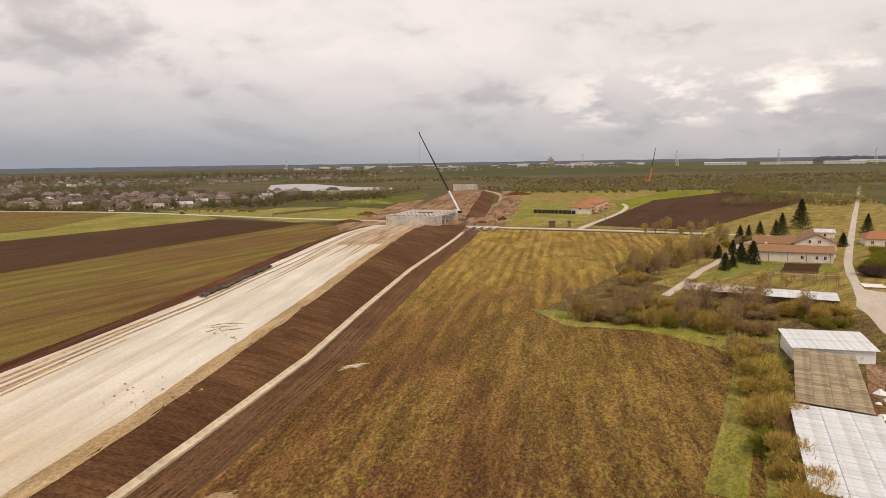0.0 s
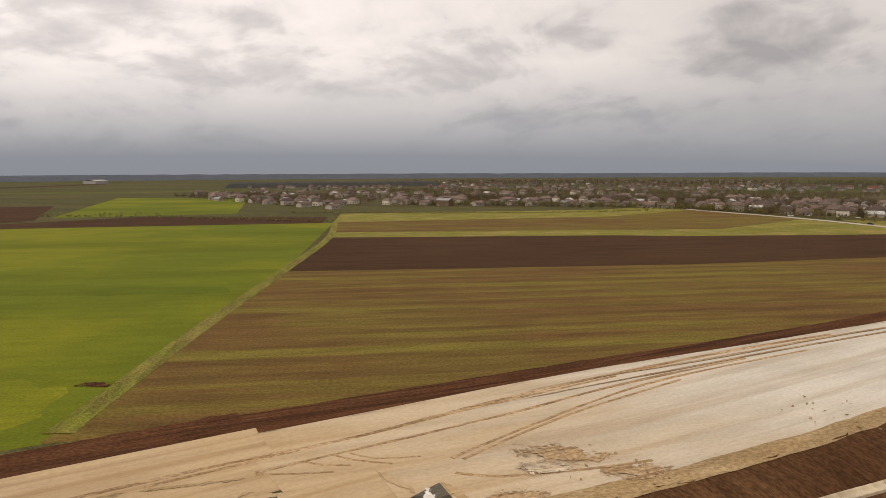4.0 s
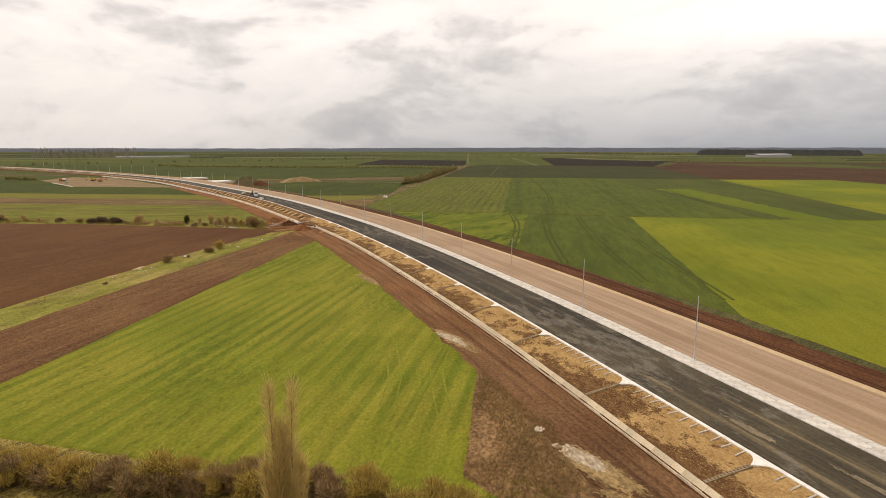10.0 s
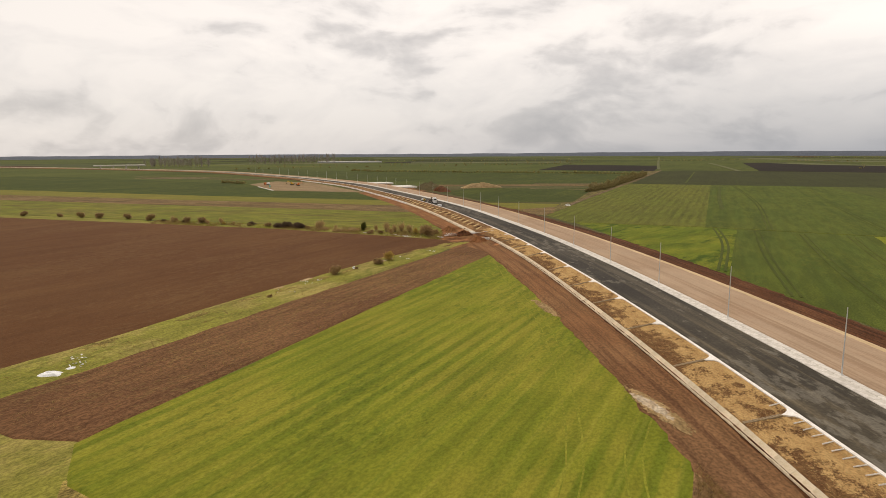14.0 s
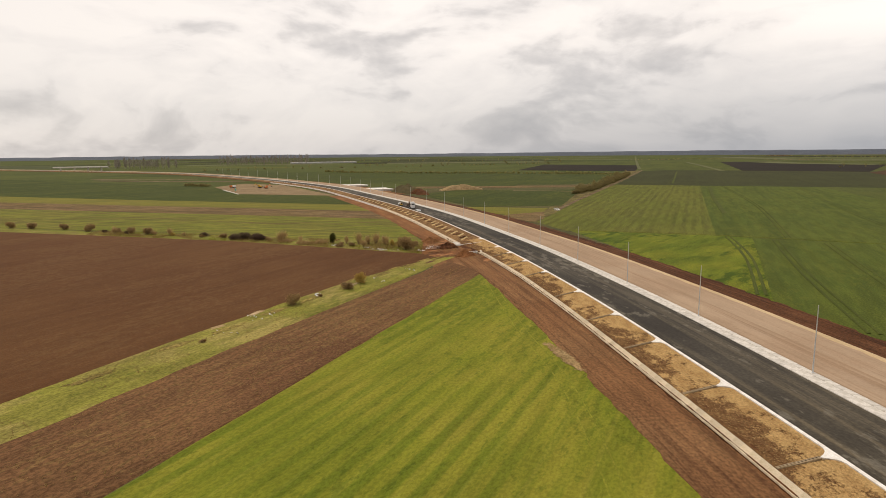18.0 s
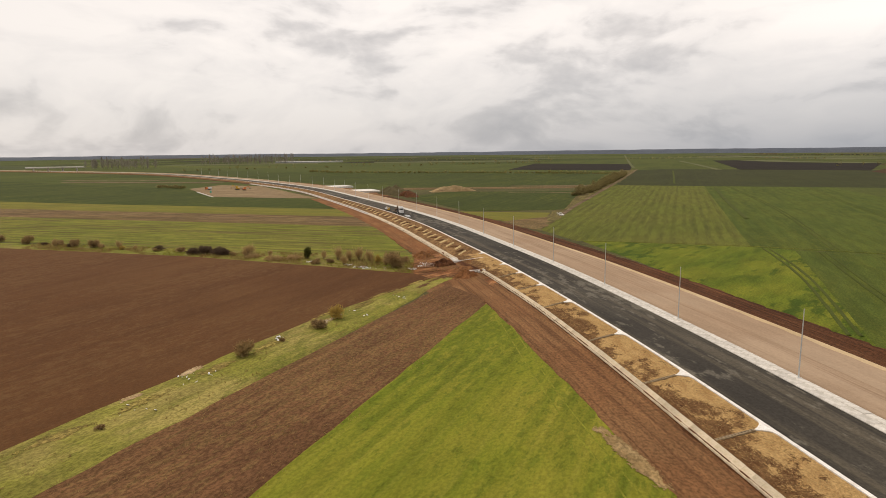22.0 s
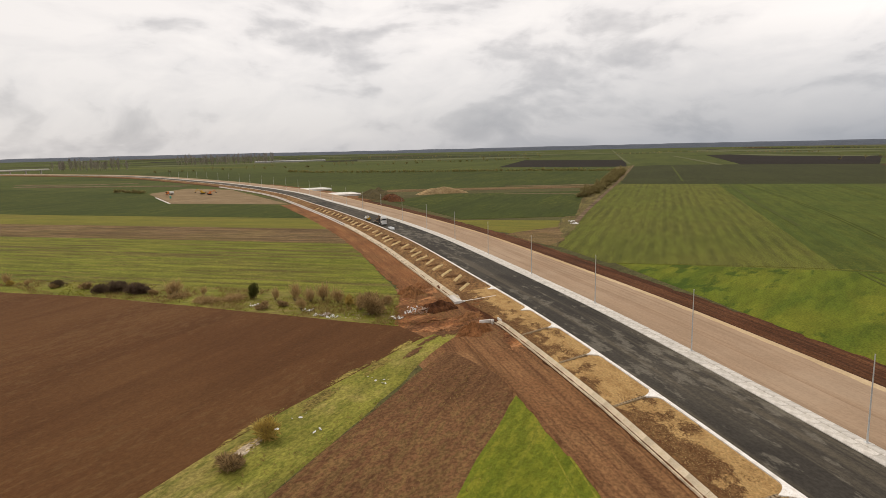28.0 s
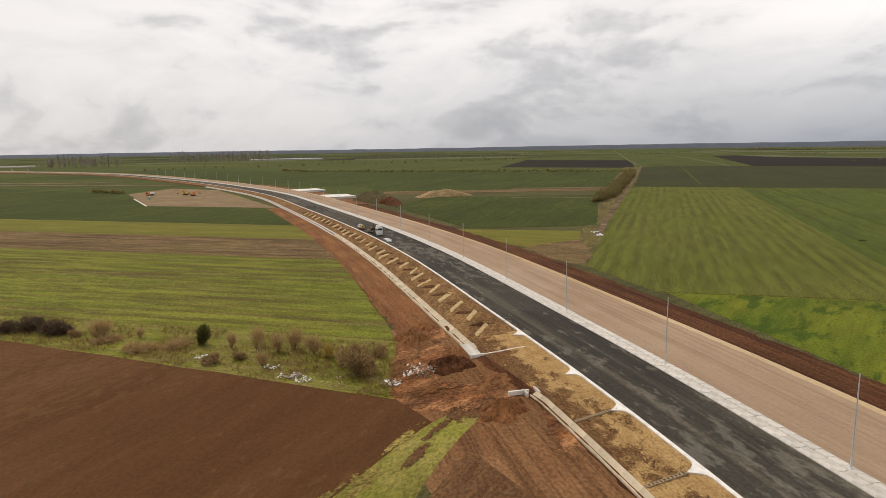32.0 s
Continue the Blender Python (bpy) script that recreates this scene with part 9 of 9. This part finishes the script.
# headwalls where the gutters end at the crossing
hw = thing("headwall", "white concrete headwall at the end of the gutter", "headwall", "gutter headwalls")
p, h = on_road(s_at(-304), -gut(s_at(-304)), 0)
hw.matrix_basis = pose(p.x, p.y, 0, 0, 0, h)
part("sill", box_bm(.35, 3.4, .9, (.6, 1.9, .1), bevel=.04), M["white_kerb"], hw)
part("wing", box_bm(2.4, .3, 1.1, (0, -.9, .1), bevel=.04), M["concrete"], hw)
part("wing", box_bm(2.0, .3, .9, (0, 1.0, .1), bevel=.04), M["concrete"], hw)
hw2 = thing("headwall", "concrete headwall with a low side wall up the slope", "headwall", "gutter headwalls")
p, h = on_road(s_at(-325), -gut(s_at(-325)), 0)
hw2.matrix_basis = pose(p.x, p.y, 0, 0, 0, h)
part("sill", box_bm(.35, 3.0, .9, (-1.6, .0, .1), bevel=.04), M["white_kerb"], hw2)
wl2 = part("side_wall", box_bm(.35, 8.0, .8, (0, 0, 0), bevel=.04), M["white_kerb"], hw2)
wl2.matrix_basis = pose(-1.8, -5.4, .55, -6, 0, -4)
for k in range(6):
    rb = part("rib", box_bm(1.1, 2.8, .3, (0, 0, 0), bevel=.03), M["concrete"], hw2)
    rb.matrix_basis = pose(-.9 + 1.15 * k, 0, .36 + .04 * k, 0, -6, 0)

# pale straw pads laid down the southern slope between the drains
s = s_at(-337)
rs = random.Random(9)
while s < s_at(-590):
    g, ln, lean = gut(s) - 1.0, rs.uniform(0.36, 0.52), rs.uniform(-3.2, -2.2)
    half, verts, faces, nk = rs.uniform(0.9, 1.5), [], [], 12
    f0 = rs.uniform(0.22, 0.36)
    for k in range(nk + 1):
        f = f0 + ln * k / nk
        for j, (off, up) in enumerate(((-1.0, -0.1), (-0.86, 0.20), (-0.3, 0.28), (0.3, 0.28), (0.86, 0.20), (1.0, -0.1))):
            a = s + lean * (k / nk - 0.5) * 2 + off * half * (1 + 0.22 * noise.noise(Vector((s, k * 0.6, off)))) * (0.75 if k in (0, nk) else 1.0)
            drop = 0.25 if k in (0, nk) else 0.0
            verts.append(on_road(a, -g * f, slope_z(a, f) + up - drop + 0.08 * noise.noise(Vector((a * 2.0, f * 12, 2))))[0])
        if k:
            b0 = 6 * (k - 1)
            faces += [(b0 + j, b0 + j + 1, b0 + j + 7, b0 + j + 6) for j in range(5)]
    # a darker heap beside each pad; its colour stands in for the hollow's shade
    p, h = on_road(s + 3.2, -g * 0.5, slope_z(s + 3.2, 0.5) - 0.12)
    ob = heap("earth_mound", tuple(p), rs.uniform(1.2, 1.9), rs.uniform(2.2, 3.2), 0.55, M["bank"], "dark earth heap put in for the shaded hollow by a straw pad", h - 30, .5, int(s) + 3, "heap", 6, 22)
    ob.matrix_basis = ob.matrix_basis @ pose(0, 0, 0, -6.5, 0, 0)
    tagged(ob, group="clods on the slope")
    tagged(new("straw_pad", mesh_of("straw_pad", verts, faces, M["straw_pad"])), "pale straw pad laid down the dug brown slope", "straw", "straw on the slope")
    s += rs.uniform(7.6, 11.0)

# rubbish
M["rags"] = leaf_mat("mixed_rags_and_plastic", (0.62, 0.55, 0.45), (0.30, 0.15, 0.10), (0.50, 0.42, 0.36))


def litter(name, spots, n, seed, label, mats, size=(.08, .38)):
    rng = random.Random(seed)
    bm = bmesh.new()
    for _ in range(n):
        x, y, r, z = rng.choice(spots)
        a, q = rng.uniform(0, 6.28), r * rng.random() ** .6
        sx = rng.uniform(*size)
        m = Matrix.Translation((x + q * math.cos(a), y + q * math.sin(a), z + rng.uniform(0, .25))) @ Euler((rng.uniform(-.6, .6), rng.uniform(-.6, .6), rng.uniform(0, 3))).to_matrix().to_4x4()
        bmesh.ops.create_icosphere(bm, subdivisions=1, radius=1.0, matrix=m @ Matrix.Diagonal((sx, sx * rng.uniform(.3, .8), sx * rng.uniform(.15, .5), 1)))
    return tagged(part(name, bm, mats), label, "rubbish", kind="stuff")


litter("rubbish_pile", [(-40.6, -315.5, 2.2, .5), (-42, -316.5, 1.8, 1.0), (-35.2, -312.8, 1.8, .2), (-18.8, -319, 1.4, .2), (-19.5, -319.5, 1.0, .3), (-26, -317, 4.0, .2)], 420, 3, "scattered pale rubbish and rags on the grass", M["rags"], (.05, .26))
litter("rubbish_pile", [(-17.8, -319.4, 1.8, .25), (-20.7, -317.2, 1.5, .25), (-35.5, -312.4, 1.4, .25), (-40.2, -317.2, 2.2, 1.0), (-38.7, -315.7, 1.6, .6), (-1.2, -333.1, 1.5, .25), (-14.6, -324.3, 1.6, .25)], 150, 13, "white plastic and paper rubbish tipped on the grass", M["white"], (.10, .42))
litter("rubbish_pile", [(-137.3, -476.6, 2.5, .3), (-135.3, -467.0, 2.5, .3)], 14, 14, "white rubbish dumped at the field corner", M["white"], (.4, 1.2))
litter("litter", [(-1, -240, 1.0, .3), (-29, -274, 3.0, .25), (-17, -258, 4.0, .25), (10, -218, 4.0, .25), (16, -205, 3.0, .25), (43, -146, 2.0, .25), (45, -150, 1.6, .3)], 60, 4, "bits of white litter along the verge", M["white"])
for k, (x, y, r) in enumerate(((46, -141.3, 2.0), (44.0, -144.5, .9), (-1.2, -239, .7), (-13.5, -257.5, .5))):
    heap("plastic_sheet", (x, y, .2), r, r * .7, r * .3, M["white"], "crumpled white plastic sheet dumped on the verge", 40 * k, .35, 30 + k, "rubbish", 6, 18)
litter("stones", [(-46, 100, 9, 3.0), (-45, 130, 9, 3.6), (-55, 60, 8, 2.3)], 60, 5, "small stones on the gravel platform", M["sandy_edge"])

for k, (x, y, r) in enumerate(((70.6, 100.5, 1.3), (64.5, 91.0, 1.0), (61.1, 87.5, 0.8), (67.5, 96.3, 0.6))):
    heap("white_sack", (x, y, .25), r, r * .75, r * .6, M["white"], "bulging white sack beside the sheds", 50 * k, .35, 60 + k, "sack", 7, 18)

# utility poles along the lane and in the garden
up0 = thing("utility_pole", "weathered timber utility pole by the lane", "pole", "utility poles")
part("pole", tube_bm((0, 0, -.2), (0, 0, 8.2), .15, .10, 8), M["wood"], up0)
part("cross_arm", box_bm(1.6, .10, .10, (0, 0, 7.6)), M["wood"], up0)
for sx in (-.65, 0, .65):
    part("insulator", tube_bm((sx, 0, 7.7), (sx, 0, 7.9), .05, .04, 6), M["white"], up0)
for k, (x, y) in enumerate(((-124, 464), (-190, 500), (-58, 434), (45, 168), (30, 372), (88, 350), (146, 208))):
    m = pose(x, y, .05, 0, 0, -28)
    if k:
        copy_thing(up0, m)
    else:
        up0.matrix_basis = m
pen = thing("pen_fence", "dark weathered plank fence round a pen", "fence")
for k in range(24):
    x, y = -127 + 44 * k / 23, 478 + 58 * k / 23
    part("post", box_bm(.3, .3, 2.4, (x, y, 0)), M["wood"], pen)
    part("plank", box_bm(2.9, .08, 1.3, (x + .9, y + 1.2, .6), 53), M["wood"], pen)
for k, (x, y, tn) in enumerate(((-205, 503, -28), (-282, 545, 40), (-276, 560, 60), (-240, 566, 10), (147, 205, 60))):
    cr = thing("car", "parked car by the lane" if k < 4 else "dark car parked by the road", "car", "parked cars")
    cr.matrix_basis = pose(x, y, .5 if k == 0 else .3, 0, 0, tn)
    part("body", box_bm(4.3, 1.75, .7, (0, 0, .3), bevel=.15), M["dark" if k in (0, 4) else "white"], cr)
    part("cabin", box_bm(2.2, 1.55, .6, (-.2, 0, .98), bevel=.22), M["dark_glass"], cr)
    wheels(cr, (1.35, -1.35), .8, .33, .2)
